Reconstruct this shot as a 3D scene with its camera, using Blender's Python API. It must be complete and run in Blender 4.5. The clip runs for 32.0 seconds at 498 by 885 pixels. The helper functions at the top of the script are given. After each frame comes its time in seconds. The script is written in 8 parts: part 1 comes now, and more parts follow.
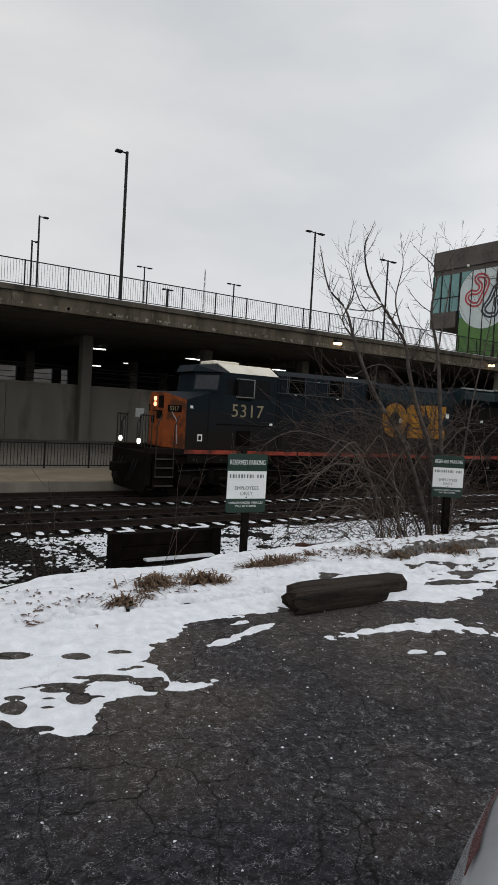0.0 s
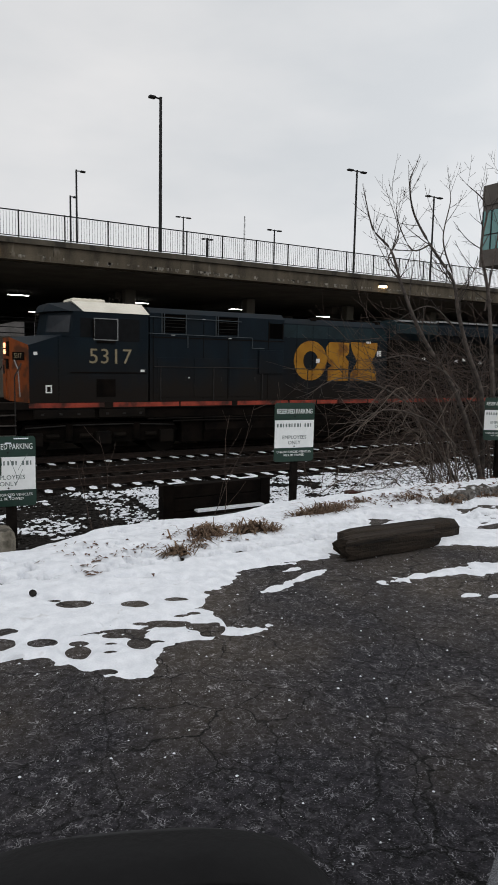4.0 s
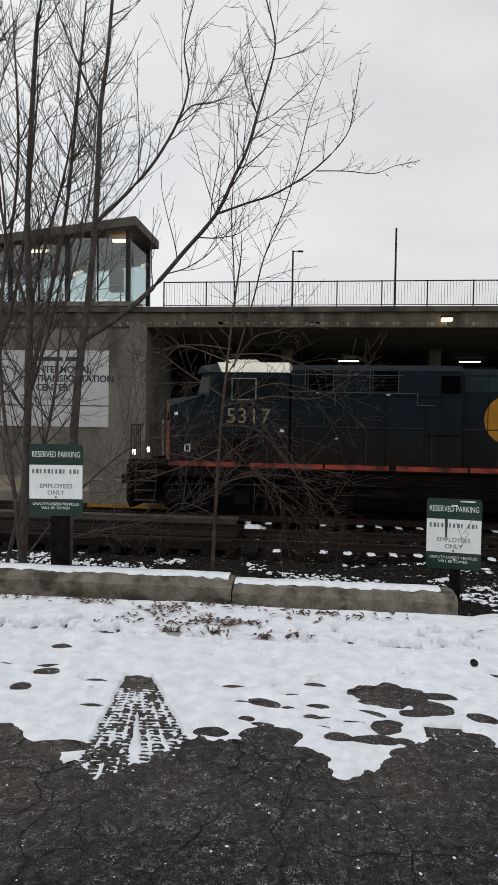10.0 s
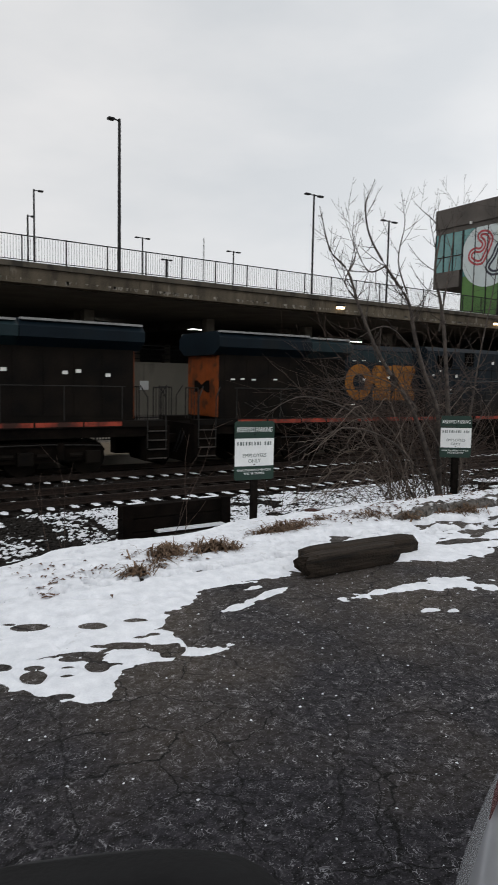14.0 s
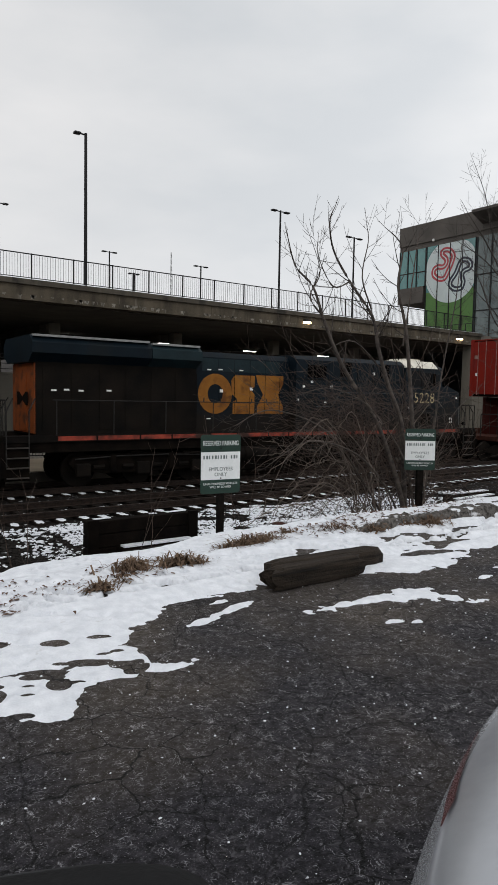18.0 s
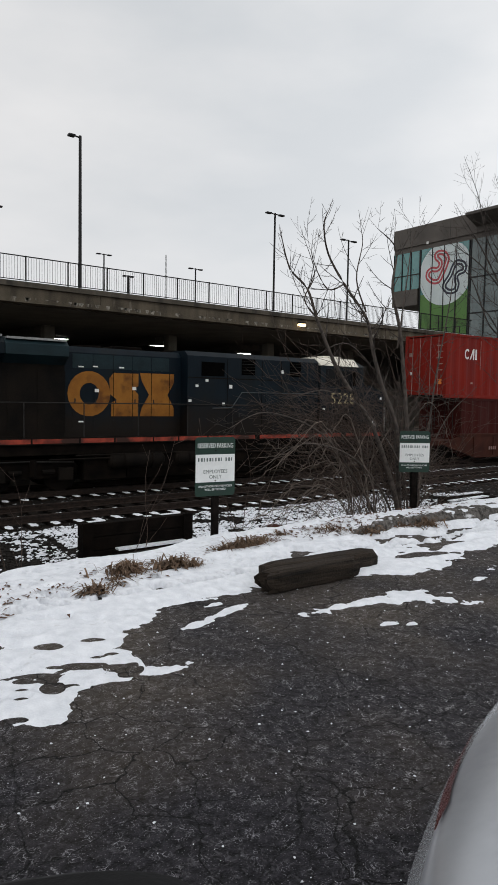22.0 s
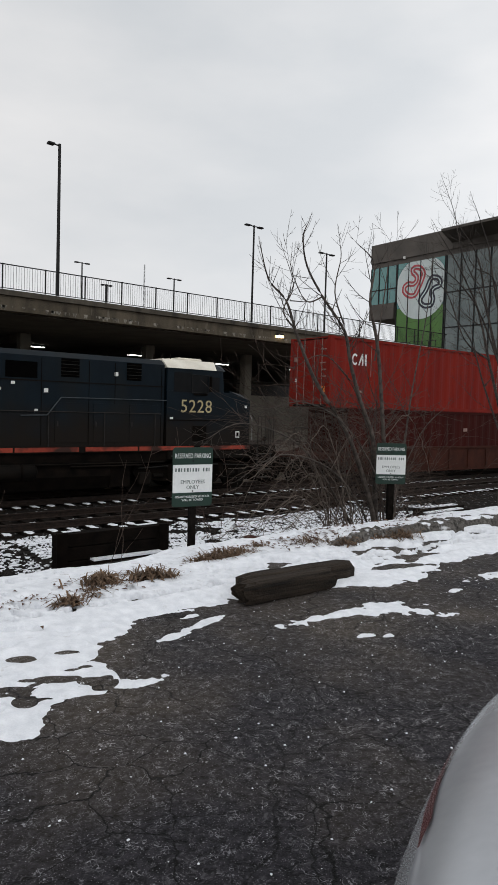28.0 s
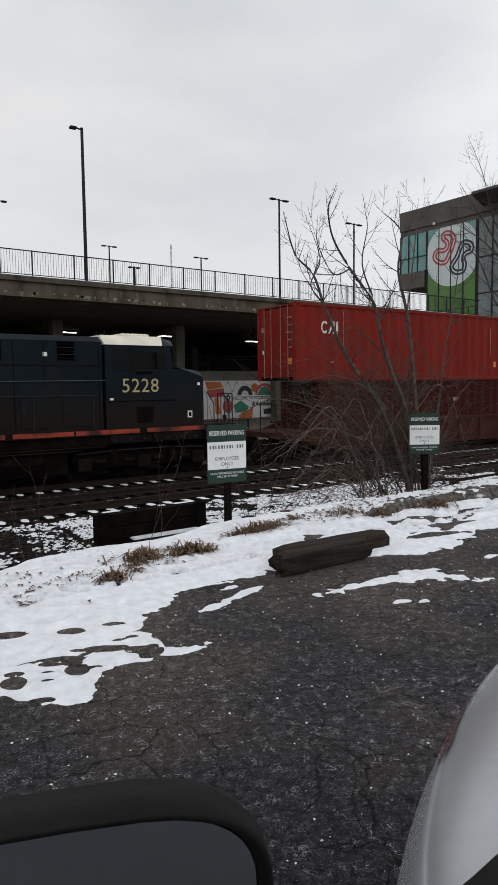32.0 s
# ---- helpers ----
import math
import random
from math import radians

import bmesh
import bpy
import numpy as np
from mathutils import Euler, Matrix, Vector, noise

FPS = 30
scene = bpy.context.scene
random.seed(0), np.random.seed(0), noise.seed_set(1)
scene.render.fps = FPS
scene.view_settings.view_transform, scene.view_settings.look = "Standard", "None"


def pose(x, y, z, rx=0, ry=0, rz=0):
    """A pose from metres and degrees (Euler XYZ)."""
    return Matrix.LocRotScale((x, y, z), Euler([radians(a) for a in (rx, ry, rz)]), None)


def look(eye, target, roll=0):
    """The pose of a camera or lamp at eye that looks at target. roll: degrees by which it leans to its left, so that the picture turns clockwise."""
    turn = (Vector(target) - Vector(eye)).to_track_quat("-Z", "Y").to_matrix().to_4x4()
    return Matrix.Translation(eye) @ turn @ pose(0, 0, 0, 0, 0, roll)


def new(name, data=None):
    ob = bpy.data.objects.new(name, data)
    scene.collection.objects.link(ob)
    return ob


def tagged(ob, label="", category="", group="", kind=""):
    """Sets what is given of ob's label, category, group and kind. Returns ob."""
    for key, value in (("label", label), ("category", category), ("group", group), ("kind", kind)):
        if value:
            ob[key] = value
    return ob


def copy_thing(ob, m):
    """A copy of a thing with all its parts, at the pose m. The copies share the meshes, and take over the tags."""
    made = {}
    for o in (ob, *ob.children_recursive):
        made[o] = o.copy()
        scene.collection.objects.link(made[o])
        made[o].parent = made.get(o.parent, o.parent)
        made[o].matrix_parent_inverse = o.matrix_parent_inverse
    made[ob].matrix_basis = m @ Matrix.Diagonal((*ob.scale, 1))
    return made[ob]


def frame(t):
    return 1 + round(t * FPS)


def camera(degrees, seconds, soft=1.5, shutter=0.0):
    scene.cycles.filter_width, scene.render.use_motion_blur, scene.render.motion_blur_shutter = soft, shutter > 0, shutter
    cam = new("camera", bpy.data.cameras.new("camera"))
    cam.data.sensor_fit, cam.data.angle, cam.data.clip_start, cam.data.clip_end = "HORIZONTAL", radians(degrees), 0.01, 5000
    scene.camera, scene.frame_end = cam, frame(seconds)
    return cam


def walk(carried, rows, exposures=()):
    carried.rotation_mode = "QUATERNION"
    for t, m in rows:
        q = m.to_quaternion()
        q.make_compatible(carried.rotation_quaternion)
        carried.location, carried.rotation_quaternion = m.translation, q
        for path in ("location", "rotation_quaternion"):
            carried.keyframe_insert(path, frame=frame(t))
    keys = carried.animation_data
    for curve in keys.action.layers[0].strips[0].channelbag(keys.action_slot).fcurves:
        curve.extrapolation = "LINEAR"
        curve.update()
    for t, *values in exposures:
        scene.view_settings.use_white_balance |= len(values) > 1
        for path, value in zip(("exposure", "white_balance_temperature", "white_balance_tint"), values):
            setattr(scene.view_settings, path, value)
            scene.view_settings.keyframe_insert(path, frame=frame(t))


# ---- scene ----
cam = camera(40.94, 32.0, soft=1.3, shutter=0.3)
ROWS = (
    (0, -0.006, -0.003, 1.396, -34.5, -2.51, 3.3),
    (0.5, -0.011, -0.003, 1.396, -33.96, -2.44, 3.62),
    (1, 0.001, -0.008, 1.393, -33.88, -2.73, 2.52),
    (1.5, -0.013, -0.036, 1.4, -32.08, -2.69, 0.28),
    (2, -0.015, -0.024, 1.395, -29.14, -2.78, 1.17),
    (2.4, -0.005, -0.025, 1.4, -27.92, -3.14, 0.59),
    (2.5, -0.019, -0.017, 1.392, -27.92, -3.15, 0.96),
    (3, -0.021, -0.004, 1.387, -27.06, -4.44, 1.93),
    (3.5, -0.017, 0.009, 1.392, -28.61, -6.35, 2.48),
    (4, -0.010, 0.005, 1.392, -30.69, -6.95, 1.12),
    (4.5, 0.004, -0.007, 1.391, -30.76, -6.17, 0.06),
    (6.5, 0.02, -0.014, 1.375, -30.03, -4.67, -1.71),
    (7, 0.023, -0.012, 1.375, -31.23, -4.29, -1.73),
    (7.5, 0.02, -0.018, 1.378, -31.94, -3.95, -1.28),
    (8, 0.018, -0.03, 1.385, -31.34, -4.53, -1.65),
    (8.5, -0.031, -0.078, 1.414, -24.91, -4.03, -1.06),
    (8.6, -0.024, -0.066, 1.409, -20.23, -3.86, -1.07),
    (8.8, -0.005, -0.021, 1.398, -14.89, -3.79, -0.07),
    (8.9, 0.012, 0.008, 1.384, -11.2, -3.4, 0.0),
    (9, 0.028, 0.037, 1.369, -9.45, -3.01, 0.07),
    (9.1, 0.031, 0.045, 1.371, -6.85, -3.15, 0.5),
    (9.2, 0.034, 0.053, 1.374, -0.2, -3.56, 0.98),
    (9.3, 0.023, 0.045, 1.377, 1.39, -2.87, 1.03),
    (9.5, -0.025, 0.012, 1.388, 6.22, -2.02, 1.36),
    (10, -0.028, 0.047, 1.375, 6.38, -2.05, 0.92),
    (10.5, -0.026, 0.037, 1.376, 5.65, -1.63, 0.63),
    (11, -0.03, 0.041, 1.377, 5.29, -2.47, 0.8),
    (11.5, -0.026, 0.032, 1.375, 5.11, -2.33, 0.37),
    (12, -0.026, 0.035, 1.377, 5.12, -2.35, 0.75),
    (12.5, -0.023, 0.038, 1.374, 5.17, -2.33, 0.47),
    (13, 0.001, 0.099, 1.332, -3.42, -3.03, -0.01),
    (13.1, 0.012, 0.109, 1.338, -12.49, -3.32, -1.57),
    (13.25, 0.008, 0.097, 1.35, -20.1, -4.83, 1.41),
    (13.5, 0.015, 0.05, 1.366, -27.88, -6.04, 3.33),
    (14, -0.001, 0.013, 1.376, -34.07, -5.18, 1.1),
    (14.5, 0.002, 0.008, 1.38, -37.49, -4.08, 1.45),
    (16.5, 0.013, -0.003, 1.373, -36.63, -4.47, 0.6),
    (17, 0.014, -0.007, 1.372, -36.77, -4.15, 0.7),
    (17.5, 0.016, -0.009, 1.375, -36.82, -3.93, 0.76),
    (18, 0.015, -0.002, 1.372, -36.78, -3.93, 1.07),
    (18.5, 0.015, -0.011, 1.375, -36.76, -4.21, 0.81),
    (19, 0.014, -0.01, 1.375, -36.65, -3.79, 0.96),
    (19.5, 0.015, -0.003, 1.374, -36.71, -3.91, 0.91),
    (20, 0.017, -0.005, 1.373, -36.82, -3.96, 0.9),
    (20.5, 0.016, -0.006, 1.372, -36.85, -3.86, 0.82),
    (21, 0.018, -0.009, 1.375, -36.96, -3.62, 0.71),
    (21.5, 0.015, -0.009, 1.375, -36.99, -3.75, 0.84),
    (22, 0.02, -0.001, 1.372, -37.21, -3.72, 1.02),
    (22.5, 0.021, 0.004, 1.37, -37.09, -3.69, 0.98),
    (23, 0.023, 0.001, 1.368, -37.34, -3.61, 0.74),
    (23.5, 0.018, -0.007, 1.372, -37.47, -3.54, 0.86),
    (24, 0.02, -0.002, 1.372, -37.73, -3.57, 0.92),
    (24.5, 0.02, -0.005, 1.372, -37.59, -3.63, 0.87),
    (25, 0.018, -0.002, 1.372, -37.69, -3.56, 0.96),
    (25.5, 0.023, 0.001, 1.372, -37.66, -3.62, 0.87),
    (26, 0.02, 0, 1.368, -37.77, -3.61, 0.91),
    (26.5, 0.016, 0.008, 1.367, -39.92, -2.38, 1.77),
    (28.5, 0.02, 0.014, 1.371, -39, -2.81, 1.69),
    (29, 0.014, 0.012, 1.366, -39.03, -2.73, 1.77),
    (29.5, 0.013, 0.005, 1.367, -38.88, -2.75, 1.66),
    (30, 0.013, 0.004, 1.369, -39.16, -3.08, 1.91),
    (30.5, -0.014, 0.004, 1.388, -36.87, -4.78, 2.67),
    (31, -0.034, -0.075, 1.366, -36.15, -4.78, -0.84),
    (31.5, -0.035, -0.072, 1.365, -36.27, -4.76, -0.29),
    (32, -0.032, -0.068, 1.363, -36.3, -4.75, -0.69),
)


def eye_pose(x, y, z, yaw, pitch, roll):
    """Camera pose: yaw to the left of +y, pitch up, roll clockwise in the picture."""
    return pose(x, y, z, 0, 0, yaw) @ pose(0, 0, 0, 90 + pitch, 0, 0) @ pose(0, 0, 0, 0, 0, roll)


walk(cam, [(t, eye_pose(*r)) for t, *r in ROWS], ((0, -0.10), (2.5, -0.08), (5.5, 0.0), (32, 0.0)))

# ---- sky and sun: a flat winter overcast ----
world = bpy.data.worlds.new("overcast_sky")
scene.world = world
world.use_nodes = True
wn, wl = world.node_tree.nodes, world.node_tree.links
wn.clear()
w_out = wn.new("ShaderNodeOutputWorld")
w_bg = wn.new("ShaderNodeBackground")
w_sky = wn.new("ShaderNodeTexSky")
w_sky.sky_type = "NISHITA"
w_sky.sun_disc = False
w_sky.sun_elevation, w_sky.sun_rotation = radians(24), radians(150)
w_hsv = wn.new("ShaderNodeHueSaturation")
w_hsv.inputs["Saturation"].default_value = 0.12
w_hsv.inputs["Value"].default_value = 0.12
w_co = wn.new("ShaderNodeTexCoord")
w_map = wn.new("ShaderNodeMapping")
w_map.inputs["Scale"].default_value = (1.0, 1.0, 2.6)
w_noise = wn.new("ShaderNodeTexNoise")
w_noise.inputs["Scale"].default_value = 2.2
w_noise.inputs["Detail"].default_value = 5.0
w_ramp = wn.new("ShaderNodeValToRGB")
w_ramp.color_ramp.elements[0].position = 0.3
w_ramp.color_ramp.elements[0].color = (0.605, 0.63, 0.658, 1)
w_ramp.color_ramp.elements[1].position = 0.72
w_ramp.color_ramp.elements[1].color = (0.822, 0.814, 0.816, 1)
w_mix = wn.new("ShaderNodeMixRGB")
w_mix.inputs[0].default_value = 0.9
wl.new(w_co.outputs["Generated"], w_map.inputs["Vector"])
wl.new(w_map.outputs["Vector"], w_noise.inputs["Vector"])
wl.new(w_noise.outputs["Fac"], w_ramp.inputs["Fac"])
wl.new(w_sky.outputs["Color"], w_hsv.inputs["Color"])
wl.new(w_hsv.outputs["Color"], w_mix.inputs[1])
wl.new(w_ramp.outputs["Color"], w_mix.inputs[2])
# the cloud is thinner, and so brighter, along the track both ways
w_sep = wn.new("ShaderNodeSeparateXYZ")
wl.new(w_co.outputs["Generated"], w_sep.inputs[0])
w_off = wn.new("ShaderNodeMath")
w_off.operation = "SUBTRACT"
w_off.inputs[1].default_value = 0.15
wl.new(w_sep.outputs["X"], w_off.inputs[0])
w_sq = wn.new("ShaderNodeMath")
w_sq.operation = "MULTIPLY"
wl.new(w_off.outputs[0], w_sq.inputs[0])
wl.new(w_off.outputs[0], w_sq.inputs[1])
w_rng = wn.new("ShaderNodeMapRange")
w_rng.inputs["From Min"].default_value, w_rng.inputs["From Max"].default_value = 0.0, 0.5
w_rng.inputs["To Min"].default_value, w_rng.inputs["To Max"].default_value = 0.985, 1.25
wl.new(w_sq.outputs[0], w_rng.inputs["Value"])
w_mul = wn.new("ShaderNodeVectorMath")
w_mul.operation = "SCALE"
wl.new(w_mix.outputs["Color"], w_mul.inputs[0])
wl.new(w_rng.outputs["Result"], w_mul.inputs["Scale"])
wl.new(w_mul.outputs["Vector"], w_bg.inputs["Color"])
w_bg.inputs["Strength"].default_value = 1.06
wl.new(w_bg.outputs["Background"], w_out.inputs["Surface"])

sun = new("sun", bpy.data.lights.new("sun", "SUN"))
sun.data.energy, sun.data.angle, sun.data.color = 0.5, radians(25), (1.0, 0.96, 0.9)
sun.matrix_world = look((-20, -40, 45), (0, 0, 0))


# ---- materials ----
def mat(name, c1, c2=None, rough=0.7, metal=0.0, scale=6.0, fine=60.0, bump=0.0, spec=0.5, stain=None, stain_scale=1.2, stain_at=0.58, streak=1.0, vary=0.0, grain=1.0):
    """Two colours mixed by coarse and fine noise, an optional stain colour, and fine relief."""
    m = bpy.data.materials.new(name)
    m.use_nodes = True
    nt = m.node_tree
    n, l = nt.nodes, nt.links
    b = n["Principled BSDF"]
    b.inputs["Roughness"].default_value = rough
    b.inputs["Metallic"].default_value = metal
    b.inputs["Specular IOR Level"].default_value = spec
    co = n.new("ShaderNodeTexCoord")
    mp = n.new("ShaderNodeMapping")
    mp.inputs["Scale"].default_value = (grain, 1, streak)
    l.new(co.outputs["Object"], mp.inputs["Vector"])
    a = n.new("ShaderNodeTexNoise")
    a.inputs["Scale"].default_value, a.inputs["Detail"].default_value = scale, 6.0
    f = n.new("ShaderNodeTexNoise")
    f.inputs["Scale"].default_value, f.inputs["Detail"].default_value = fine, 3.0
    l.new(mp.outputs["Vector"], a.inputs["Vector"])
    l.new(co.outputs["Object"], f.inputs["Vector"])
    add = n.new("ShaderNodeMath")
    add.operation = "MULTIPLY_ADD"
    add.inputs[1].default_value = 0.45
    l.new(f.outputs["Fac"], add.inputs[0])
    l.new(a.outputs["Fac"], add.inputs[2])
    ramp = n.new("ShaderNodeValToRGB")
    ramp.color_ramp.elements[0].position, ramp.color_ramp.elements[1].position = 0.52, 0.92
    ramp.color_ramp.elements[0].color = (*c1, 1)
    ramp.color_ramp.elements[1].color = (*(c2 or c1), 1)
    l.new(add.outputs[0], ramp.inputs["Fac"])
    out = ramp.outputs["Color"]
    if stain:
        s = n.new("ShaderNodeTexNoise")
        s.inputs["Scale"].default_value, s.inputs["Detail"].default_value = stain_scale, 8.0
        l.new(mp.outputs["Vector"], s.inputs["Vector"])
        sr = n.new("ShaderNodeValToRGB")
        sr.color_ramp.elements[0].position, sr.color_ramp.elements[1].position = stain_at, stain_at + 0.12
        l.new(s.outputs["Fac"], sr.inputs["Fac"])
        mx = n.new("ShaderNodeMixRGB")
        mx.inputs[2].default_value = (*stain, 1)
        l.new(sr.outputs["Color"], mx.inputs[0])
        l.new(out, mx.inputs[1])
        out = mx.outputs["Color"]
    if vary:
        oi = n.new("ShaderNodeObjectInfo")
        hv = n.new("ShaderNodeHueSaturation")
        mr = n.new("ShaderNodeMapRange")
        mr.inputs["To Min"].default_value, mr.inputs["To Max"].default_value = 1 - vary, 1 + vary
        l.new(oi.outputs["Random"], mr.inputs["Value"])
        l.new(mr.outputs["Result"], hv.inputs["Value"])
        l.new(out, hv.inputs["Color"])
        out = hv.outputs["Color"]
    l.new(out, b.inputs["Base Color"])
    if bump:
        bp = n.new("ShaderNodeBump")
        bp.inputs["Strength"].default_value = bump
        bp.inputs["Distance"].default_value = 0.02
        l.new(add.outputs[0], bp.inputs["Height"])
        l.new(bp.outputs["Normal"], b.inputs["Normal"])
    return m


def glow(name, colour, strength):
    m = bpy.data.materials.new(name)
    m.use_nodes = True
    b = m.node_tree.nodes["Principled BSDF"]
    b.inputs["Base Color"].default_value = (*colour, 1)
    b.inputs["Emission Color"].default_value = (*colour, 1)
    b.inputs["Emission Strength"].default_value = strength
    return m


def asphalt_material():
    m = mat("worn_asphalt", (0.001, 0.001, 0.0015), (0.040, 0.038, 0.045), rough=0.85, scale=30, fine=150, bump=1.0, spec=0.22)
    nt = m.node_tree
    n, l = nt.nodes, nt.links
    b = n["Principled BSDF"]
    base = b.inputs["Base Color"].links[0].from_socket
    co = n.new("ShaderNodeTexCoord")
    # warped crack network
    warp = n.new("ShaderNodeTexNoise")
    warp.inputs["Scale"].default_value, warp.inputs["Detail"].default_value = 3.0, 6.0
    l.new(co.outputs["Object"], warp.inputs["Vector"])
    mixv = n.new("ShaderNodeMixRGB")
    mixv.inputs[0].default_value = 0.22
    l.new(co.outputs["Object"], mixv.inputs[1])
    l.new(warp.outputs["Color"], mixv.inputs[2])
    v = n.new("ShaderNodeTexVoronoi")
    v.feature = "DISTANCE_TO_EDGE"
    v.inputs["Scale"].default_value = 3.4
    l.new(mixv.outputs["Color"], v.inputs["Vector"])
    cr = n.new("ShaderNodeValToRGB")
    cr.color_ramp.elements[0].position, cr.color_ramp.elements[1].position = 0.003, 0.0105
    cr.color_ramp.elements[0].color, cr.color_ramp.elements[1].color = (0, 0, 0, 1), (1, 1, 1, 1)
    l.new(v.outputs["Distance"], cr.inputs["Fac"])
    keep = n.new("ShaderNodeTexNoise")
    keep.inputs["Scale"].default_value = 1.3
    l.new(co.outputs["Object"], keep.inputs["Vector"])
    kr = n.new("ShaderNodeValToRGB")
    kr.color_ramp.elements[0].position, kr.color_ramp.elements[1].position = 0.38, 0.5
    l.new(keep.outputs["Fac"], kr.inputs["Fac"])
    mx = n.new("ShaderNodeMixRGB")
    mx.blend_type = "LIGHTEN"
    mx.inputs[0].default_value = 1.0
    inv = n.new("ShaderNodeInvert")
    l.new(kr.outputs["Color"], inv.inputs["Color"])
    l.new(cr.outputs["Color"], mx.inputs[1])
    l.new(inv.outputs["Color"], mx.inputs[2])
    dark = n.new("ShaderNodeMixRGB")
    dark.inputs[1].default_value = (0.008, 0.008, 0.008, 1)
    l.new(mx.outputs["Color"], dark.inputs[0])
    l.new(base, dark.inputs[2])
    # pale aggregate
    g = n.new("ShaderNodeTexVoronoi")
    g.inputs["Scale"].default_value = 105
    l.new(co.outputs["Object"], g.inputs["Vector"])
    gr = n.new("ShaderNodeValToRGB")
    gr.color_ramp.elements[0].position, gr.color_ramp.elements[1].position = 0.14, 0.26
    gr.color_ramp.elements[0].color, gr.color_ramp.elements[1].color = (1, 1, 1, 1), (0, 0, 0, 1)
    l.new(g.outputs["Distance"], gr.inputs["Fac"])
    gm = n.new("ShaderNodeMath")
    gm.operation = "MULTIPLY"
    sep = n.new("ShaderNodeSeparateColor")
    l.new(g.outputs["Color"], sep.inputs["Color"])
    l.new(sep.outputs["Red"], gm.inputs[0])
    l.new(gr.outputs["Color"], gm.inputs[1])
    gx = n.new("ShaderNodeMixRGB")
    gx.inputs[2].default_value = (0.27, 0.262, 0.28, 1)
    l.new(gm.outputs[0], gx.inputs[0])
    l.new(dark.outputs["Color"], gx.inputs[1])
    # crumbs of frost and salt in clusters
    w = n.new("ShaderNodeTexVoronoi")
    w.inputs["Scale"].default_value = 27
    l.new(co.outputs["Object"], w.inputs["Vector"])
    wr = n.new("ShaderNodeValToRGB")
    wr.color_ramp.elements[0].position, wr.color_ramp.elements[1].position = 0.06, 0.16
    wr.color_ramp.elements[0].color, wr.color_ramp.elements[1].color = (1, 1, 1, 1), (0, 0, 0, 1)
    l.new(w.outputs["Distance"], wr.inputs["Fac"])
    wc = n.new("ShaderNodeTexNoise")
    wc.inputs["Scale"].default_value, wc.inputs["Detail"].default_value = 5.0, 4.0
    l.new(co.outputs["Object"], wc.inputs["Vector"])
    wk = n.new("ShaderNodeValToRGB")
    wk.color_ramp.elements[0].position, wk.color_ramp.elements[1].position = 0.50, 0.68
    l.new(wc.outputs["Fac"], wk.inputs["Fac"])
    wm = n.new("ShaderNodeMath")
    wm.operation = "MULTIPLY"
    l.new(wr.outputs["Color"], wm.inputs[0])
    l.new(wk.outputs["Color"], wm.inputs[1])
    wx = n.new("ShaderNodeMixRGB")
    wx.inputs[2].default_value = (0.34, 0.34, 0.35, 1)
    l.new(wm.outputs[0], wx.inputs[0])
    l.new(gx.outputs["Color"], wx.inputs[1])
    # dried wisps of slush and dust between the stones
    q = n.new("ShaderNodeTexNoise")
    q.inputs["Scale"].default_value, q.inputs["Detail"].default_value, q.inputs["Distortion"].default_value = 22.0, 6.0, 2.6
    l.new(co.outputs["Object"], q.inputs["Vector"])
    qr = n.new("ShaderNodeValToRGB")
    qr.color_ramp.elements[0].position, qr.color_ramp.elements[1].position = 0.56, 0.68
    qr.color_ramp.elements[1].color = (0.75, 0.75, 0.75, 1)
    l.new(q.outputs["Fac"], qr.inputs["Fac"])
    qx = n.new("ShaderNodeMixRGB")
    qx.inputs[2].default_value = (0.105, 0.102, 0.11, 1)
    l.new(qr.outputs["Color"], qx.inputs[0])
    # short pale strokes where grit and dried salt fill the fine surface cracks
    s1 = n.new("ShaderNodeTexNoise")
    s1.inputs["Scale"].default_value, s1.inputs["Detail"].default_value, s1.inputs["Distortion"].default_value = 30.0, 2.0, 1.2
    l.new(co.outputs["Object"], s1.inputs["Vector"])
    s2 = n.new("ShaderNodeValToRGB")
    s2.color_ramp.elements[0].position, s2.color_ramp.elements[1].position = 0.475, 0.5
    s2.color_ramp.elements[0].color, s2.color_ramp.elements[1].color = (0, 0, 0, 1), (1, 1, 1, 1)
    s2.color_ramp.elements.new(0.525).color = (0, 0, 0, 1)
    l.new(s1.outputs["Fac"], s2.inputs["Fac"])
    s3 = n.new("ShaderNodeTexNoise")
    s3.inputs["Scale"].default_value, s3.inputs["Detail"].default_value = 16.0, 3.0
    l.new(co.outputs["Object"], s3.inputs["Vector"])
    s4 = n.new("ShaderNodeValToRGB")
    s4.color_ramp.elements[0].position, s4.color_ramp.elements[1].position = 0.50, 0.62
    l.new(s3.outputs["Fac"], s4.inputs["Fac"])
    s5 = n.new("ShaderNodeMath")
    s5.operation = "MULTIPLY"
    l.new(s2.outputs["Color"], s5.inputs[0])
    l.new(s4.outputs["Color"], s5.inputs[1])
    s6 = n.new("ShaderNodeMixRGB")
    s6.inputs[2].default_value = (0.42, 0.42, 0.44, 1)
    l.new(s5.outputs[0], s6.inputs[0])
    l.new(wx.outputs["Color"], s6.inputs[1])
    l.new(s6.outputs["Color"], qx.inputs[1])
    # mud washed over the edge of the lot, in patches
    sp = n.new("ShaderNodeSeparateXYZ")
    l.new(co.outputs["Object"], sp.inputs[0])
    ed = n.new("ShaderNodeMapRange")
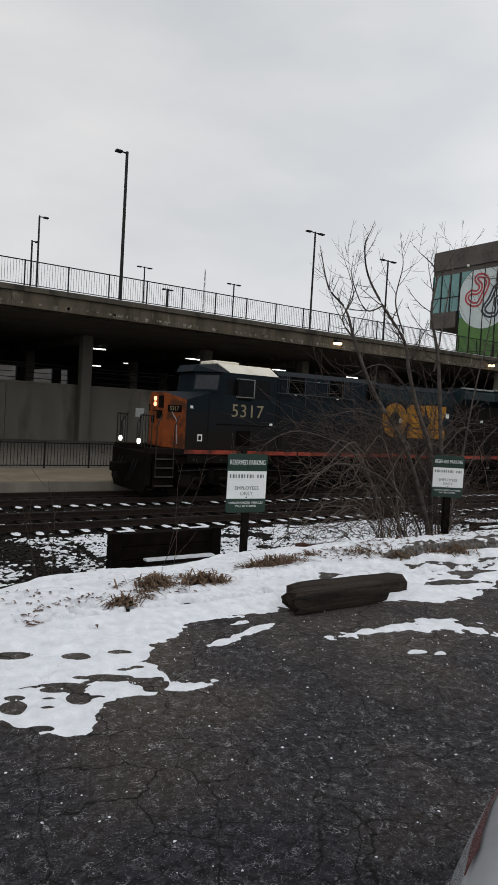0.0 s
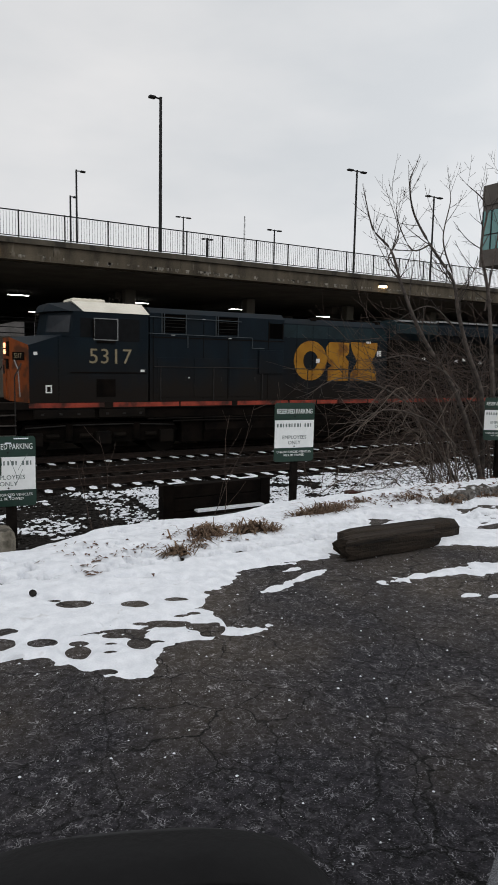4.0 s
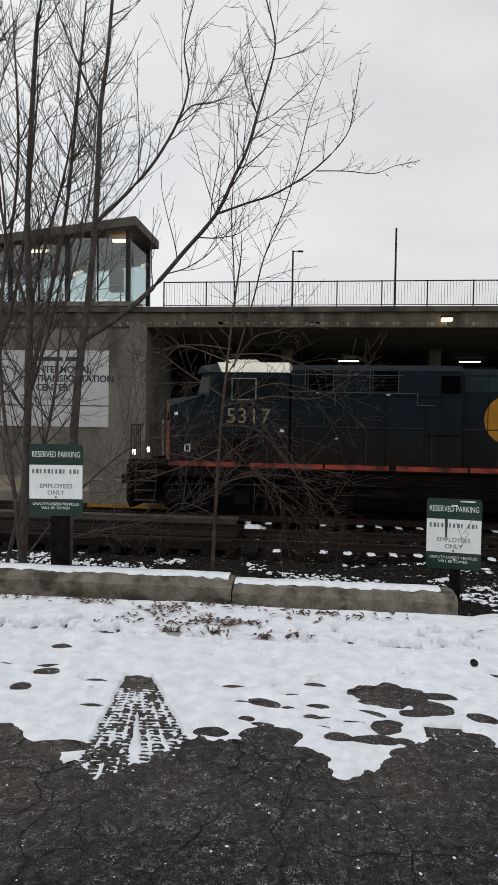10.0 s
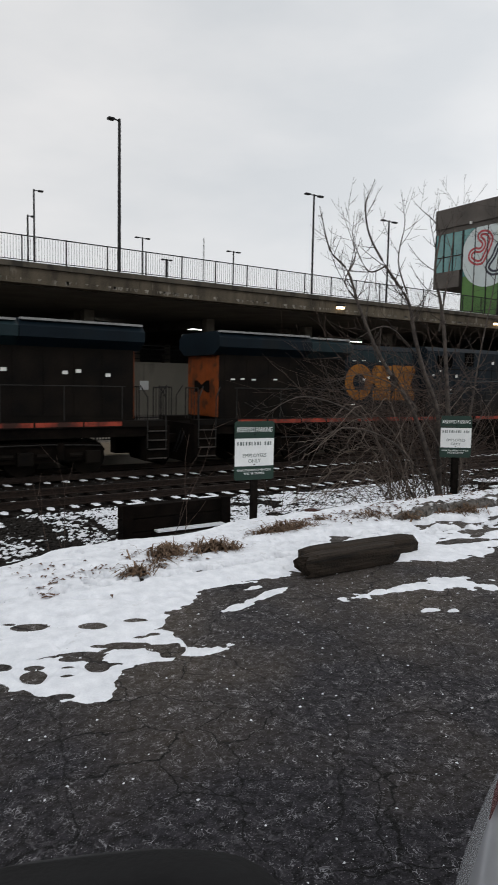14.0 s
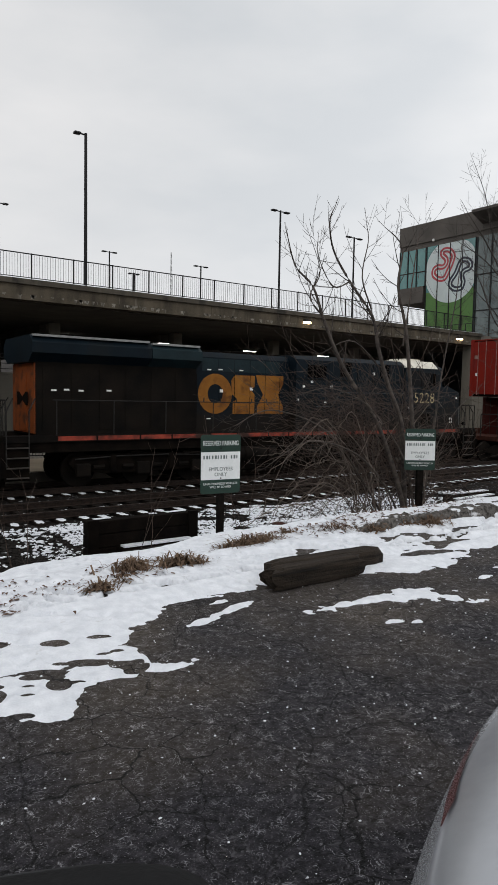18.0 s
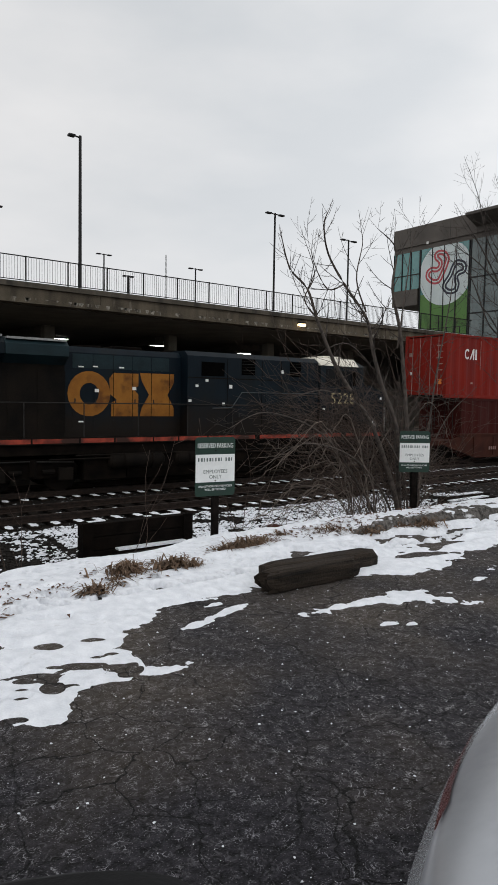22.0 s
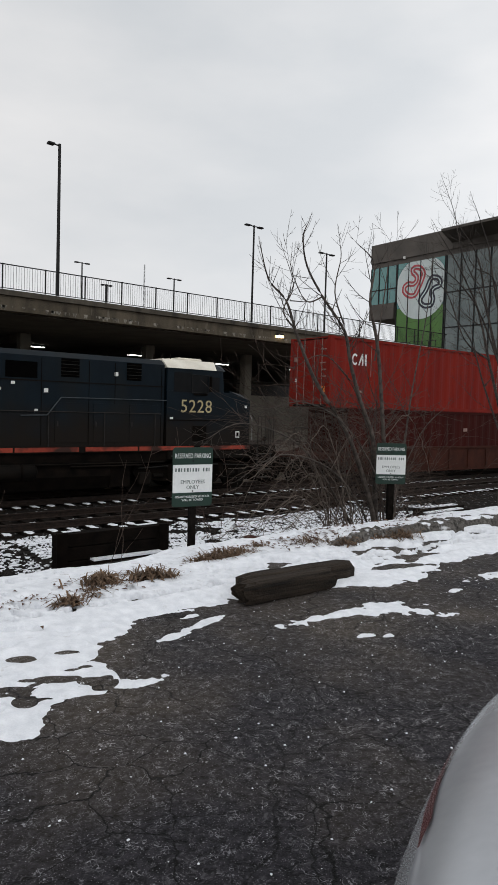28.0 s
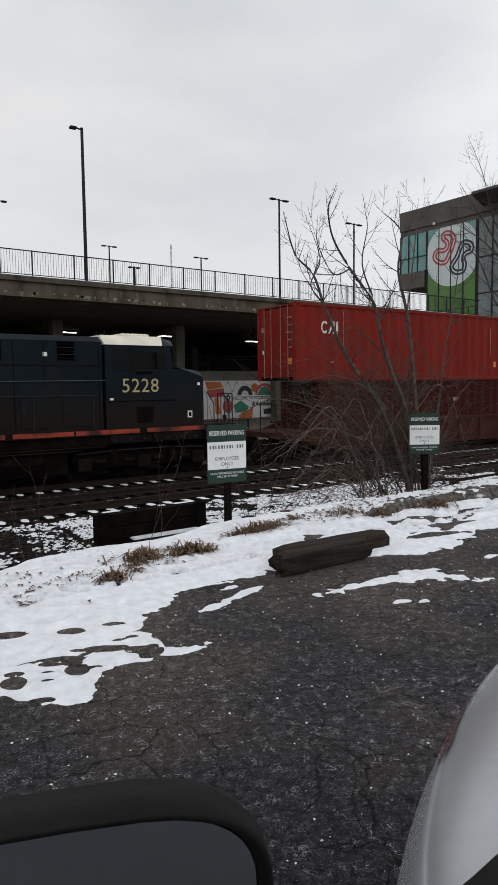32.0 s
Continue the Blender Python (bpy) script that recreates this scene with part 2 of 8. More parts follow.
    ed.inputs["From Min"].default_value, ed.inputs["From Max"].default_value = 0.7, 3.4
    ed.inputs["To Min"].default_value, ed.inputs["To Max"].default_value = -0.24, 0.16
    l.new(sp.outputs["Y"], ed.inputs["Value"])
    mn = n.new("ShaderNodeTexNoise")
    mn.inputs["Scale"].default_value, mn.inputs["Detail"].default_value = 1.1, 8.0
    l.new(co.outputs["Object"], mn.inputs["Vector"])
    ma = n.new("ShaderNodeMath")
    l.new(ed.outputs["Result"], ma.inputs[0])
    l.new(mn.outputs["Fac"], ma.inputs[1])
    mk = n.new("ShaderNodeValToRGB")
    mk.color_ramp.elements[0].position, mk.color_ramp.elements[1].position = 0.40, 0.68
    mk.color_ramp.elements[1].color = (0.7, 0.7, 0.7, 1)
    l.new(ma.outputs[0], mk.inputs["Fac"])
    mm = n.new("ShaderNodeMixRGB")
    mm.blend_type = "ADD"
    mm.inputs[2].default_value = (0.052, 0.041, 0.025, 1)
    l.new(mk.outputs["Color"], mm.inputs[0])
    l.new(qx.outputs["Color"], mm.inputs[1])
    # the cracks stay dark through the dust, and a second, wider net runs across
    v2 = n.new("ShaderNodeTexVoronoi")
    v2.feature = "DISTANCE_TO_EDGE"
    v2.inputs["Scale"].default_value = 1.15
    l.new(mixv.outputs["Color"], v2.inputs["Vector"])
    c2 = n.new("ShaderNodeValToRGB")
    c2.color_ramp.elements[0].position, c2.color_ramp.elements[1].position = 0.0014, 0.005
    l.new(v2.outputs["Distance"], c2.inputs["Fac"])
    k1 = n.new("ShaderNodeMixRGB")
    k1.blend_type = "MULTIPLY"
    k1.inputs[0].default_value = 0.95
    l.new(mm.outputs["Color"], k1.inputs[1])
    l.new(mx.outputs["Color"], k1.inputs[2])
    k2 = n.new("ShaderNodeMixRGB")
    k2.blend_type = "MULTIPLY"
    k2.inputs[0].default_value = 0.9
    l.new(k1.outputs["Color"], k2.inputs[1])
    l.new(c2.outputs["Color"], k2.inputs[2])
    # broad patches where oil and old sealer have darkened the surface, and worn greyer ones
    pn = n.new("ShaderNodeTexNoise")
    pn.inputs["Scale"].default_value, pn.inputs["Detail"].default_value, pn.inputs["Distortion"].default_value = 0.9, 5.0, 0.6
    l.new(co.outputs["Object"], pn.inputs["Vector"])
    pr = n.new("ShaderNodeValToRGB")
    pr.color_ramp.elements[0].position, pr.color_ramp.elements[1].position = 0.36, 0.66
    pr.color_ramp.elements[0].color, pr.color_ramp.elements[1].color = (0.72, 0.72, 0.75, 1), (1.08, 1.06, 1.03, 1)
    l.new(pn.outputs["Fac"], pr.inputs["Fac"])
    pm = n.new("ShaderNodeMixRGB")
    pm.blend_type = "MULTIPLY"
    pm.inputs[0].default_value = 1.0
    l.new(k2.outputs["Color"], pm.inputs[1])
    l.new(pr.outputs["Color"], pm.inputs[2])
    l.new(pm.outputs["Color"], b.inputs["Base Color"])
    return m


def dusty(m):
    """Brown road dirt thrown up over the lower body, ragged at its upper edge."""
    nt = m.node_tree
    n, l = nt.nodes, nt.links
    b = n["Principled BSDF"]
    base = b.inputs["Base Color"].links[0].from_socket
    co = n.new("ShaderNodeTexCoord")
    sp = n.new("ShaderNodeSeparateXYZ")
    l.new(co.outputs["Object"], sp.inputs[0])
    nz = n.new("ShaderNodeTexNoise")
    nz.inputs["Scale"].default_value, nz.inputs["Detail"].default_value = 1.6, 7.0
    l.new(co.outputs["Object"], nz.inputs["Vector"])
    ad = n.new("ShaderNodeMath")
    ad.operation = "MULTIPLY_ADD"
    ad.inputs[1].default_value = -1.6
    l.new(nz.outputs["Fac"], ad.inputs[0])
    l.new(sp.outputs["Z"], ad.inputs[2])
    mr = n.new("ShaderNodeMapRange")
    mr.inputs["From Min"].default_value, mr.inputs["From Max"].default_value = 1.1, 2.2
    mr.inputs["To Min"].default_value, mr.inputs["To Max"].default_value = 0.9, 0.0
    l.new(ad.outputs[0], mr.inputs["Value"])
    mx = n.new("ShaderNodeMixRGB")
    mx.inputs[2].default_value = (0.0105, 0.0074, 0.0052, 1)
    l.new(mr.outputs["Result"], mx.inputs[0])
    l.new(base, mx.inputs[1])
    l.new(mx.outputs["Color"], b.inputs["Base Color"])
    return m


M = {}
M["asphalt"] = asphalt_material()
M["snow"] = mat("old_snow", (0.66, 0.69, 0.74), (0.83, 0.857, 0.905), rough=0.6, scale=13, fine=120, bump=0.35, stain=(0.50, 0.505, 0.515), stain_scale=9, stain_at=0.66)
M["ballast"] = mat("track_ballast", (0.006, 0.0052, 0.0046), (0.019, 0.0165, 0.0145), rough=0.95, spec=0.08, scale=9, fine=40, bump=1.0, stain=(0.6, 0.61, 0.63), stain_scale=7.0, stain_at=0.62)
M["stone"] = mat("ballast_stone", (0.007, 0.0064, 0.006), (0.029, 0.026, 0.0235), rough=0.95, spec=0.1, scale=20, fine=90, bump=0.4)
M["ridge"] = mat("grey_gravel_edge", (0.03, 0.028, 0.026), (0.15, 0.14, 0.13), rough=0.95, spec=0.1, scale=22, fine=70, bump=1.0, stain=(0.6, 0.61, 0.63), stain_scale=9.0, stain_at=0.6)
M["cane"] = mat("pale_dry_cane", (0.06, 0.046, 0.038), (0.18, 0.145, 0.12), rough=0.9, scale=14, fine=80)
M["gravel"] = mat("dry_gravel_bank", (0.08, 0.072, 0.062), (0.20, 0.18, 0.155), rough=0.95, scale=8, fine=35, bump=0.8)
M["concrete"] = mat("weathered_concrete", (0.11, 0.10, 0.085), (0.22, 0.20, 0.17), rough=0.9, scale=1.1, fine=25, bump=0.3, stain=(0.09, 0.083, 0.072), stain_scale=0.9, streak=0.25)
M["concrete_wall"] = mat("grey_retaining_concrete", (0.145, 0.136, 0.112), (0.225, 0.21, 0.175), rough=0.9, scale=0.7, fine=20, bump=0.2, stain=(0.085, 0.078, 0.063), stain_scale=0.6, streak=0.3)
M["kerb_concrete"] = mat("mossy_kerb_concrete", (0.085, 0.073, 0.055), (0.21, 0.19, 0.155), rough=0.95, scale=7, fine=60, bump=0.9, stain=(0.042, 0.037, 0.026), stain_scale=5, stain_at=0.5)
M["tower_concrete"] = mat("dark_tower_concrete", (0.10, 0.093, 0.078), (0.165, 0.153, 0.13), rough=0.92, scale=0.9, fine=25, bump=0.3, stain=(0.065, 0.06, 0.05), stain_scale=0.8, stain_at=0.54, streak=0.25)
# white sign panel, greyed in its colour for the shade it stands in
M["panel_grey"] = mat("shaded_white_panel", (0.36, 0.37, 0.37), (0.45, 0.46, 0.46), rough=0.5, scale=2, fine=30)
M["fascia"] = mat("stained_deck_concrete", (0.030, 0.024, 0.016), (0.12, 0.099, 0.070), rough=0.95, scale=1.6, fine=30, bump=0.4, stain=(0.22, 0.20, 0.165), stain_scale=2.4, stain_at=0.62, streak=0.3)
M["kerb_edge"] = mat("dark_damp_kerb_concrete", (0.042, 0.036, 0.028), (0.095, 0.082, 0.064), rough=0.95, scale=1.5, fine=30, bump=0.4, stain=(0.028, 0.025, 0.02), stain_scale=1.4, stain_at=0.52, streak=0.4)
M["efflorescence"] = mat("white_lime_bloom", (0.12, 0.11, 0.09), (0.30, 0.28, 0.24), rough=0.95, scale=9, fine=50, stain=(0.08, 0.072, 0.058), stain_scale=8, stain_at=0.48)
# concrete with the shade under the deck put into its colour
M["soffit"] = mat("shaded_soffit_concrete", (0.06, 0.053, 0.044), (0.11, 0.098, 0.082), rough=0.95, scale=0.8, fine=15, bump=0.2)
M["platform"] = mat("pale_platform_concrete", (0.145, 0.115, 0.078), (0.22, 0.178, 0.125), rough=0.9, scale=1, fine=20, bump=0.2)
M["black_metal"] = mat("black_painted_metal", (0.005, 0.005, 0.0055), (0.011, 0.011, 0.012), rough=0.55, spec=0.25, scale=8, fine=50)
M["rail_steel"] = mat("rusty_rail_steel", (0.012, 0.0085, 0.007), (0.032, 0.021, 0.016), rough=0.65, spec=0.25, metal=0.3, scale=12, fine=60, bump=0.2)
M["tie"] = mat("creosoted_tie_wood", (0.006, 0.005, 0.0043), (0.017, 0.013, 0.0105), rough=0.95, spec=0.08, scale=5, fine=50, bump=0.6, vary=0.3)
M["loco_blue"] = dusty(mat("grimy_dark_blue_paint", (0.0022, 0.0056, 0.0092), (0.0046, 0.0108, 0.0165), rough=0.5, spec=0.1, scale=1.4, fine=30, bump=0.05, stain=(0.0062, 0.0095, 0.0118), stain_scale=0.8, stain_at=0.52, streak=0.35))
M["loco_dark"] = mat("sooty_underframe", (0.0022, 0.0019, 0.0017), (0.0085, 0.0062, 0.0048), rough=0.9, spec=0.05, scale=3, fine=30, bump=0.3)
M["loco_grime"] = mat("brown_grime_paint", (0.0038, 0.0036, 0.0034), (0.0115, 0.0088, 0.0068), rough=0.75, spec=0.06, scale=1.5, fine=25, bump=0.1)
M["loco_yellow"] = mat("faded_yellow_paint", (0.26, 0.115, 0.011), (0.36, 0.175, 0.018), rough=0.6, spec=0.15, scale=2, fine=30, stain=(0.15, 0.062, 0.012), stain_scale=1.8, stain_at=0.56)
M["loco_tan"] = mat("weathered_orange_gold_paint", (0.19, 0.072, 0.012), (0.27, 0.115, 0.018), rough=0.65, spec=0.15, scale=2.5, fine=30, stain=(0.11, 0.042, 0.010), stain_scale=2.0, stain_at=0.54)
M["loco_orange"] = mat("faded_orange_paint", (0.165, 0.038, 0.008), (0.24, 0.058, 0.012), rough=0.6, spec=0.2, scale=3, fine=30, stain=(0.07, 0.024, 0.010), stain_scale=2.5, stain_at=0.5)
M["loco_red"] = mat("red_sill_reflector", (0.20, 0.03, 0.018), (0.34, 0.055, 0.03), rough=0.55, spec=0.2, scale=3, fine=30, stain=(0.035, 0.014, 0.010), stain_scale=1.3, stain_at=0.46)
M["roof_white"] = mat("off_white_cab_roof", (0.58, 0.55, 0.47), (0.72, 0.69, 0.60), rough=0.6, scale=2, fine=20)
M["teal_roof"] = mat("blue_green_roof_paint", (0.0065, 0.0145, 0.018), (0.011, 0.024, 0.029), rough=0.5, spec=0.14, scale=2, fine=20)
M["pale_edge"] = mat("pale_worn_edge", (0.16, 0.165, 0.165), (0.26, 0.27, 0.27), rough=0.6)
M["step_steel"] = mat("grimy_step_steel", (0.018, 0.014, 0.012), (0.046, 0.038, 0.032), rough=0.8, scale=6, fine=40)
M["label_white"] = mat("white_label", (0.62, 0.62, 0.60), (0.74, 0.74, 0.72), rough=0.5)
M["number_cream"] = mat("cream_number_paint", (0.36, 0.29, 0.15), (0.46, 0.38, 0.21), rough=0.6)
M["number_grey"] = mat("pale_number_paint", (0.17, 0.135, 0.075), (0.26, 0.21, 0.125), rough=0.6)
M["handrail"] = mat("grimy_handrail", (0.011, 0.0105, 0.010), (0.026, 0.024, 0.022), rough=0.75, spec=0.2)
M["red_box"] = mat("faded_red_container", (0.145, 0.0075, 0.004), (0.20, 0.0125, 0.0055), rough=0.65, spec=0.15, scale=1.2, fine=20, stain=(0.14, 0.014, 0.011), stain_scale=0.8, streak=0.3, bump=0.05)
# the container red again, darkened to paint the shade low in the well
M["red_box_shaded"] = mat("shaded_red_container", (0.028, 0.0042, 0.0030), (0.044, 0.0060, 0.0038), rough=0.75, spec=0.12, scale=1.2, fine=20, stain=(0.05, 0.012, 0.010), stain_scale=0.8, streak=0.3)
M["well_brown"] = mat("rusty_red_well_car", (0.03, 0.011, 0.008), (0.06, 0.019, 0.012), rough=0.8, spec=0.12, scale=2, fine=25, bump=0.1)
M["sign_green"] = mat("dark_green_sign", (0.004, 0.022, 0.0145), (0.006, 0.032, 0.021), rough=0.35, scale=4, fine=40)
M["sign_white"] = mat("sign_white", (0.70, 0.72, 0.72), (0.78, 0.80, 0.80), rough=0.4, scale=5, fine=40)
M["banner_white"] = mat("white_banner_cloth", (0.82, 0.83, 0.83), (0.90, 0.90, 0.90), rough=0.6, scale=3, fine=30)
M["text_green"] = mat("faded_green_lettering", (0.09, 0.12, 0.115), (0.14, 0.17, 0.165), rough=0.5)
M["post"] = mat("dark_wooden_post", (0.004, 0.0034, 0.003), (0.013, 0.0105, 0.009), rough=0.95, spec=0.06, scale=12, fine=70, bump=0.4)
M["print_pale"] = mat("weathered_pale_paint", (0.15, 0.075, 0.06), (0.31, 0.21, 0.18), rough=0.8, scale=6, fine=40)
M["bark_limb"] = mat("pale_limb_bark", (0.026, 0.021, 0.018), (0.10, 0.081, 0.069), rough=0.95, scale=14, fine=80, bump=0.5)
M["bark"] = mat("grey_brown_bark", (0.032, 0.026, 0.023), (0.088, 0.072, 0.063), rough=0.95, scale=14, fine=80, bump=0.5)
M["bark_grey"] = mat("pale_grey_brown_bark", (0.020, 0.016, 0.014), (0.075, 0.060, 0.051), rough=0.95, scale=14, fine=80, bump=0.5)
M["bark_red"] = mat("reddish_twig_bark", (0.028, 0.0185, 0.0145), (0.095, 0.064, 0.049), rough=0.95, scale=14, fine=80)
M["plank"] = mat("weathered_brown_plank", (0.030, 0.024, 0.019), (0.075, 0.062, 0.050), rough=0.95, scale=6, fine=60, bump=0.6, vary=0.25)
# flat black that paints the shade inside louvres and intakes
M["black_hole"] = mat("black_opening_shade", (0.0006, 0.0006, 0.0007), (0.0015, 0.0014, 0.0014), rough=0.9, spec=0.03)
M["conduit"] = mat("grimy_blue_conduit", (0.028, 0.036, 0.042), (0.06, 0.072, 0.08), rough=0.6, spec=0.3)
M["dry_grass"] = mat("dry_brown_weed", (0.065, 0.040, 0.025), (0.18, 0.115, 0.070), rough=0.95, scale=8, fine=50)
M["leaf"] = mat("dead_leaf", (0.06, 0.032, 0.022), (0.13, 0.07, 0.045), rough=0.9, scale=8, fine=50)
M["brick_grey"] = mat("brown_grey_panel", (0.062, 0.054, 0.048), (0.098, 0.086, 0.075), rough=0.85, scale=0.8, fine=12, bump=0.1)
M["teal_glass"] = mat("teal_window_glass", (0.05, 0.17, 0.17), (0.08, 0.23, 0.22), rough=0.12, scale=0.5, fine=3, spec=0.8)
M["grey_glass"] = mat("reflective_grey_glass", (0.075, 0.10, 0.10), (0.12, 0.15, 0.148), rough=0.1, scale=0.6, fine=4, spec=0.6)
M["mural_white"] = mat("printed_pale_grey_film", (0.46, 0.52, 0.52), (0.54, 0.60, 0.60), rough=0.4, scale=1, fine=10)
M["mural_green"] = mat("printed_green_film", (0.045, 0.125, 0.016), (0.062, 0.165, 0.022), rough=0.4, scale=0.6, fine=10)
M["logo_red"] = mat("logo_red_print", (0.34, 0.035, 0.045), (0.42, 0.05, 0.06), rough=0.4)
M["logo_navy"] = mat("logo_navy_print", (0.010, 0.012, 0.03), (0.016, 0.018, 0.04), rough=0.4)
M["car_silver"] = mat("silver_car_paint", (0.38, 0.395, 0.42), (0.44, 0.455, 0.48), rough=0.24, metal=0.5, scale=3, fine=40)
M["plastic_black"] = mat("matt_black_plastic", (0.0035, 0.0035, 0.004), (0.0065, 0.0065, 0.007), rough=0.6, spec=0.14, scale=10, fine=120, bump=0.1)
# for the tail lights and the red reflection painted on the wing
M["red_lens_reflection"] = mat("dark_red_lens_reflection", (0.05, 0.007, 0.008), (0.07, 0.010, 0.011), rough=0.25)
# near-black colour painted for the shade inside the deck and the building
M["void_shade"] = mat("interior_shade", (0.006, 0.006, 0.006), (0.012, 0.012, 0.012), rough=0.9)
M["window_dark"] = mat("dark_cab_glass", (0.004, 0.0045, 0.005), (0.008, 0.0085, 0.0095), rough=0.25, spec=0.06)
M["orange_print"] = mat("orange_print", (0.62, 0.16, 0.02), (0.68, 0.2, 0.03), rough=0.5)
M["pink_print"] = mat("pink_red_print", (0.55, 0.06, 0.06), (0.6, 0.08, 0.08), rough=0.5)
M["green_print"] = mat("green_print", (0.02, 0.22, 0.14), (0.03, 0.27, 0.17), rough=0.5)
M["black_print"] = mat("black_print", (0.012, 0.012, 0.013), (0.02, 0.02, 0.02), rough=0.5)
M["windscreen"] = mat("dark_blue_windscreen", (0.012, 0.015, 0.019), (0.022, 0.026, 0.032), rough=0.2, spec=0.25)
M["tube"] = glow("fluorescent_tube", (1.0, 0.97, 0.92), 5.0)
M["warm_lamp"] = glow("warm_wall_lamp", (1.0, 0.72, 0.40), 5.0)
M["headlight"] = glow("headlight_lens", (1.0, 0.93, 0.82), 4.0)
M["head_orange"] = glow("warm_headlight_lens", (1.0, 0.42, 0.22), 2.5)
mirror_mat = mat("mirror_glass", (0.4, 0.42, 0.44), rough=0.02, metal=1.0)
M["mirror"] = mirror_mat


def clear_glass():
    m = bpy.data.materials.new("clear_glazing")
    m.use_nodes = True
    n, l = m.node_tree.nodes, m.node_tree.links
    n.clear()
    o = n.new("ShaderNodeOutputMaterial")
    t = n.new("ShaderNodeBsdfTransparent")
    t.inputs["Color"].default_value = (0.82, 0.88, 0.88, 1)
    g = n.new("ShaderNodeBsdfGlossy")
    g.inputs["Roughness"].default_value = 0.03
    x = n.new("ShaderNodeMixShader")
    x.inputs[0].default_value = 0.12
    l.new(t.outputs[0], x.inputs[1])
    l.new(g.outputs[0], x.inputs[2])
    l.new(x.outputs[0], o.inputs["Surface"])
    return m


M["glass"] = clear_glass()


# ---- mesh helpers ----
def box(bm, x0, x1, y0, y1, z0, z1, bevel=0.0):
    """An axis-aligned box added to bm, its edges rounded by bevel."""
    v = [bm.verts.new((x, y, z)) for x in (x0, x1) for y in (y0, y1) for z in (z0, z1)]
    fs = [bm.faces.new([v[i] for i in f]) for f in ((0, 1, 3, 2), (4, 6, 7, 5), (0, 4, 5, 1), (2, 3, 7, 6), (0, 2, 6, 4), (1, 5, 7, 3))]
    if bevel:
        bmesh.ops.bevel(bm, geom=list({e for f in fs for e in f.edges}), offset=bevel, segments=2, affect="EDGES", profile=0.5)
    return fs


def prism(bm, pts, a, b, axis="x"):
    """A closed outline of 2D points pushed from a to b along an axis."""
    def at(p, s):
        return (s, p[0], p[1]) if axis == "x" else (p[0], s, p[1]) if axis == "y" else (p[0], p[1], s)
    lo = [bm.verts.new(at(p, a)) for p in pts]
    hi = [bm.verts.new(at(p, b)) for p in pts]
    n = len(pts)
    bm.faces.new(lo[::-1])
    bm.faces.new(hi)
    for i in range(n):
        bm.faces.new((lo[i], lo[(i + 1) % n], hi[(i + 1) % n], hi[i]))


def rod(bm, p, q, r, n=8, r2=None):
    """A tapered round bar from p to q."""
    p, q = Vector(p), Vector(q)
    d = q - p
    if d.length < 1e-6:
        return
    m = d.to_track_quat("Z", "Y").to_matrix()
    r2 = r if r2 is None else r2
    lo = [bm.verts.new(p + m @ Vector((r * math.cos(6.2832 * i / n), r * math.sin(6.2832 * i / n), 0))) for i in range(n)]
    hi = [bm.verts.new(q + m @ Vector((r2 * math.cos(6.2832 * i / n), r2 * math.sin(6.2832 * i / n), 0))) for i in range(n)]
    for i in range(n):
        bm.faces.new((lo[i], lo[(i + 1) % n], hi[(i + 1) % n], hi[i]))
    bm.faces.new(lo[::-1])
    bm.faces.new(hi)


def finish(bm, name, material, smooth=False):
    bmesh.ops.recalc_face_normals(bm, faces=bm.faces)
    me = bpy.data.meshes.new(name)
    bm.to_mesh(me)
    bm.free()
    me.materials.append(material)
    if smooth:
        me.polygons.foreach_set("use_smooth", [True] * len(me.polygons))
    return me


def thing(name, label, category, at=None, group="", kind=""):
    """An empty at the base of a thing made of parts."""
    ob = new(name)
    if at is not None:
        ob.matrix_basis = at
    return tagged(ob, label, category, group, kind)


def part(name, bm, material, parent, label="", smooth=False):
    """One mesh object under a thing or under a part, from a bmesh or a ready mesh."""
    me = finish(bm, name, material, smooth) if isinstance(bm, bmesh.types.BMesh) else bm
    ob = new(name, me)
    ob.parent = parent
    if label:
        tagged(ob, label)
    return ob


def solid(name, bm, material, label, category, at=None, group="", kind="", smooth=False):
    ob = new(name, finish(bm, name, material, smooth) if isinstance(bm, bmesh.types.BMesh) else bm)
    if at is not None:
        ob.matrix_basis = at
    return tagged(ob, label, category, group, kind)


def boxpart(name, dims, material, parent, label="", bevel=0.0):
    bm = bmesh.new()
    box(bm, *dims, bevel=bevel)
    return part(name, bm, material, parent, label)


def text_mesh(name, body, size, material, depth=0.002, align="CENTER", spacing=1.0, bold=0.0):
    """Lettering as a mesh in its own xy plane, from the built-in font."""
    cu = bpy.data.curves.new(name, "FONT")
    cu.body, cu.size, cu.extrude, cu.align_x, cu.align_y = body, size, depth, align, "CENTER"
    cu.space_character = spacing
    cu.resolution_u, cu.offset = 3, bold
    tmp = bpy.data.objects.new(name, cu)
    scene.collection.objects.link(tmp)
    dg = bpy.context.evaluated_depsgraph_get()
    me = bpy.data.meshes.new_from_object(tmp.evaluated_get(dg))
    bpy.data.objects.remove(tmp)
    me.materials.clear()
    me.materials.append(material)
    return me




def put(name, me, parent, m, label=""):
    ob = new(name, me)
    ob.parent = parent
    ob.matrix_basis = m
    if label:
        tagged(ob, label)
    return ob


# ================= plan: x along the track, y away from the car park, z = 0 on the asphalt =================
RAIL = -1.45            # top of rail
TRAIN_Y = 20.2          # centre of the far track, on which the train runs
NEAR_Y = 16.2           # centre of the near track


def bend(x):
    """How far the far track swings towards the car park as it curves."""
    return -0.0007 * max(0.0, x + 10) ** 2


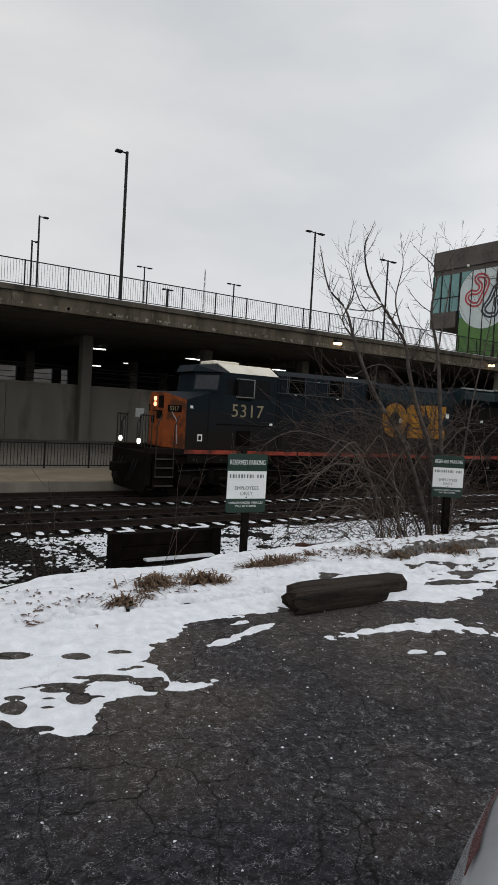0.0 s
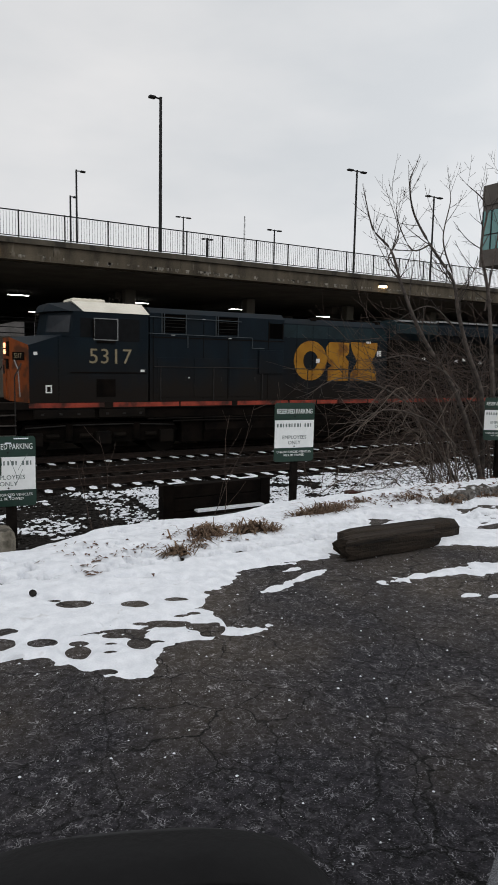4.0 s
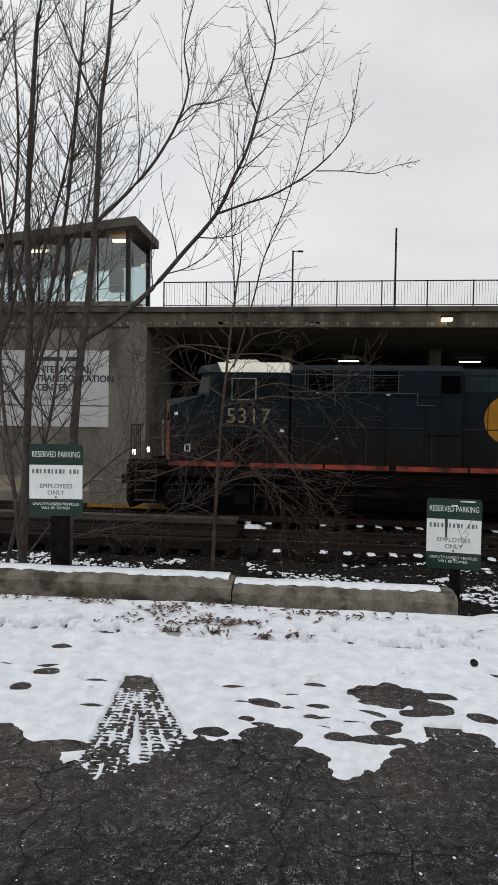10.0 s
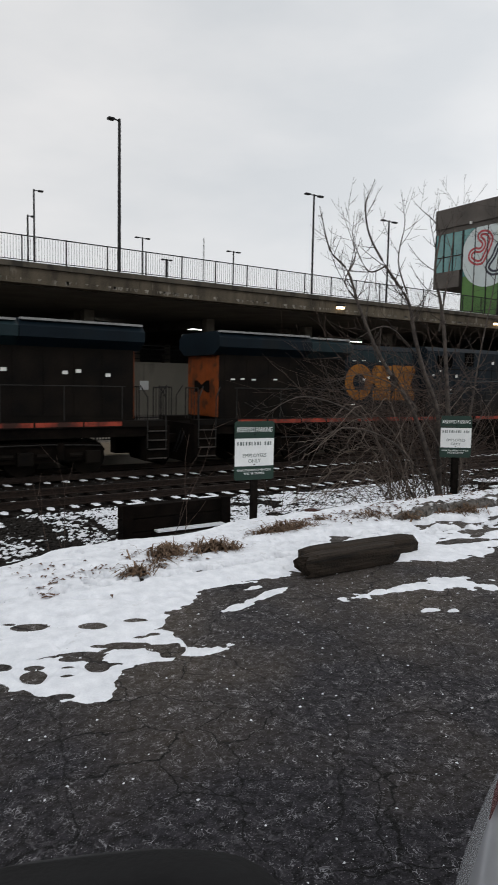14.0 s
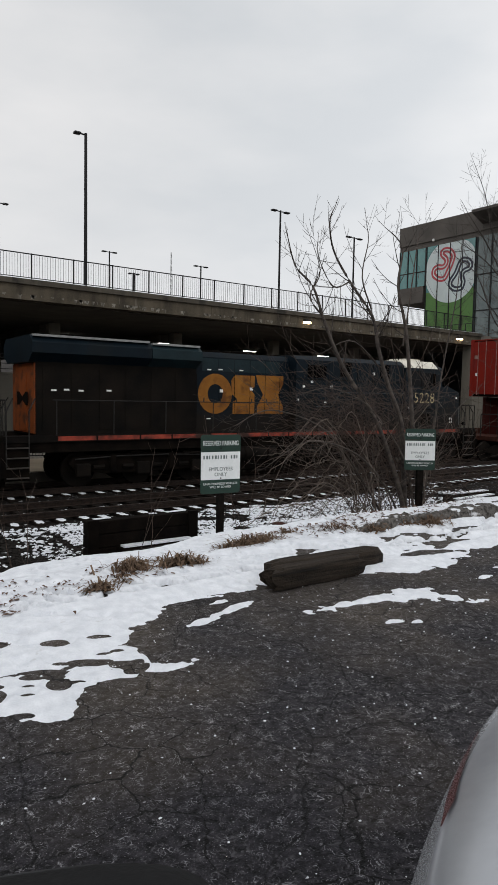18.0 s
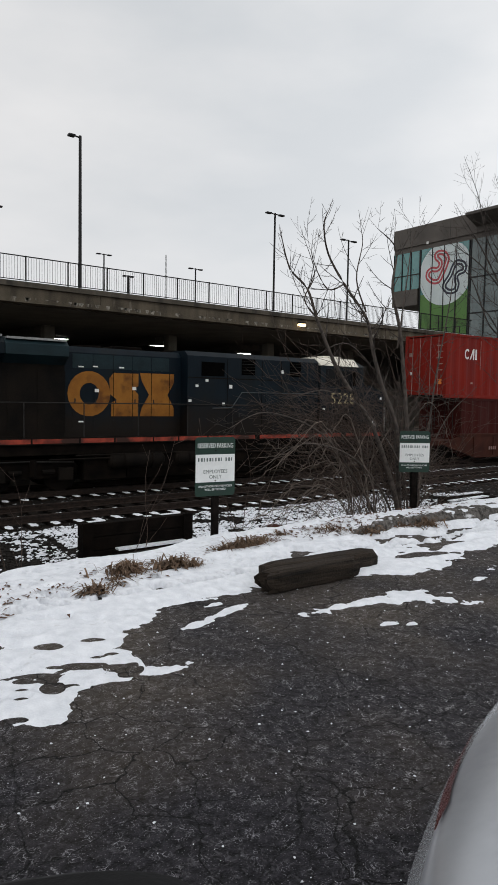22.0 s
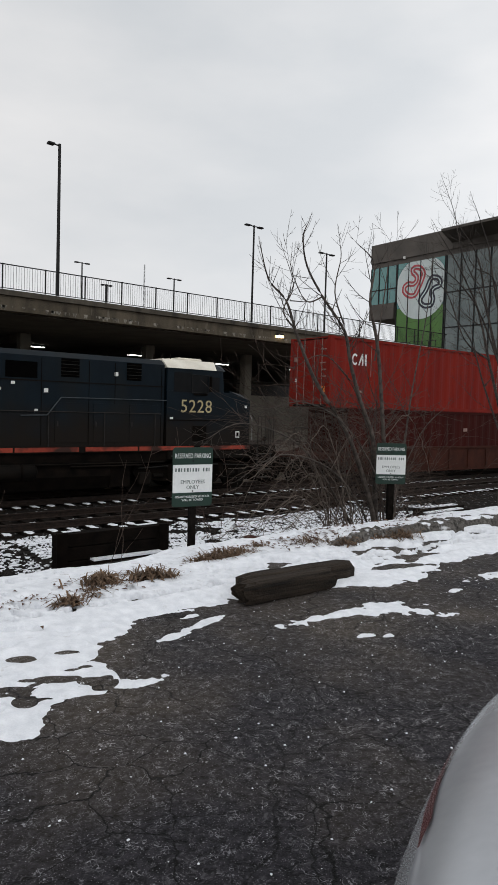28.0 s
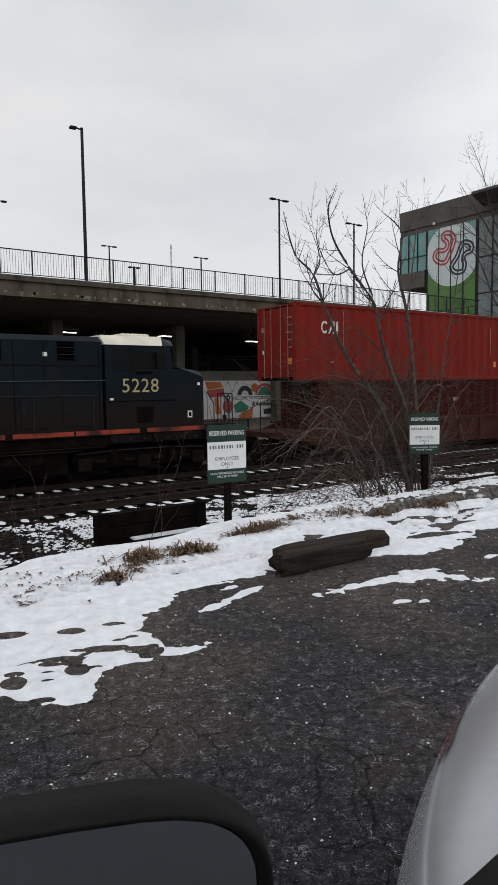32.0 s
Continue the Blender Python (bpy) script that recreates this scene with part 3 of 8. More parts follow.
def bend_turn(x):
    return math.degrees(math.atan(-0.0014 * max(0.0, x + 10)))


DECK_Y, SOFFIT = 28.0, 5.15
SNOW_S = (-9, -1.39, -1.04, -0.87, -0.54, -0.12, 0.09, 0.22, 0.41, 0.78, 1.05, 1.37, 1.62, 1.71, 2.09, 2.91, 3.14, 3.5, 4.0, 4.55, 5.3, 7, 12, 30)
SNOW_Y = (2.9, 2.87, 2.59, 2.5, 2.87, 2.86, 2.63, 2.69, 2.92, 2.89, 2.63, 3.01, 2.9, 3.36, 3.68, 3.76, 3.86, 3.7, 3.5, 3.35, 3.62, 3.6, 3.7, 3.7)


def fbm(x, y, scale, octaves=3, seed=0.0):
    """Smooth value noise over arrays, about -1 to 1."""
    out, amp = 0.0, 1.0
    for k in range(octaves):
        f = scale * 2 ** k
        u, v = x * f + 17.3 * k + seed, y * f - 9.1 * k + seed * 1.7
        i, j = np.floor(u), np.floor(v)
        a, b = u - i, v - j
        a, b = a * a * (3 - 2 * a), b * b * (3 - 2 * b)

        def h(p, q):
            w = np.sin(p * 127.1 + q * 311.7) * 43758.5453
            return (w - np.floor(w)) * 2 - 1
        out = out + amp * ((h(i, j) * (1 - a) + h(i + 1, j) * a) * (1 - b) + (h(i, j + 1) * (1 - a) + h(i + 1, j + 1) * a) * b)
        amp *= 0.5
    return out / 1.75


def profile(y):
    """Height of the land across the track."""
    return np.interp(y, (-300, 4.0, 5.0, 5.5, 6.6, 9.0, 12.5, 14.6, 22.0, 26.4, 27.5, 35.0, 36.5, 120, 900), (-0.02, -0.02, 0.0, 0.02, -0.55, -1.5, -1.72, -1.70, -1.70, -1.5, -1.40, -0.75, -0.75, -0.9, -0.9))


def land(x, y):
    rough = np.clip((y - 4.6) / 2.0, 0, 1) * np.clip((40 - y) / 4, 0, 1)
    return profile(y) + rough * (0.05 * fbm(x, y, 0.7, 3) + 0.02 * fbm(x, y, 4.0, 2, 3.0)) - (0.12 * np.clip((2.2 - x) / 1.5, 0, 1) + 0.05 * np.clip((4.2 - x) / 1.5, 0, 1) * np.clip((x + 0.2) / 1.2, 0, 1)) * np.clip((y - 4.2) / 0.8, 0, 1)


def sheet(name, xs, ys, zf, material, smooth=True):
    X, Y = np.meshgrid(xs, ys)
    Z = zf(X, Y)
    nx, ny = len(xs), len(ys)
    i, j = np.meshgrid(np.arange(nx - 1), np.arange(ny - 1))
    a = (j * nx + i).ravel()
    f = np.stack([a, a + 1, a + nx + 1, a + nx], 1)
    me = bpy.data.meshes.new(name)
    me.from_pydata(np.stack([X.ravel(), Y.ravel(), Z.ravel()], 1).tolist(), [], f.tolist())
    me.materials.append(material)
    if smooth:
        me.polygons.foreach_set("use_smooth", [True] * len(me.polygons))
    return me


def spread(near, step, far, growth):
    """Coordinates dense round zero, ever wider outwards."""
    v, s = [0.0], step
    while v[-1] < far:
        s = step if v[-1] < near else s * growth
        v.append(v[-1] + s)
    return np.array([-q for q in v[:0:-1]] + v)


gx = spread(30, 0.5, 900, 1.35)
gy = np.concatenate([np.linspace(-900, -20, 12), np.linspace(-12, 4, 12), np.arange(4.3, 15, 0.22), np.arange(15.2, 40, 0.8), np.linspace(44, 900, 14)])
tagged(new("ground", sheet("ground", gx, gy, land, M["ballast"])), "dark ballast and soil dusted with snow beside the rails", "ground", kind="structure")
tagged(new("asphalt_lot", sheet("asphalt_lot", np.linspace(-60, 80, 90), np.linspace(-60, 4.6, 70), lambda x, y: 0.0 * x + 0.004 * fbm(x, y, 1.5, 2), M["asphalt"])),
       "worn dark asphalt of a car park, cracked and stained", "asphalt", kind="structure")

# snow: a sheet that dips under the asphalt wherever the ground is bare
rng = np.random.default_rng(5)
prints = []                                     # trodden and melted spots: x, y, half length, half width, turn
for cx, cy, n, sx, sy in ((0.55, 3.05, 10, 0.6, 0.25), (-0.15, 3.2, 8, 0.5, 0.3), (-2.2, 3.3, 16, 0.5, 0.35), (1.25, 3.05, 16, 0.35, 0.16), (1.5, 3.7, 10, 0.5, 0.3), (1.55, 3.0, 5, 0.15, 0.08), (4.9, 3.75, 7, 0.5, 0.15), (-4, 3.3, 20, 1.6, 0.4)):
    for _ in range(n):
        big = rng.random() < 0.2
        prints.append((cx + sx * rng.normal() * 0.7, cy + sy * rng.normal() * 0.7, (0.095 if big else 0.055) * rng.uniform(0.6, 1.25), (0.052 if big else 0.027) * rng.uniform(0.7, 1.2), rng.uniform(-0.5, 0.3)))
for cx, cy, a, b in ((-1.49, 3.44, 0.068, 0.051), (-1.53, 3.23, 0.05, 0.05), (-1.18, 3.36, 0.052, 0.03), (-0.98, 3.43, 0.048, 0.038), (-1.1, 3.07, 0.056, 0.02), (-1.11, 2.68, 0.113, 0.047),
                     (-0.4, 3.21, 0.04, 0.021), (-0.35, 3.04, 0.038, 0.03), (-0.17, 3.18, 0.037, 0.026), (-0.04, 3.47, 0.052, 0.031), (-0.03, 3.22, 0.057, 0.032), (0.33, 3.40, 0.17, 0.13),
                     (0.51, 3.28, 0.09, 0.078), (0.57, 3.42, 0.093, 0.042), (0.28, 3.04, 0.073, 0.058), (0.06, 2.92, 0.06, 0.04), (0.22, 2.92, 0.092, 0.044), (0.61, 2.98, 0.12, 0.064),
                     (0.72, 3.21, 0.052, 0.037), (-0.23, 2.88, 0.14, 0.1), (-0.48, 2.89, 0.08, 0.044), (0.39, 2.82, 0.115, 0.05)):
    prints.append((cx, cy, a * 1.1, b * 1.1, 0.0))
for cx, cy, a, b in ((1.32, 3.49, 0.066, 0.045), (1.55, 3.44, 0.055, 0.036), (1.36, 3.14, 0.1, 0.045), (1.13, 3.15, 0.11, 0.035), (1.15, 2.97, 0.055, 0.06), (1.02, 3.03, 0.03, 0.02), (0.86, 3.01, 0.06, 0.06), (0.6, 2.97, 0.09, 0.06), (0.73, 3.2, 0.058, 0.039), (1.5, 3.02, 0.06, 0.04), (1.8, 3.2, 0.15, 0.15), (0.82, 2.74, 0.07, 0.039)):
    prints.append((cx, cy, a * 1.2, b * 1.25, -0.5))
prints += [ (4.85, 3.78, 0.3, 0.09, -0.2), (5.4, 3.95, 0.35, 0.07, -0.1)]
islands = ((2.2, 3.34, 0.14, 0.04, 0.25), (2.46, 3.43, 0.22, 0.03, 0.3), (2.47, 3.6, 0.07, 0.02, 0.0), (1.45, 2.93, 0.3, 0.05, -0.25), (3.28, 3.08, 0.38, 0.05, -0.1), (3.72, 2.98, 0.22, 0.12, -0.3), (3.92, 2.78, 0.14, 0.07, -0.9), (3.18, 2.68, 0.07, 0.022, -0.3), (3.28, 2.60, 0.045, 0.018, -0.3), (4.6, 3.0, 0.1, 0.035, -0.2), (5.6, 3.05, 0.5, 0.07, -0.1))

DENTS = ((1.17, 3.54, 0.4), (1.07, 3.28, -0.2), (0.83, 3.07, 0.3), (1.5, 3.88, 0.6), (1.33, 4.45, 0.3), (1.26, 4.13, 0.1), (0.85, 4.5, 0.5), (1.71, 4.45, 0.4), (1.67, 4.7, 0.2), (0.45, 3.7, -0.4), (-0.3, 3.75, 0.2), (-1.3, 3.85, -0.3), (0.1, 4.1, 0.5), (-0.6, 4.0, 0.0), (2.3, 4.15, 0.7))


def snow_depth(x, y):
    edge = np.interp(x, SNOW_S, SNOW_Y)
    m = (y - edge) + 0.13 * fbm(x, y, 4.5, 4, 2.0) + 0.05 * fbm(x, y, 16.0, 3, 12.0)
    m = np.clip(m * 0.16, -0.05, np.interp(y, (3.1, 4.3), (0.016, 0.045)))
    for cx, cy, a, b, t in islands:
        u, v = (x - cx) * math.cos(t) + (y - cy) * math.sin(t), -(x - cx) * math.sin(t) + (y - cy) * math.cos(t)
        m = np.maximum(m, np.clip((1 - np.hypot(u / a, v / b) + 0.95 * fbm(x, y, 13.0, 4, 5.0)) * 0.03, -0.05, 0.014))
    for cx, cy, a, b, t in prints:
        u, v = (x - cx) * math.cos(t) + (y - cy) * math.sin(t), -(x - cx) * math.sin(t) + (y - cy) * math.cos(t)
        m = np.minimum(m, (np.hypot(u / a, v / b) - 1 + 0.3 * fbm(x, y, 12.0, 2, 1.0)) * 0.03)
    # two tyre marks meeting at their far end, and a shorter one beside them
    for tx0, tx1, w0, w1, far_y, near_y in ((-1.0, -0.86, 0.045, 0.06, 3.45, 2.3), (-0.95, -0.56, 0.045, 0.09, 3.45, 2.3), (0.53, 0.58, 0.085, 0.01, 3.08, 2.8)):
        tt = np.clip((far_y - y) / 0.95, 0, 1)
        cx = tx0 + (tx1 - tx0) * tt
        half = w0 + w1 * tt
        u = (x - cx) / half
        speck = fbm(x * 1.5, y, 34.0, 3, 9.0) + 0.5 * fbm(x, y, 12.0, 2, 4.0)
        rib = np.maximum(np.maximum(1 - np.abs(u + 0.62) / 0.12, 1 - np.abs(u - 0.58) / 0.12), 1 - np.abs(u + 0.02) / 0.15)
        bar = np.sin(y * 205 + 2.6 * np.abs(u) + 2.0 * fbm(x, y, 7.0, 2, 3.0)) - 0.42
        lug = np.maximum(rib * 0.9 - 0.15, bar) + 0.9 * speck - 0.42 - 0.8 * np.clip((y - far_y + 0.16) / 0.1, 0, 1)
        inside = (np.abs(u) + 0.12 * fbm(x, y, 20.0, 2, 2.0) < 1) & (y > near_y) & (y < far_y)
        m = np.where(inside, np.minimum(m, np.clip(0.012 * lug, -0.02, 0.009)), m)
    # shallow old footprints that do not reach the ground
    for cx, cy, t in DENTS:
        u, v = (x - cx) * math.cos(t) + (y - cy) * math.sin(t), -(x - cx) * math.sin(t) + (y - cy) * math.cos(t)
        q = np.clip(1.25 - np.hypot(u / 0.05, v / 0.12), 0, 1)
        m = np.where(m > 0.004, np.maximum(m - q * (0.022 + 0.04 * fbm(x, y, 24.0, 3, 21.0)), 0.002), m)
    # the crest of the bank and the thin cover on the slope behind it
    crest = 5.35 + 0.12 * fbm(x, 0 * x, 1.1, 3, 4.0) - 0.35 * np.clip((1.8 - x) / 1.2, 0, 1)
    back = np.clip((crest - y) * 0.5, -0.06, 0.05)
    m = np.minimum(m, back + 0.02 * fbm(x, y, 3.5, 3, 6.0))
    bare = fbm(x, y * 2.0, 2.6, 4, 8.0) - 0.55 + 0.22 * np.clip((x - 3.0) / 1.0, 0, 1) + 0.25 * np.clip((x - 4.8) / 1.0, 0, 1) * np.clip((y - 4.75) / 0.2, 0, 1) - 0.5 * np.clip((2.6 - x) / 0.6, 0, 1) + 0.6 * np.clip((4.75 - y) / 0.35, 0, 1)
    m = np.where(y > 4.1, np.minimum(m, 0.05 - 0.14 * np.clip(bare, 0, 1)), m)
    crumbly = fbm(x, y, 13.0, 3, 15.0) - 0.42 + 0.5 * np.clip((4.5 - y) / 0.5, 0, 1)
    m = np.where(y > 4.0, np.minimum(m, 0.04 - 0.25 * np.clip(crumbly, 0, 1)), m)
    return m


def ridge_gate(x):
    return np.clip((x - 4.2) / 0.9, 0, 1) * np.clip(0.5 + 1.6 * fbm(x, 0 * x, 1.3, 3, 31.0) + 0.3 * np.clip(x - 5.6, 0, 1), 0, 1)


def ridge_foot(x):
    return 4.5 + 0.07 * fbm(x, 0 * x, 1.8, 3, 14.0)


def snow_top(x, y):
    base = np.maximum(land(x, y), np.where(y < 4.7, 0.0, -9))
    d = snow_depth(x, y)
    swell = np.clip((y - 3.6) / 1.2, 0, 1) * (0.02 + 0.02 * fbm(x, y, 1.2, 2, 7.0))
    swell = swell + 0.075 * ridge_gate(x) * np.clip((y - ridge_foot(x) - 0.06) / 0.08, 0, 1) * np.clip((5.3 - y) / 0.3, 0, 1)
    return base + d + np.where(d > 0.01, swell, 0) + np.where(d > 0.0, 0.006, 0.004) * fbm(x, y, 11.0, 4, 3.0)


SNOW_LABEL = "thin trodden snow with footprints and melted edges on the kerb strip"
snow_y = np.concatenate([np.linspace(2.3, 4.0, 240), np.linspace(4.018, 6.4, 132)])
for sx, sy in ((np.linspace(-2.6, 6.2, 1101), snow_y), (np.linspace(-5.6, -2.6, 150), snow_y), (np.linspace(6.2, 9.6, 170), snow_y)):
    tagged(new("snow_cover", sheet("snow_cover", sx, sy, snow_top, M["snow"])), SNOW_LABEL, "snow", kind="stuff")
tagged(new("snow_cover", sheet("snow_cover_far", np.concatenate([np.arange(9.55, 45, 0.1)]), np.arange(3.2, 6.4, 0.08), snow_top, M["snow"])),
                  "thin snow along the edge of the car park", "snow", kind="stuff")
tagged(new("snow_cover", sheet("snow_cover_left", np.concatenate([np.arange(-30, -5.55, 0.1)]), np.arange(2.3, 5.4, 0.08), snow_top, M["snow"])),
                   "thin snow along the edge of the car park", "snow", kind="stuff")


def ridge_top(x, y):
    """A low ragged edge of gravel that shows under the snow of the crest."""
    face = np.clip((y - ridge_foot(x)) / 0.07, 0, 1) * np.clip((4.95 - y) / 0.2, 0, 1)
    return 0.01 + ridge_gate(x) * face * (0.112 + 0.05 * fbm(x, y, 9.0, 3, 18.0)) - 0.03 * (1 - face) + 0.014 * fbm(x, y, 26.0, 2, 5.0)


tagged(new("gravel_ridge", sheet("gravel_ridge", np.arange(4.2, 16, 0.022), np.arange(4.36, 4.98, 0.022), ridge_top, M["ridge"], False)), "ragged grey gravel laid bare along the foot of the snow bank", "gravel", kind="stuff")


# ---- tracks ----
def rail_mesh(x0, x1, curve=False):
    bm = bmesh.new()
    prism(bm, ((-0.07, -0.17), (0.07, -0.17), (0.07, -0.155), (0.012, -0.14), (0.012, -0.045), (0.037, -0.035), (0.037, -0.004), (0.03, 0), (-0.03, 0), (-0.037, -0.004), (-0.037, -0.035), (-0.012, -0.045), (-0.012, -0.14), (-0.07, -0.155)), x0, x1)
    if curve:
        for k in range(x0 + 5, x1, 5):
            bmesh.ops.bisect_plane(bm, geom=bm.verts[:] + bm.edges[:] + bm.faces[:], plane_co=(k, 0, 0), plane_no=(1, 0, 0))
        for v in bm.verts:
            v.co.y += bend(min(v.co.x, 60))
    return finish(bm, "rail", M["rail_steel"])


rail_me, rail_bent = rail_mesh(-90, 140), rail_mesh(-90, 140, True)
tie_bm = bmesh.new()
box(tie_bm, -0.115, 0.115, -1.3, 1.3, -0.16, 0.0, bevel=0.012)
tie_me = finish(tie_bm, "tie", M["tie"])


def snow_cap(x0, x1, y0, y1, seed):
    """A thin ragged cap of snow on a flat top."""
    r = random.Random(seed)
    bm = bmesh.new()
    n = 14
    cx, cy = (x0 + x1) / 2, (y0 + y1) / 2
    ring, top = [], []
    for i in range(n):
        a = 6.2832 * i / n
        k = r.uniform(0.55, 1.0)
        dx, dy = math.cos(a), math.sin(a)
        q = max(abs(dx), abs(dy))
        px, py = cx + (x1 - x0) / 2 * dx / q * k, cy + (y1 - y0) / 2 * dy / q * k
        ring.append(bm.verts.new((px, py, 0.0)))
        top.append(bm.verts.new((cx + (px - cx) * 0.86, cy + (py - cy) * 0.86, 0.014)))
    bm.faces.new(top)
    for i in range(n):
        bm.faces.new((ring[i], ring[(i + 1) % n], top[(i + 1) % n], top[i]))
    return finish(bm, "snow_cap", M["snow"], smooth=True)


caps = [[snow_cap(-0.11, 0.11, a, b, 10 * k + j) for k in range(8)] for j, (a, b) in enumerate(((-1.29, -0.84), (-0.66, 0.3), (0.86, 1.24)))]
tie_r = random.Random(3)
for ty, name, x0, x1 in ((NEAR_Y, "near", -9.0, 34.0), (TRAIN_Y, "far", -9.0, 34.0)):
    track = thing("railway_track", "rusty rails on dark timber ties dusted with snow" if name == "near" else "rusty rails under the passing train on snowy ties", "track", pose(0, ty, RAIL), kind="structure")
    for s in (-0.7535, 0.7535):
        put("rail", rail_me if name == "near" else rail_bent, track, pose(0, s, 0), "rusty steel rail")
    x = x0
    while x < x1:
        jx = x + tie_r.uniform(-0.03, 0.03)
        off = 0.0 if name == "near" else bend(jx)
        tie = put("tie", tie_me, track, pose(jx, off + tie_r.uniform(-0.05, 0.05), -0.175, 0, 0, tie_r.uniform(-1.2, 1.2)))
        for j in range(3):
            if tie_r.random() < (0.92, 0.78, 0.5)[j] and not (name == "near" and jx < -2.2):
                put("snow_cap", tie_r.choice(caps[j]), tie, pose(0, 0, 0.001))
        x += 0.53
far_ties = bmesh.new()
for ty in (NEAR_Y, TRAIN_Y):
    for x in list(np.arange(-60, -9.2, 0.53)) + list(np.arange(34.2, 120, 0.53)):
        box(far_ties, x - 0.11, x + 0.11, ty - 1.3, ty + 1.3, RAIL - 0.33, RAIL - 0.175)
tagged(new("distant_ties", finish(far_ties, "distant_ties", M["tie"])), "rows of dark timber ties further along the track", "ties", kind="stuff")


# ---- ballast stones and snow crumbs between the bank and the near track ----
def stones(name, n, area, size, material, seed, lift=0.0, clump=0.0, flat=0.7, long=1.3):
    r = np.random.default_rng(seed)
    ico = [(0, 0, -1), (0.72, -0.53, -0.45), (-0.28, -0.85, -0.45), (-0.89, 0, -0.45), (-0.28, 0.85, -0.45), (0.72, 0.53, -0.45), (0.28, -0.85, 0.45), (-0.72, -0.53, 0.45), (-0.72, 0.53, 0.45), (0.28, 0.85, 0.45), (0.89, 0, 0.45), (0, 0, 1)]
    fc = [(0, 1, 2), (1, 0, 5), (0, 2, 3), (0, 3, 4), (0, 4, 5), (1, 5, 10), (2, 1, 6), (3, 2, 7), (4, 3, 8), (5, 4, 9), (1, 10, 6), (2, 6, 7), (3, 7, 8), (4, 8, 9), (5, 9, 10), (6, 10, 11), (7, 6, 11), (8, 7, 11), (9, 8, 11), (10, 9, 11)]
    ico, fc = np.array(ico), np.array(fc)
    x = r.uniform(area[0], area[1], n)
    y = r.uniform(area[2], area[3], n)
    if clump:
        keep = fbm(x, y, 1.3, 3, seed) > clump
        x, y = x[keep], y[keep]
    z = land(x, y) + lift
    k = len(x)
    s = r.uniform(size[0], size[1], (k, 1, 1)) * r.uniform(0.6, long, (k, 1, 3)) * np.array([1, 1, flat])
    v = ico[None] * r.uniform(0.8, 1.15, (k, 12, 1)) * s
    t = r.uniform(0, 6.28, k)
    c, q = np.cos(t)[:, None], np.sin(t)[:, None]
    v = np.stack([v[..., 0] * c - v[..., 1] * q, v[..., 0] * q + v[..., 1] * c, v[..., 2]], -1) + np.stack([x, y, z], -1)[:, None]
    f = (fc[None] + 12 * np.arange(k)[:, None, None]).reshape(-1, 3)
    me = bpy.data.meshes.new(name)
    me.from_pydata(v.reshape(-1, 3).tolist(), [], f.tolist())
    me.materials.append(material)
    return me


tagged(new("ballast_stones", stones("ballast_stones", 26000, (-7, 20, 6.2, 15.0), (0.025, 0.055), M["stone"], 1, 0.01)), "dark crushed stone beside the near track", "ballast", kind="stuff")
tagged(new("snow_crumbs", stones("snow_crumbs", 24000, (-8, 20, 6.2, 14.9), (0.010, 0.036), M["snow"], 2, 0.020, 0.12, 0.35, 3.2)), "crumbs of snow lying between the ballast stones", "snow", kind="stuff")
tagged(new("snow_crumbs", stones("snow_crumbs_right", 30000, (5.2, 16, 7.2, 14.6), (0.012, 0.036), M["snow"], 4, 0.024, -0.35, 0.4, 2.2)), "patchy snow on the ballast", "snow", kind="stuff")

# timber crossing panels over the near track
cross = thing("crossing_panels", "grey timber crossing panels between the rails of the near track", "crossing", pose(-2.05, NEAR_Y, RAIL), kind="structure")
for k in range(4):
    for j, y in enumerate((-1.15, -0.55, -0.28, 0.0, 0.28, 0.55, 1.15)):
        boxpart("plank", (-2.5 * (k + 1) + 0.01, -2.5 * k - 0.01, y - 0.125, y + 0.125, -0.17, 0.03 + 0.004 * (j % 3)), M["tie"], cross)

# low timber boarding walk between the tracks
boards = thing("boarding_walk", "low weathered timber walkway between the two tracks", "walkway", pose(-2.35, 18.45, RAIL), kind="structure")
for k in range(4):
    for j in range(3):
        boxpart("plank", (-2.4 * (k + 1) + 0.01, -2.4 * k - 0.01, -0.25 + 0.15 * j, -0.105 + 0.15 * j, 0.0, 0.045 + 0.004 * ((j + k) % 3)), M["plank"], boards)
    for z0, z1 in ((-0.29, -0.16), (-0.15, -0.01)):
        boxpart("riser", (-2.4 * (k + 1) + 0.01, -2.4 * k - 0.01, -0.24, -0.19, z0, z1), M["plank"], boards)
bm = bmesh.new()
bmesh.ops.create_icosphere(bm, subdivisions=3, radius=1.0)
for q in bm.verts:
    k = 1 + 0.35 * noise.noise(q.co * 2.3)
    q.co = Vector((q.co.x * 0.36 * k, q.co.y * 0.3 * k, max(-0.05, q.co.z * 0.13 * k)))
solid("snow_lump", bm, M["snow"], "small heap of snow at the end of the timber walkway", "snow", pose(-1.95, 18.3, -1.68), kind="stuff", smooth=True)

# ---- platform, fence, retaining wall ----
plat = thing("platform", "low pale concrete station platform beside the train track", "platform", kind="structure")
for k in range(14):
    boxpart("slab", (-21 + 4.5 * k + 0.01, -21 + 4.5 * (k + 1) - 0.01, 22.0, 26.3, -1.66, -1.25), M["platform"], plat)
boxpart("edge_strip", (-21, 42, 21.92, 21.998, -1.6, -1.27), M["concrete"], plat, "darker platform edge")


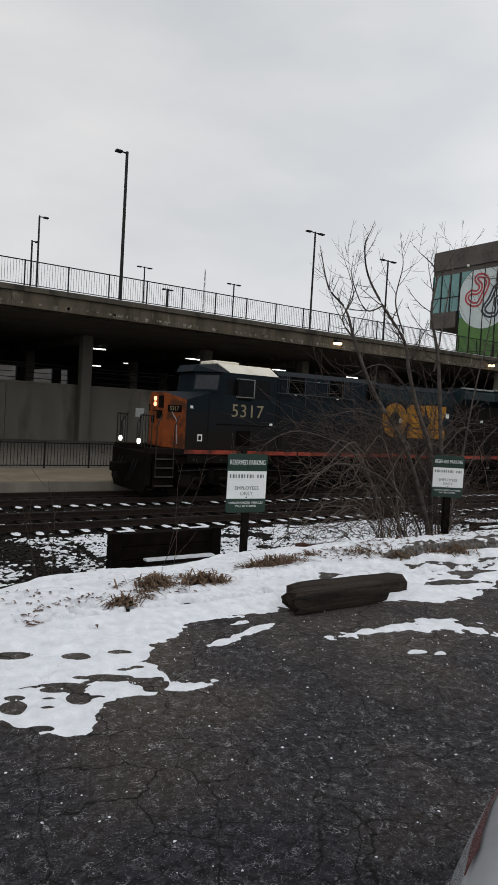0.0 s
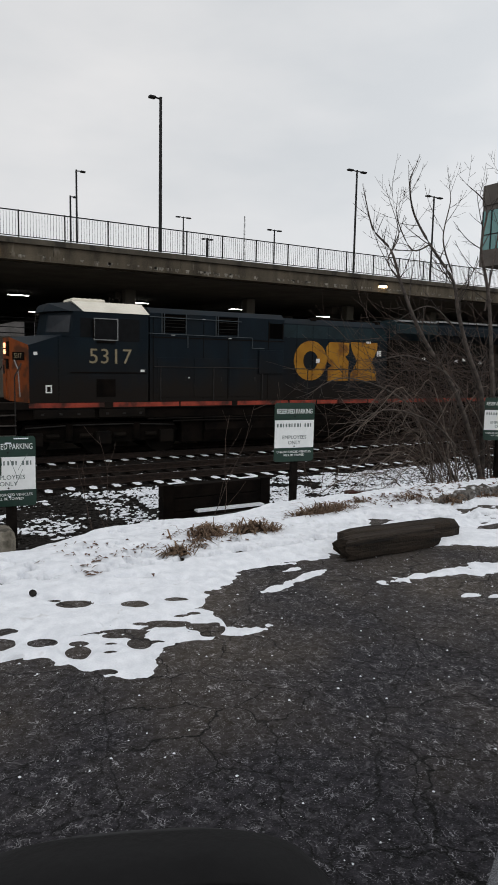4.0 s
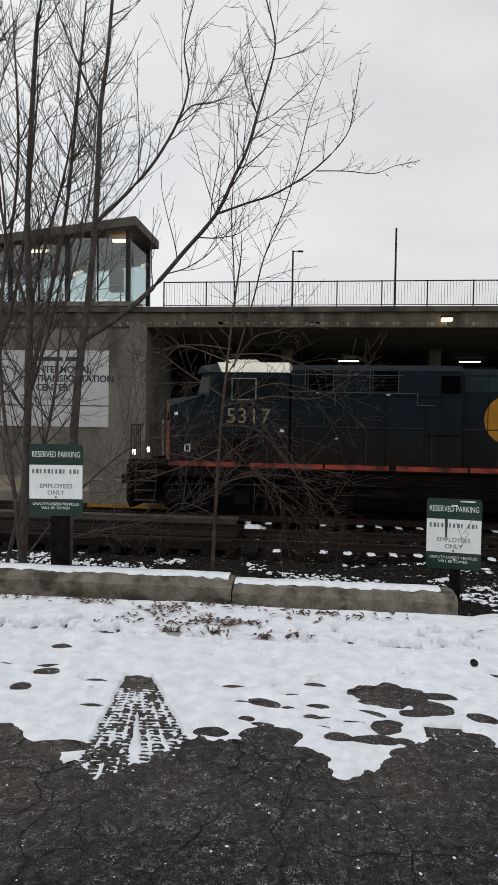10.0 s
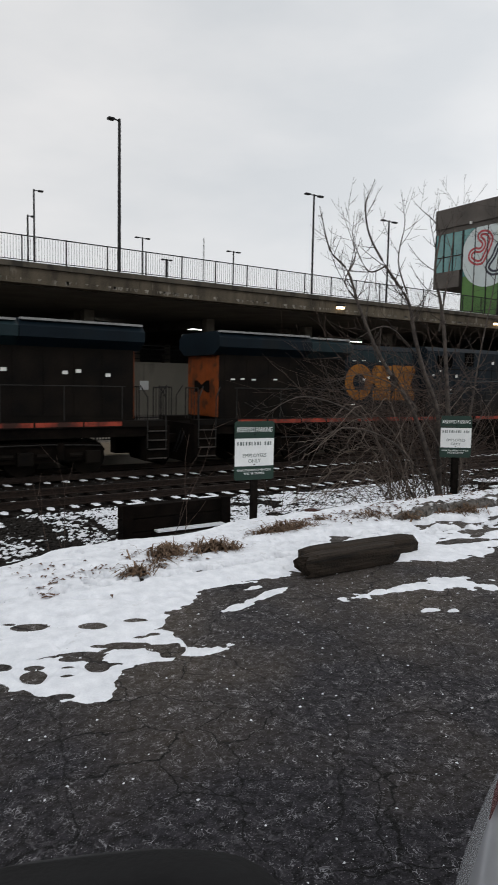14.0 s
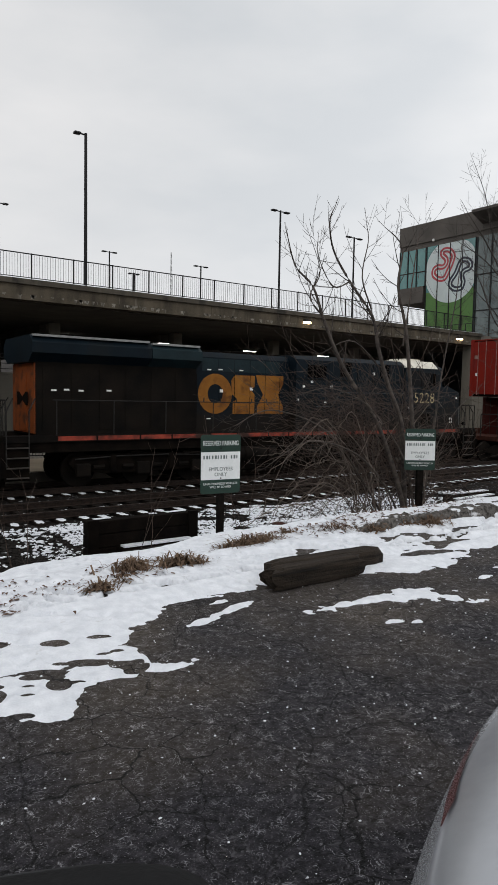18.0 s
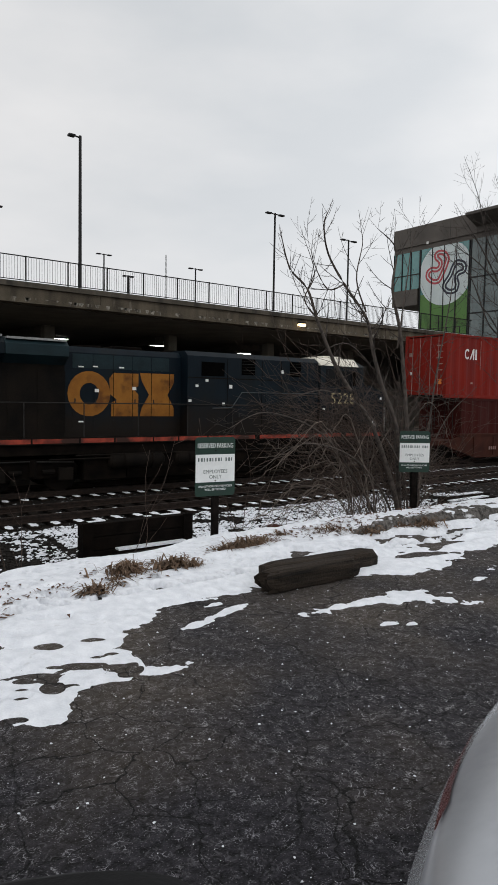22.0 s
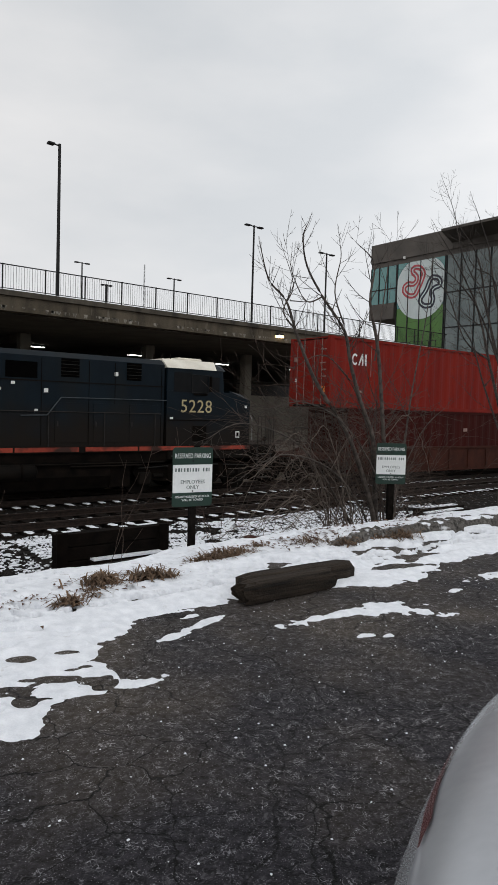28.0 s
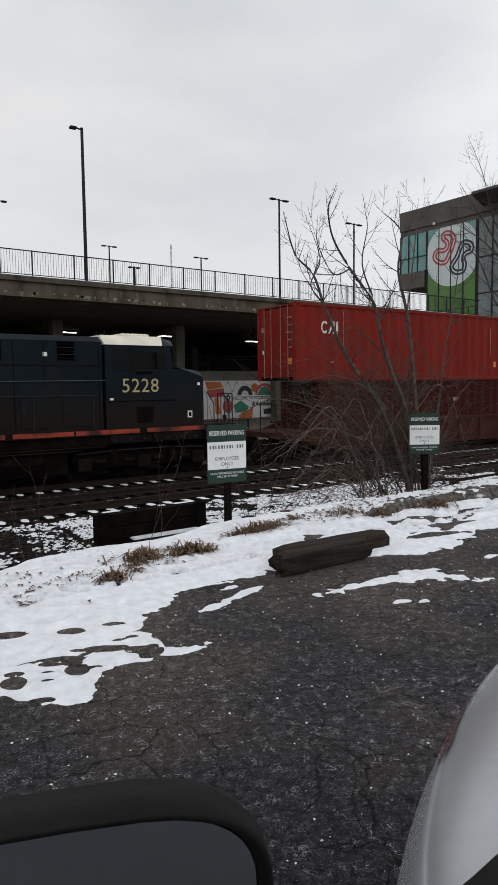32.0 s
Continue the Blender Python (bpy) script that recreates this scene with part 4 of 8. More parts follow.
def fence(x0, x1, y, z):
    fn = thing("platform_fence", "black metal picket fence behind the platform", "fence", pose(x0, y, z))
    n = int(round((x1 - x0) / 1.85))
    w = (x1 - x0) / n
    pick = bmesh.new()
    box(pick, -0.009, 0.009, -0.009, 0.009, 0.12, 1.0)
    pick_me = finish(pick, "picket", M["black_metal"])
    for k in range(n + 1):
        boxpart("post", (k * w - 0.03, k * w + 0.03, -0.03, 0.03, 0, 1.08), M["black_metal"], fn)
    for k in range(n):
        for zz in (0.1, 1.0):
            boxpart("rail", (k * w + 0.03, (k + 1) * w - 0.03, -0.018, 0.018, zz, zz + 0.04), M["black_metal"], fn)
        for j in range(1, 14):
            put("picket", pick_me, fn, pose(k * w + j * w / 14, 0, 0))
    return fn


fence(6.5, 19.45, 26.5, -1.27)

wall = thing("retaining_wall", "tall grey concrete retaining wall under the parking deck", "wall", kind="structure")
for k in range(-4, 8):
    x0 = 5.35 + 7.65 * k
    for j in range(2):
        boxpart("panel", (x0 + 3.825 * j + 0.012, x0 + 3.825 * (j + 1) - 0.012, 36.0, 36.35, -0.95, 2.3), M["concrete_wall"], wall)
boxpart("coping", (-26, 66, 35.94, 36.4, 2.304, 2.42), M["concrete_wall"], wall)
tagged(new("gravel_bank", sheet("gravel_bank", np.arange(-25, 50, 0.5), np.arange(26.6, 36.2, 0.4), lambda x, y: np.interp(y, (26, 27.4, 35.2, 37), (-1.4, -1.36, -0.68, -0.66)) + 0.05 * fbm(x, y, 1.0, 3), M["gravel"])), "dry gravel slope below the retaining wall", "gravel", kind="structure")

# ---- parking deck ----
deck = thing("parking_deck", "weathered concrete parking deck on round columns above the platform", "parking deck", kind="structure")
END_X = 41.0
for k in range(12):
    x0 = -26.6 + 5.635 * k
    boxpart("fascia", (x0 + 0.008, x0 + 5.627, DECK_Y, DECK_Y + 0.45, 5.2, 5.83), M["fascia"], deck)
boxpart("kerb", (-26.6, END_X, DECK_Y - 0.11, DECK_Y + 0.4, 5.834, 6.05), M["kerb_edge"], deck, "dark damp kerb along the deck edge")
rf = random.Random(17)
bloom = bmesh.new()
for k in range(360):
    x = rf.uniform(-20, END_X - 1)
    if rf.random() < 0.7:
        w, h = rf.uniform(0.015, 0.13), rf.uniform(0.05, 0.21)
        prism(bloom, ((x - w, 5.412), (x - w * 0.6, 5.41 - h * 0.8), (x - w * 0.1, 5.41 - h * 0.6), (x + w * 0.3, 5.41 - h), (x + w, 5.41 - h * 0.2), (x + w, 5.412), (x, 5.416)), DECK_Y - 0.056, DECK_Y - 0.0515, "y")
tagged(part("lime_bloom", bloom, M["efflorescence"], deck), kind="stuff")
boxpart("lip", (-26.6, END_X, DECK_Y - 0.05, DECK_Y - 0.003, 5.2, 5.42), M["fascia"], deck)
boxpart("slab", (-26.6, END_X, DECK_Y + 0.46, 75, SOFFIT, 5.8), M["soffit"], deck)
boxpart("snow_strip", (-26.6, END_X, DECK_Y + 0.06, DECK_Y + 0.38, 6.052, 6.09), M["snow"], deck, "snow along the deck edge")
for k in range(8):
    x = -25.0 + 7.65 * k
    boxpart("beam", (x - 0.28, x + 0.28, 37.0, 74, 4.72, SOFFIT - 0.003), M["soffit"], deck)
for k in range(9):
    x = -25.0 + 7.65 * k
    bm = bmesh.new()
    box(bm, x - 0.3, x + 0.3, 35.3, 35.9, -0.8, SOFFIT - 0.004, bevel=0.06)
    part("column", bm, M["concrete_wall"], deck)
    # rear columns take the concrete that is darkened for shade
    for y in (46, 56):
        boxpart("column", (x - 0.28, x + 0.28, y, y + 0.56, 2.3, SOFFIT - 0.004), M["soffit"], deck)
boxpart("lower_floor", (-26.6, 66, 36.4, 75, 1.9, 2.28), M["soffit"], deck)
# back and end of the deck closed off in the painted shade colour
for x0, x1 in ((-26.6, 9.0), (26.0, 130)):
    boxpart("back_wall", (x0, x1, 75.2, 75.6, 2.3, 5.9), M["void_shade"], deck)
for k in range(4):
    boxpart("back_pier", (12.2 + 4.0 * k, 13.2 + 4.0 * k, 75.2, 75.6, 2.3, 5.1), M["void_shade"], deck)
boxpart("back_parapet", (9.0, 26.0, 75.2, 75.4, 2.3, 3.0), M["void_shade"], deck)
boxpart("end_wall", (-27.2, -26.7, 36.5, 75, -1, 5.9), M["void_shade"], deck)
# guard of the lower level
for zz in (2.6, 2.9, 3.2, 3.4):
    boxpart("guard_rail", (-12, 40, 36.6, 36.64, zz, zz + 0.04), M["black_metal"], deck)

# railing along the deck edge
railing = thing("deck_railing", "black metal picket railing along the deck edge", "railing", pose(0, DECK_Y + 0.12, 6.05))
pick = bmesh.new()
box(pick, -0.0055, 0.0055, -0.0055, 0.0055, 0.08, 1.03)
pick_me = finish(pick, "picket", M["black_metal"])
PAN = 1.83
rest = bmesh.new()
for k in range(-14, 23):
    x = k * PAN + 0.4
    if x < -7.6 or x > END_X - 1:
        continue
    boxpart("post", (x - 0.025, x + 0.025, -0.025, 0.025, 0, 1.1), M["black_metal"], railing)
    boxpart("top_rail", (x + 0.026, x + PAN - 0.026, -0.025, 0.025, 1.05, 1.09), M["black_metal"], railing)
    boxpart("bottom_rail", (x + 0.026, x + PAN - 0.026, -0.018, 0.018, 0.08, 0.11), M["black_metal"], railing)
    for j in range(1, 16):
        if -1 < k < 15:
            put("picket", pick_me, railing, pose(x + j * PAN / 16, 0, 0))
        else:
            box(rest, x + j * PAN / 16 - 0.0055, x + j * PAN / 16 + 0.0055, -0.0055, 0.0055, 0.11, 1.05)
tagged(part("picket_infill", rest, M["black_metal"], railing), kind="stuff")

# lamps under the deck and on its face
tube = thing("ceiling_light", "fluorescent strip light under the deck, switched on", "ceiling light", group="lights under the deck")
boxpart("housing", (-0.62, 0.62, -0.1, 0.1, 0.02, 0.12), M["black_metal"], tube)
boxpart("tube", (-0.6, 0.6, -0.08, 0.08, -0.03, 0.018), M["tube"], tube, "glowing tube")
wall_plate = thing("wall_plate", "small pale plate fixed to the retaining wall", "sign", pose(16.83, 35.985, 1.07))
boxpart("plate", (-0.28, 0.28, -0.03, 0.0, -0.26, 0.26), M["sign_white"], wall_plate, bevel=0.01)
tube.matrix_basis = pose(-5.4, 41.5, 5.0)
for x, y in ((1.4, 41.5), (8.6, 41.5), (16.2, 41.6), (23.4, 41.6), (32.2, 43.2), (40.0, 43.0), (47.0, 42.6), (22.9, 52.4), (23.2, 60.0), (13.0, 56.0)):
    copy_thing(tube, pose(x, y, 5.0))
wlamp = thing("wall_lamp", "warm glowing wall lamp on the deck face", "wall lamp", pose(4.82, DECK_Y - 0.06, 5.5), group="lamps on the deck face")
boxpart("housing", (-0.22, 0.22, -0.2, 0.055, 0.06, 0.16), M["black_metal"], wlamp, bevel=0.02)
boxpart("lens", (-0.2, 0.2, -0.18, 0.05, -0.06, 0.057), M["warm_lamp"], wlamp, "glowing lens")
for x in (24.7, 38.4, -14.5):
    copy_thing(wlamp, pose(x, DECK_Y - 0.06, 5.5))


def pole_light(x, y, top, heads, label, thick=0.075):
    """A lamp post on the deck. heads: x reach of each arm."""
    p = thing("lamp_post", label, "lamp post", pose(x, y, 5.8))
    h = top - 5.8
    bm = bmesh.new()
    rod(bm, (0, 0, 0), (0, 0, h), thick, 8, thick * 0.8)
    part("pole", bm, M["black_metal"], p)
    boxpart("base", (-0.2, 0.2, -0.2, 0.2, 0, 0.3), M["black_metal"], p, bevel=0.04)
    for a in heads:
        bm = bmesh.new()
        rod(bm, (0, 0, h - 0.08), (a * 0.5, 0, h - 0.05), 0.035, 6)
        part("arm", bm, M["black_metal"], p)
        bm = bmesh.new()
        box(bm, min(a * 0.45, a), max(a * 0.45, a), -0.13, 0.13, h - 0.12, h - 0.02, bevel=0.03)
        part("lamp_head", bm, M["black_metal"], p)
    return p


def on_line(px, py, depth):
    """A place along the way from the car to (px, py), scaled to a new reach in y."""
    return px * depth / py, depth


pole_light(15.52 * 28.6 / 36.6, 28.6, 1.39 + (15.95 - 1.38) * 28.6 / 36.6, (-0.55,), "tall black lamp post with a single head on the deck edge", 0.085)
for px, py, pz, heads, d in ((34.38, 42.33, 16.26, (-0.75, 0.75), 35.0), (45.97, 45.52, 16.52, (-0.8, 0.8), 36.8), (11.58, 39.6, 12.13, (0.6,), 45.0), (3.68, 37.34, 11.86, (-0.01,), 43.8), (-2.04, 39.89, 11.35, (0.75,), 49.0), (25.29, 54.53, 13.72, (-0.7, 0.7), 54.5)):
    x, y = on_line(px, py, d)
    pole_light(x, y, 1.38 + (pz - 1.38) * d / py, heads, "black lamp post on the parking deck")

pole_light(31.8, 50.0, 12.67, (-0.7, 0.7), "black lamp post with two heads on the parking deck")
pole_light(22.3, 44.0, 10.07, (-0.42, 0.42), "short black lamp post on the parking deck", 0.12)
pole_light(13.03, 46.0, 12.14, (0.45,), "black lamp post on the parking deck")

# slim lattice mast far behind the deck
mast = thing("radio_mast", "slim grey lattice mast far behind the parking deck", "mast", pose(80.7, 140.0, -0.9))
for k in range(3):
    a = 2.0944 * k
    bm = bmesh.new()
    rod(bm, (0.55 * math.cos(a), 0.55 * math.sin(a), 0), (0.12 * math.cos(a), 0.12 * math.sin(a), 36.0), 0.05, 5, 0.03)
    leg = part("leg", bm, M["pale_edge"], mast)
    for j in range(24):
        q0, q1 = 0.55 - 0.43 * j / 24, 0.55 - 0.43 * (j + 1) / 24
        bm = bmesh.new()
        rod(bm, (q0 * math.cos(a), q0 * math.sin(a), 1.5 * j), (q1 * math.cos(a + 2.0944), q1 * math.sin(a + 2.0944), 1.5 * (j + 1)), 0.025, 4)
        part("brace", bm, M["pale_edge"], leg)

# low wooded hills far off, seen through the open deck and over it
rh = np.random.default_rng(3)
hx = np.arange(-260, 420, 3.0)
hill_v, hill_f = [], []
for k, x in enumerate(hx):
    top = 15.0 + 1.2 * math.sin(x * 0.02) + 0.8 * rh.normal() * 0.4
    hill_v += [(x, 190.0, -2.0), (x, 190.0 + 6, top)]
    if k:
        hill_f.append((2 * k - 2, 2 * k, 2 * k + 1, 2 * k - 1))
me = bpy.data.meshes.new("distant_hills")
me.from_pydata(hill_v, [], hill_f)
me.materials.append(mat("far_bare_woods", (0.05, 0.047, 0.045), (0.10, 0.095, 0.092), rough=1.0, scale=0.3, fine=1.5))
tagged(new("backdrop", me), "low grey-brown bare woods far off", "woods", kind="structure")


# ================= the train =================
WHEELS = []
WHEEL_MESH = {}


def wheel_mesh(r):
    """A flanged steel wheel about its axle (y), with a raised hub and holes marked by dark studs."""
    if r not in WHEEL_MESH:
        bm = bmesh.new()
        rod(bm, (0, -0.065, 0), (0, 0.065, 0), r, 28)
        rod(bm, (0, -0.09, 0), (0, 0.09, 0), 0.13, 14)
        for k in range(5):
            a = 6.2832 * k / 5
            rod(bm, (0.55 * r * math.cos(a), -0.075, 0.55 * r * math.sin(a)), (0.55 * r * math.cos(a), 0.075, 0.55 * r * math.sin(a)), 0.06, 8)
        WHEEL_MESH[r] = finish(bm, "wheel", M["loco_grime"])
    return WHEEL_MESH[r]


def bogie(parent, cx, name="truck", turn=1):
    """A three-axle truck: side frames, wheels, springs."""
    for side in (-1, 1):
        bm = bmesh.new()
        y0, y1 = sorted((side * 1.08, side * 1.22))
        prism(bm, ((cx - 2.35, 0.75), (cx - 2.2, 0.95), (cx - 0.9, 1.0), (cx + 0.9, 1.0), (cx + 2.2, 0.95), (cx + 2.35, 0.75), (cx + 2.2, 0.55), (cx + 1.2, 0.42), (cx - 1.2, 0.42), (cx - 2.2, 0.55)), y0, y1, "y")
        tr = part(name, bm, M["loco_dark"], parent)
        for ax in (-1.95, 0, 1.95):
            bm = bmesh.new()
            box(bm, cx + ax - 0.22, cx + ax + 0.22, *sorted((side * 1.2, side * 1.36)), 0.36, 0.74, bevel=0.03)
            part("axle_box", bm, M["loco_grime"], tr)
        for ax in (-1.45, -0.5, 0.5, 1.45):
            bm = bmesh.new()
            rod(bm, (cx + ax - 0.18, side * 1.25, 0.62), (cx + ax + 0.18, side * 1.25, 0.62), 0.07, 8)
            part("brake_cylinder", bm, M["loco_grime"], tr)
        bm = bmesh.new()
        railpipe(bm, [(cx - 2.2, side * 1.3, 0.88), (cx - 0.8, side * 1.3, 0.94), (cx + 0.8, side * 1.3, 0.94), (cx + 2.2, side * 1.3, 0.88)], 0.022)
        part("sand_pipe", bm, M["handrail"], tr)
        for ax in (-1.0, 1.0):
            bm = bmesh.new()
            rod(bm, (cx + ax, side * 1.27, 0.5), (cx + ax, side * 1.27, 0.98), 0.11, 10)
            part("spring", bm, M["loco_dark"], tr)
        for ax in (-1.95, 0, 1.95):
            WHEELS.append((put("wheel", wheel_mesh(0.53), parent, pose(cx + ax, side * 0.765, 0.53)), 0.53, turn))


def railpipe(bm, pts, r=0.02):
    for p, q in zip(pts, pts[1:]):
        rod(bm, p, q, r, 6)


def hull(bm, pts):
    """The convex body round some points."""
    vs = [bm.verts.new(p) for p in pts]
    g = bmesh.ops.convex_hull(bm, input=vs)
    bmesh.ops.delete(bm, geom=[e for e in g["geom_interior"] if isinstance(e, bmesh.types.BMVert)], context="VERTS")
    bmesh.ops.dissolve_limit(bm, angle_limit=0.02, verts=bm.verts, edges=bm.edges)
    bmesh.ops.recalc_face_normals(bm, faces=bm.faces)


def plate_logo(parent, side, x0, x1, z0, z1, paint):
    """A yellow three-piece emblem of plain shapes on the hood side. x runs as it is read on that side."""
    y = side * 1.03
    w = (x1 - x0)

    def lay(name, bm):
        ob = part(name, bm, M[paint], parent)
        return ob

    def pt(u, v):
        x = x0 + u * w if side < 0 else x1 - u * w
        return (x, z0 + v * (z1 - z0))

    def solid2(name, outline):
        bm = bmesh.new()
        prism(bm, [pt(*q) for q in outline], *sorted((y, y + side * 0.006)), "y")
        lay(name, bm)
    # ring
    bm = bmesh.new()
    cu, cv, a1, b1, a0, b0 = 0.19, 0.5, 0.19, 0.5, 0.085, 0.24
    ang = [radians(360 * k / 22) for k in range(23)]
    outer = [pt(cu + a1 * math.cos(a), cv + b1 * math.sin(a)) for a in ang]
    inner = [pt(cu + a0 * math.cos(a), cv + b0 * math.sin(a)) for a in ang]
    for k in range(22):
        quad = (outer[k], outer[k + 1], inner[k + 1], inner[k])
        prism(bm, quad, *sorted((y, y + side * 0.006)), "y")
    bmesh.ops.remove_doubles(bm, verts=bm.verts, dist=0.0005)
    lay("emblem_ring", bm)
    # stepped block
    solid2("emblem_block", ((0.37, 0.85), (0.41, 0.98), (0.645, 0.98), (0.645, 0.70), (0.60, 0.62), (0.645, 0.5), (0.645, 0.0), (0.39, 0.0), (0.39, 0.30), (0.44, 0.38), (0.38, 0.5)))
    # bow-tie block
    solid2("emblem_cross", ((0.66, 1.0), (1.0, 1.0), (1.0, 0.80), (0.935, 0.5), (1.0, 0.20), (1.0, 0.0), (0.66, 0.0), (0.68, 0.2), (0.75, 0.5), (0.68, 0.8)))


def locomotive(number, at, lit, emblem=11.42, split=15.6, turn=1, aux_end=10.9):
    """A six-axle freight locomotive, its front towards -x; z = 0 on the rail."""
    L = thing("locomotive", "grimy dark blue locomotive with yellow emblem and pale cab roof", "locomotive", at, group="locomotives of the train")
    # underframe, tank, steps
    bm = bmesh.new()
    box(bm, 1.6, 22.08, -1.42, 1.42, 1.12, 1.42)
    part("underframe", bm, M["loco_dark"], L)
    bm = bmesh.new()
    prism(bm, ((-1.35, 1.1), (-1.42, 0.7), (-1.25, 0.32), (-0.9, 0.22), (0.9, 0.22), (1.25, 0.32), (1.42, 0.7), (1.35, 1.1)), 8.1, 13.9)
    part("fuel_tank", bm, M["loco_dark"], L)
    for x0, x1 in ((7.35, 8.08), (13.92, 15.3)):
        boxpart("equipment_box", (x0, x1, -1.3, 1.3, 0.3, 1.118), M["loco_dark"], L, bevel=0.04)
    for side in (-1, 1):
        for x0, x1, r, z in (((9.0, 13.2, 0.11, 1.0),) if side < 0 else ((12.67, 14.55, 0.26, 0.88), (10.4, 12.28, 0.26, 0.88))):
            bm = bmesh.new()
            rod(bm, (x0 + 0.08, side * 1.3, z), (x1 - 0.08, side * 1.3, z), r, 18)
            for a, b in ((x0 + 0.08, x0), (x1 - 0.08, x1)):
                rod(bm, (a, side * 1.3, z), (b, side * 1.3, z), r, 18, r * 0.6)
            res = part("air_reservoir", bm, M["loco_grime"], L, "brown air reservoir", smooth=True)
            for k in (0.25, 0.75):
                bm = bmesh.new()
                x = x0 + (x1 - x0) * k
                rod(bm, (x - 0.03, side * 1.3, z), (x + 0.03, side * 1.3, z), r + 0.012, 18)
                part("strap", bm, M["loco_dark"], res)
        boxpart("walkway", (1.6, 22.08, *sorted((side * 1.0, side * 1.5)), 1.42, 1.60), M["loco_grime"], L)
        # sill reflectors, piece by piece with gaps and grime
        edges = (2.75, 4.9, 5.1, 7.2, 9.0, 9.15, 11.1, 12.2, 13.1, 14.4, 15.5, 16.9, 18.0, 19.4, 20.6)
        for a, b in zip(edges, edges[1:]):
            if b - a > 0.3:
                boxpart("reflector", (a + 0.03, b - 0.03, *sorted((side * 1.501, side * 1.507)), 1.455, 1.585), M["loco_red"], L)
        for x0, x1 in ((2.9, 4.6), (4.72, 6.1)):
            bb = boxpart("battery_box", (x0, x1, *sorted((side * 1.38, side * 1.49)), 1.16, 1.405), M["loco_grime"], L, "brown grimy battery box", bevel=0.01)
            for k in range(3):
                boxpart("lid_catch", (x0 + 0.2 + 0.5 * k, x0 + 0.28 + 0.5 * k, *sorted((side * 1.49, side * 1.503)), 1.24, 1.3), M["handrail"], bb)
        for z, x0, x1 in ((1.08, 6.2, 15.6), (1.0, 7.0, 9.4), (0.98, 13.2, 16.4)):
            bm = bmesh.new()
            rod(bm, (x0, side * 1.44, z), (x1, side * 1.44, z), 0.028, 6)
            part("air_pipe", bm, M["loco_grime"], L)
        # end steps
        for x0, x1 in ((1.76, 2.46), (21.38, 22.06)):
            st = boxpart("step_well", (x0, x1, *sorted((side * 1.0, side * 1.47)), 0.35, 1.418), M["loco_dark"], L)
            for k in range(4):
                boxpart("step", (x0 + 0.04, x1 - 0.04, *sorted((side * 1.44, side * 1.58)), 0.42 + 0.28 * k, 0.45 + 0.28 * k), M["step_steel"], st)
        # handrails
        bm = bmesh.new()
        railpipe(bm, [(6.4, side * 1.45, 2.62), (20.7, side * 1.45, 2.62)], 0.018)
        part("handrail", bm, M["handrail"], L)
        for k in range(9):
            bm = bmesh.new()
            rod(bm, (6.6 + 1.75 * k, side * 1.45, 1.6), (6.6 + 1.75 * k, side * 1.45, 2.62), 0.018, 6)
            part("stanchion", bm, M["handrail"], L)
        for x in (1.82, 2.42, 21.4, 22.02):
            bm = bmesh.new()
            railpipe(bm, [(x, side * 1.5, 0.75), (x, side * 1.5, 2.3), (x + (0.2 if x < 3 else -0.2), side * 1.4, 2.66)], 0.02)
            part("grab_rail", bm, M["handrail"], L, "pale grab rail")
    # front and rear platforms: rails, pilot, coupler
    for x, d in ((1.66, -1), (22.03, 1)):
        for side in (-1, 1):
            bm = bmesh.new()
            railpipe(bm, [(x, side * 1.45, 1.6), (x, side * 1.45, 2.6), (x, side * 0.55, 2.6), (x, side * 0.55, 1.6)], 0.022)
            part("end_railing", bm, M["handrail"], L)
            for k in range(3):
                bm = bmesh.new()
                rod(bm, (x, side * (0.75 + 0.22 * k), 1.6), (x, side * (0.75 + 0.22 * k), 2.6), 0.016, 6)
                part("baluster", bm, M["handrail"], L)
        bm = bmesh.new()
        prism(bm, ((-1.48, 1.45), (-1.48, 0.45), (-1.2, 0.18), (1.2, 0.18), (1.48, 0.45), (1.48, 1.45)), *sorted((x - d * 0.02, x + d * 0.12)))
        part("pilot", bm, M["loco_dark"], L)
        bm = bmesh.new()
        box(bm, *sorted((x + d * 0.1, x + d * (0.72 if d < 0 else 0.44))), -0.16, 0.16, 0.75, 1.05, bevel=0.05)
        part("coupler", bm, M["loco_dark"], L)
        for k in (-0.75, -0.5, 0.5, 0.75):
            bm = bmesh.new()
            railpipe(bm, [(x + d * 0.12, k, 1.2), (x + d * 0.25, k, 0.85), (x + d * 0.36, k * 0.8, 0.5)], 0.025)
            part("air_hose", bm, M["plastic_black"], L)
    # nose: a bevelled orange front, blue flanks and a sloping top
    bm = bmesh.new()
    hull(bm, [(x, y * k, z) for k in (-1, 1) for x, y, z in ((2.46, 0.52, 1.6), (2.46, 0.52, 3.38), (2.80, 1.47, 1.6), (2.80, 1.47, 3.16), (3.7, 1.47, 1.6), (3.7, 1.47, 3.46), (3.7, 0.52, 3.5))])
    for fc in bm.faces:
        fc.material_index = 1 if fc.normal.x < -0.35 and fc.normal.z < 0.5 else 0
    nose = part("nose", bm, M["loco_blue"], L, "nose with a faded orange front")
    nose.data.materials.append(M["loco_orange"])
    boxpart("nose_door", (2.425, 2.462, -0.02, 0.48, 1.65, 2.75), M["loco_orange"], nose, bevel=0.015)
    boxpart("door_window", (2.415, 2.424, 0.1, 0.36, 2.35, 2.6), M["window_dark"], nose)
    boxpart("headlight_panel", (2.43, 2.458, -0.5, -0.14, 2.86, 3.26), M["loco_dark"], nose)
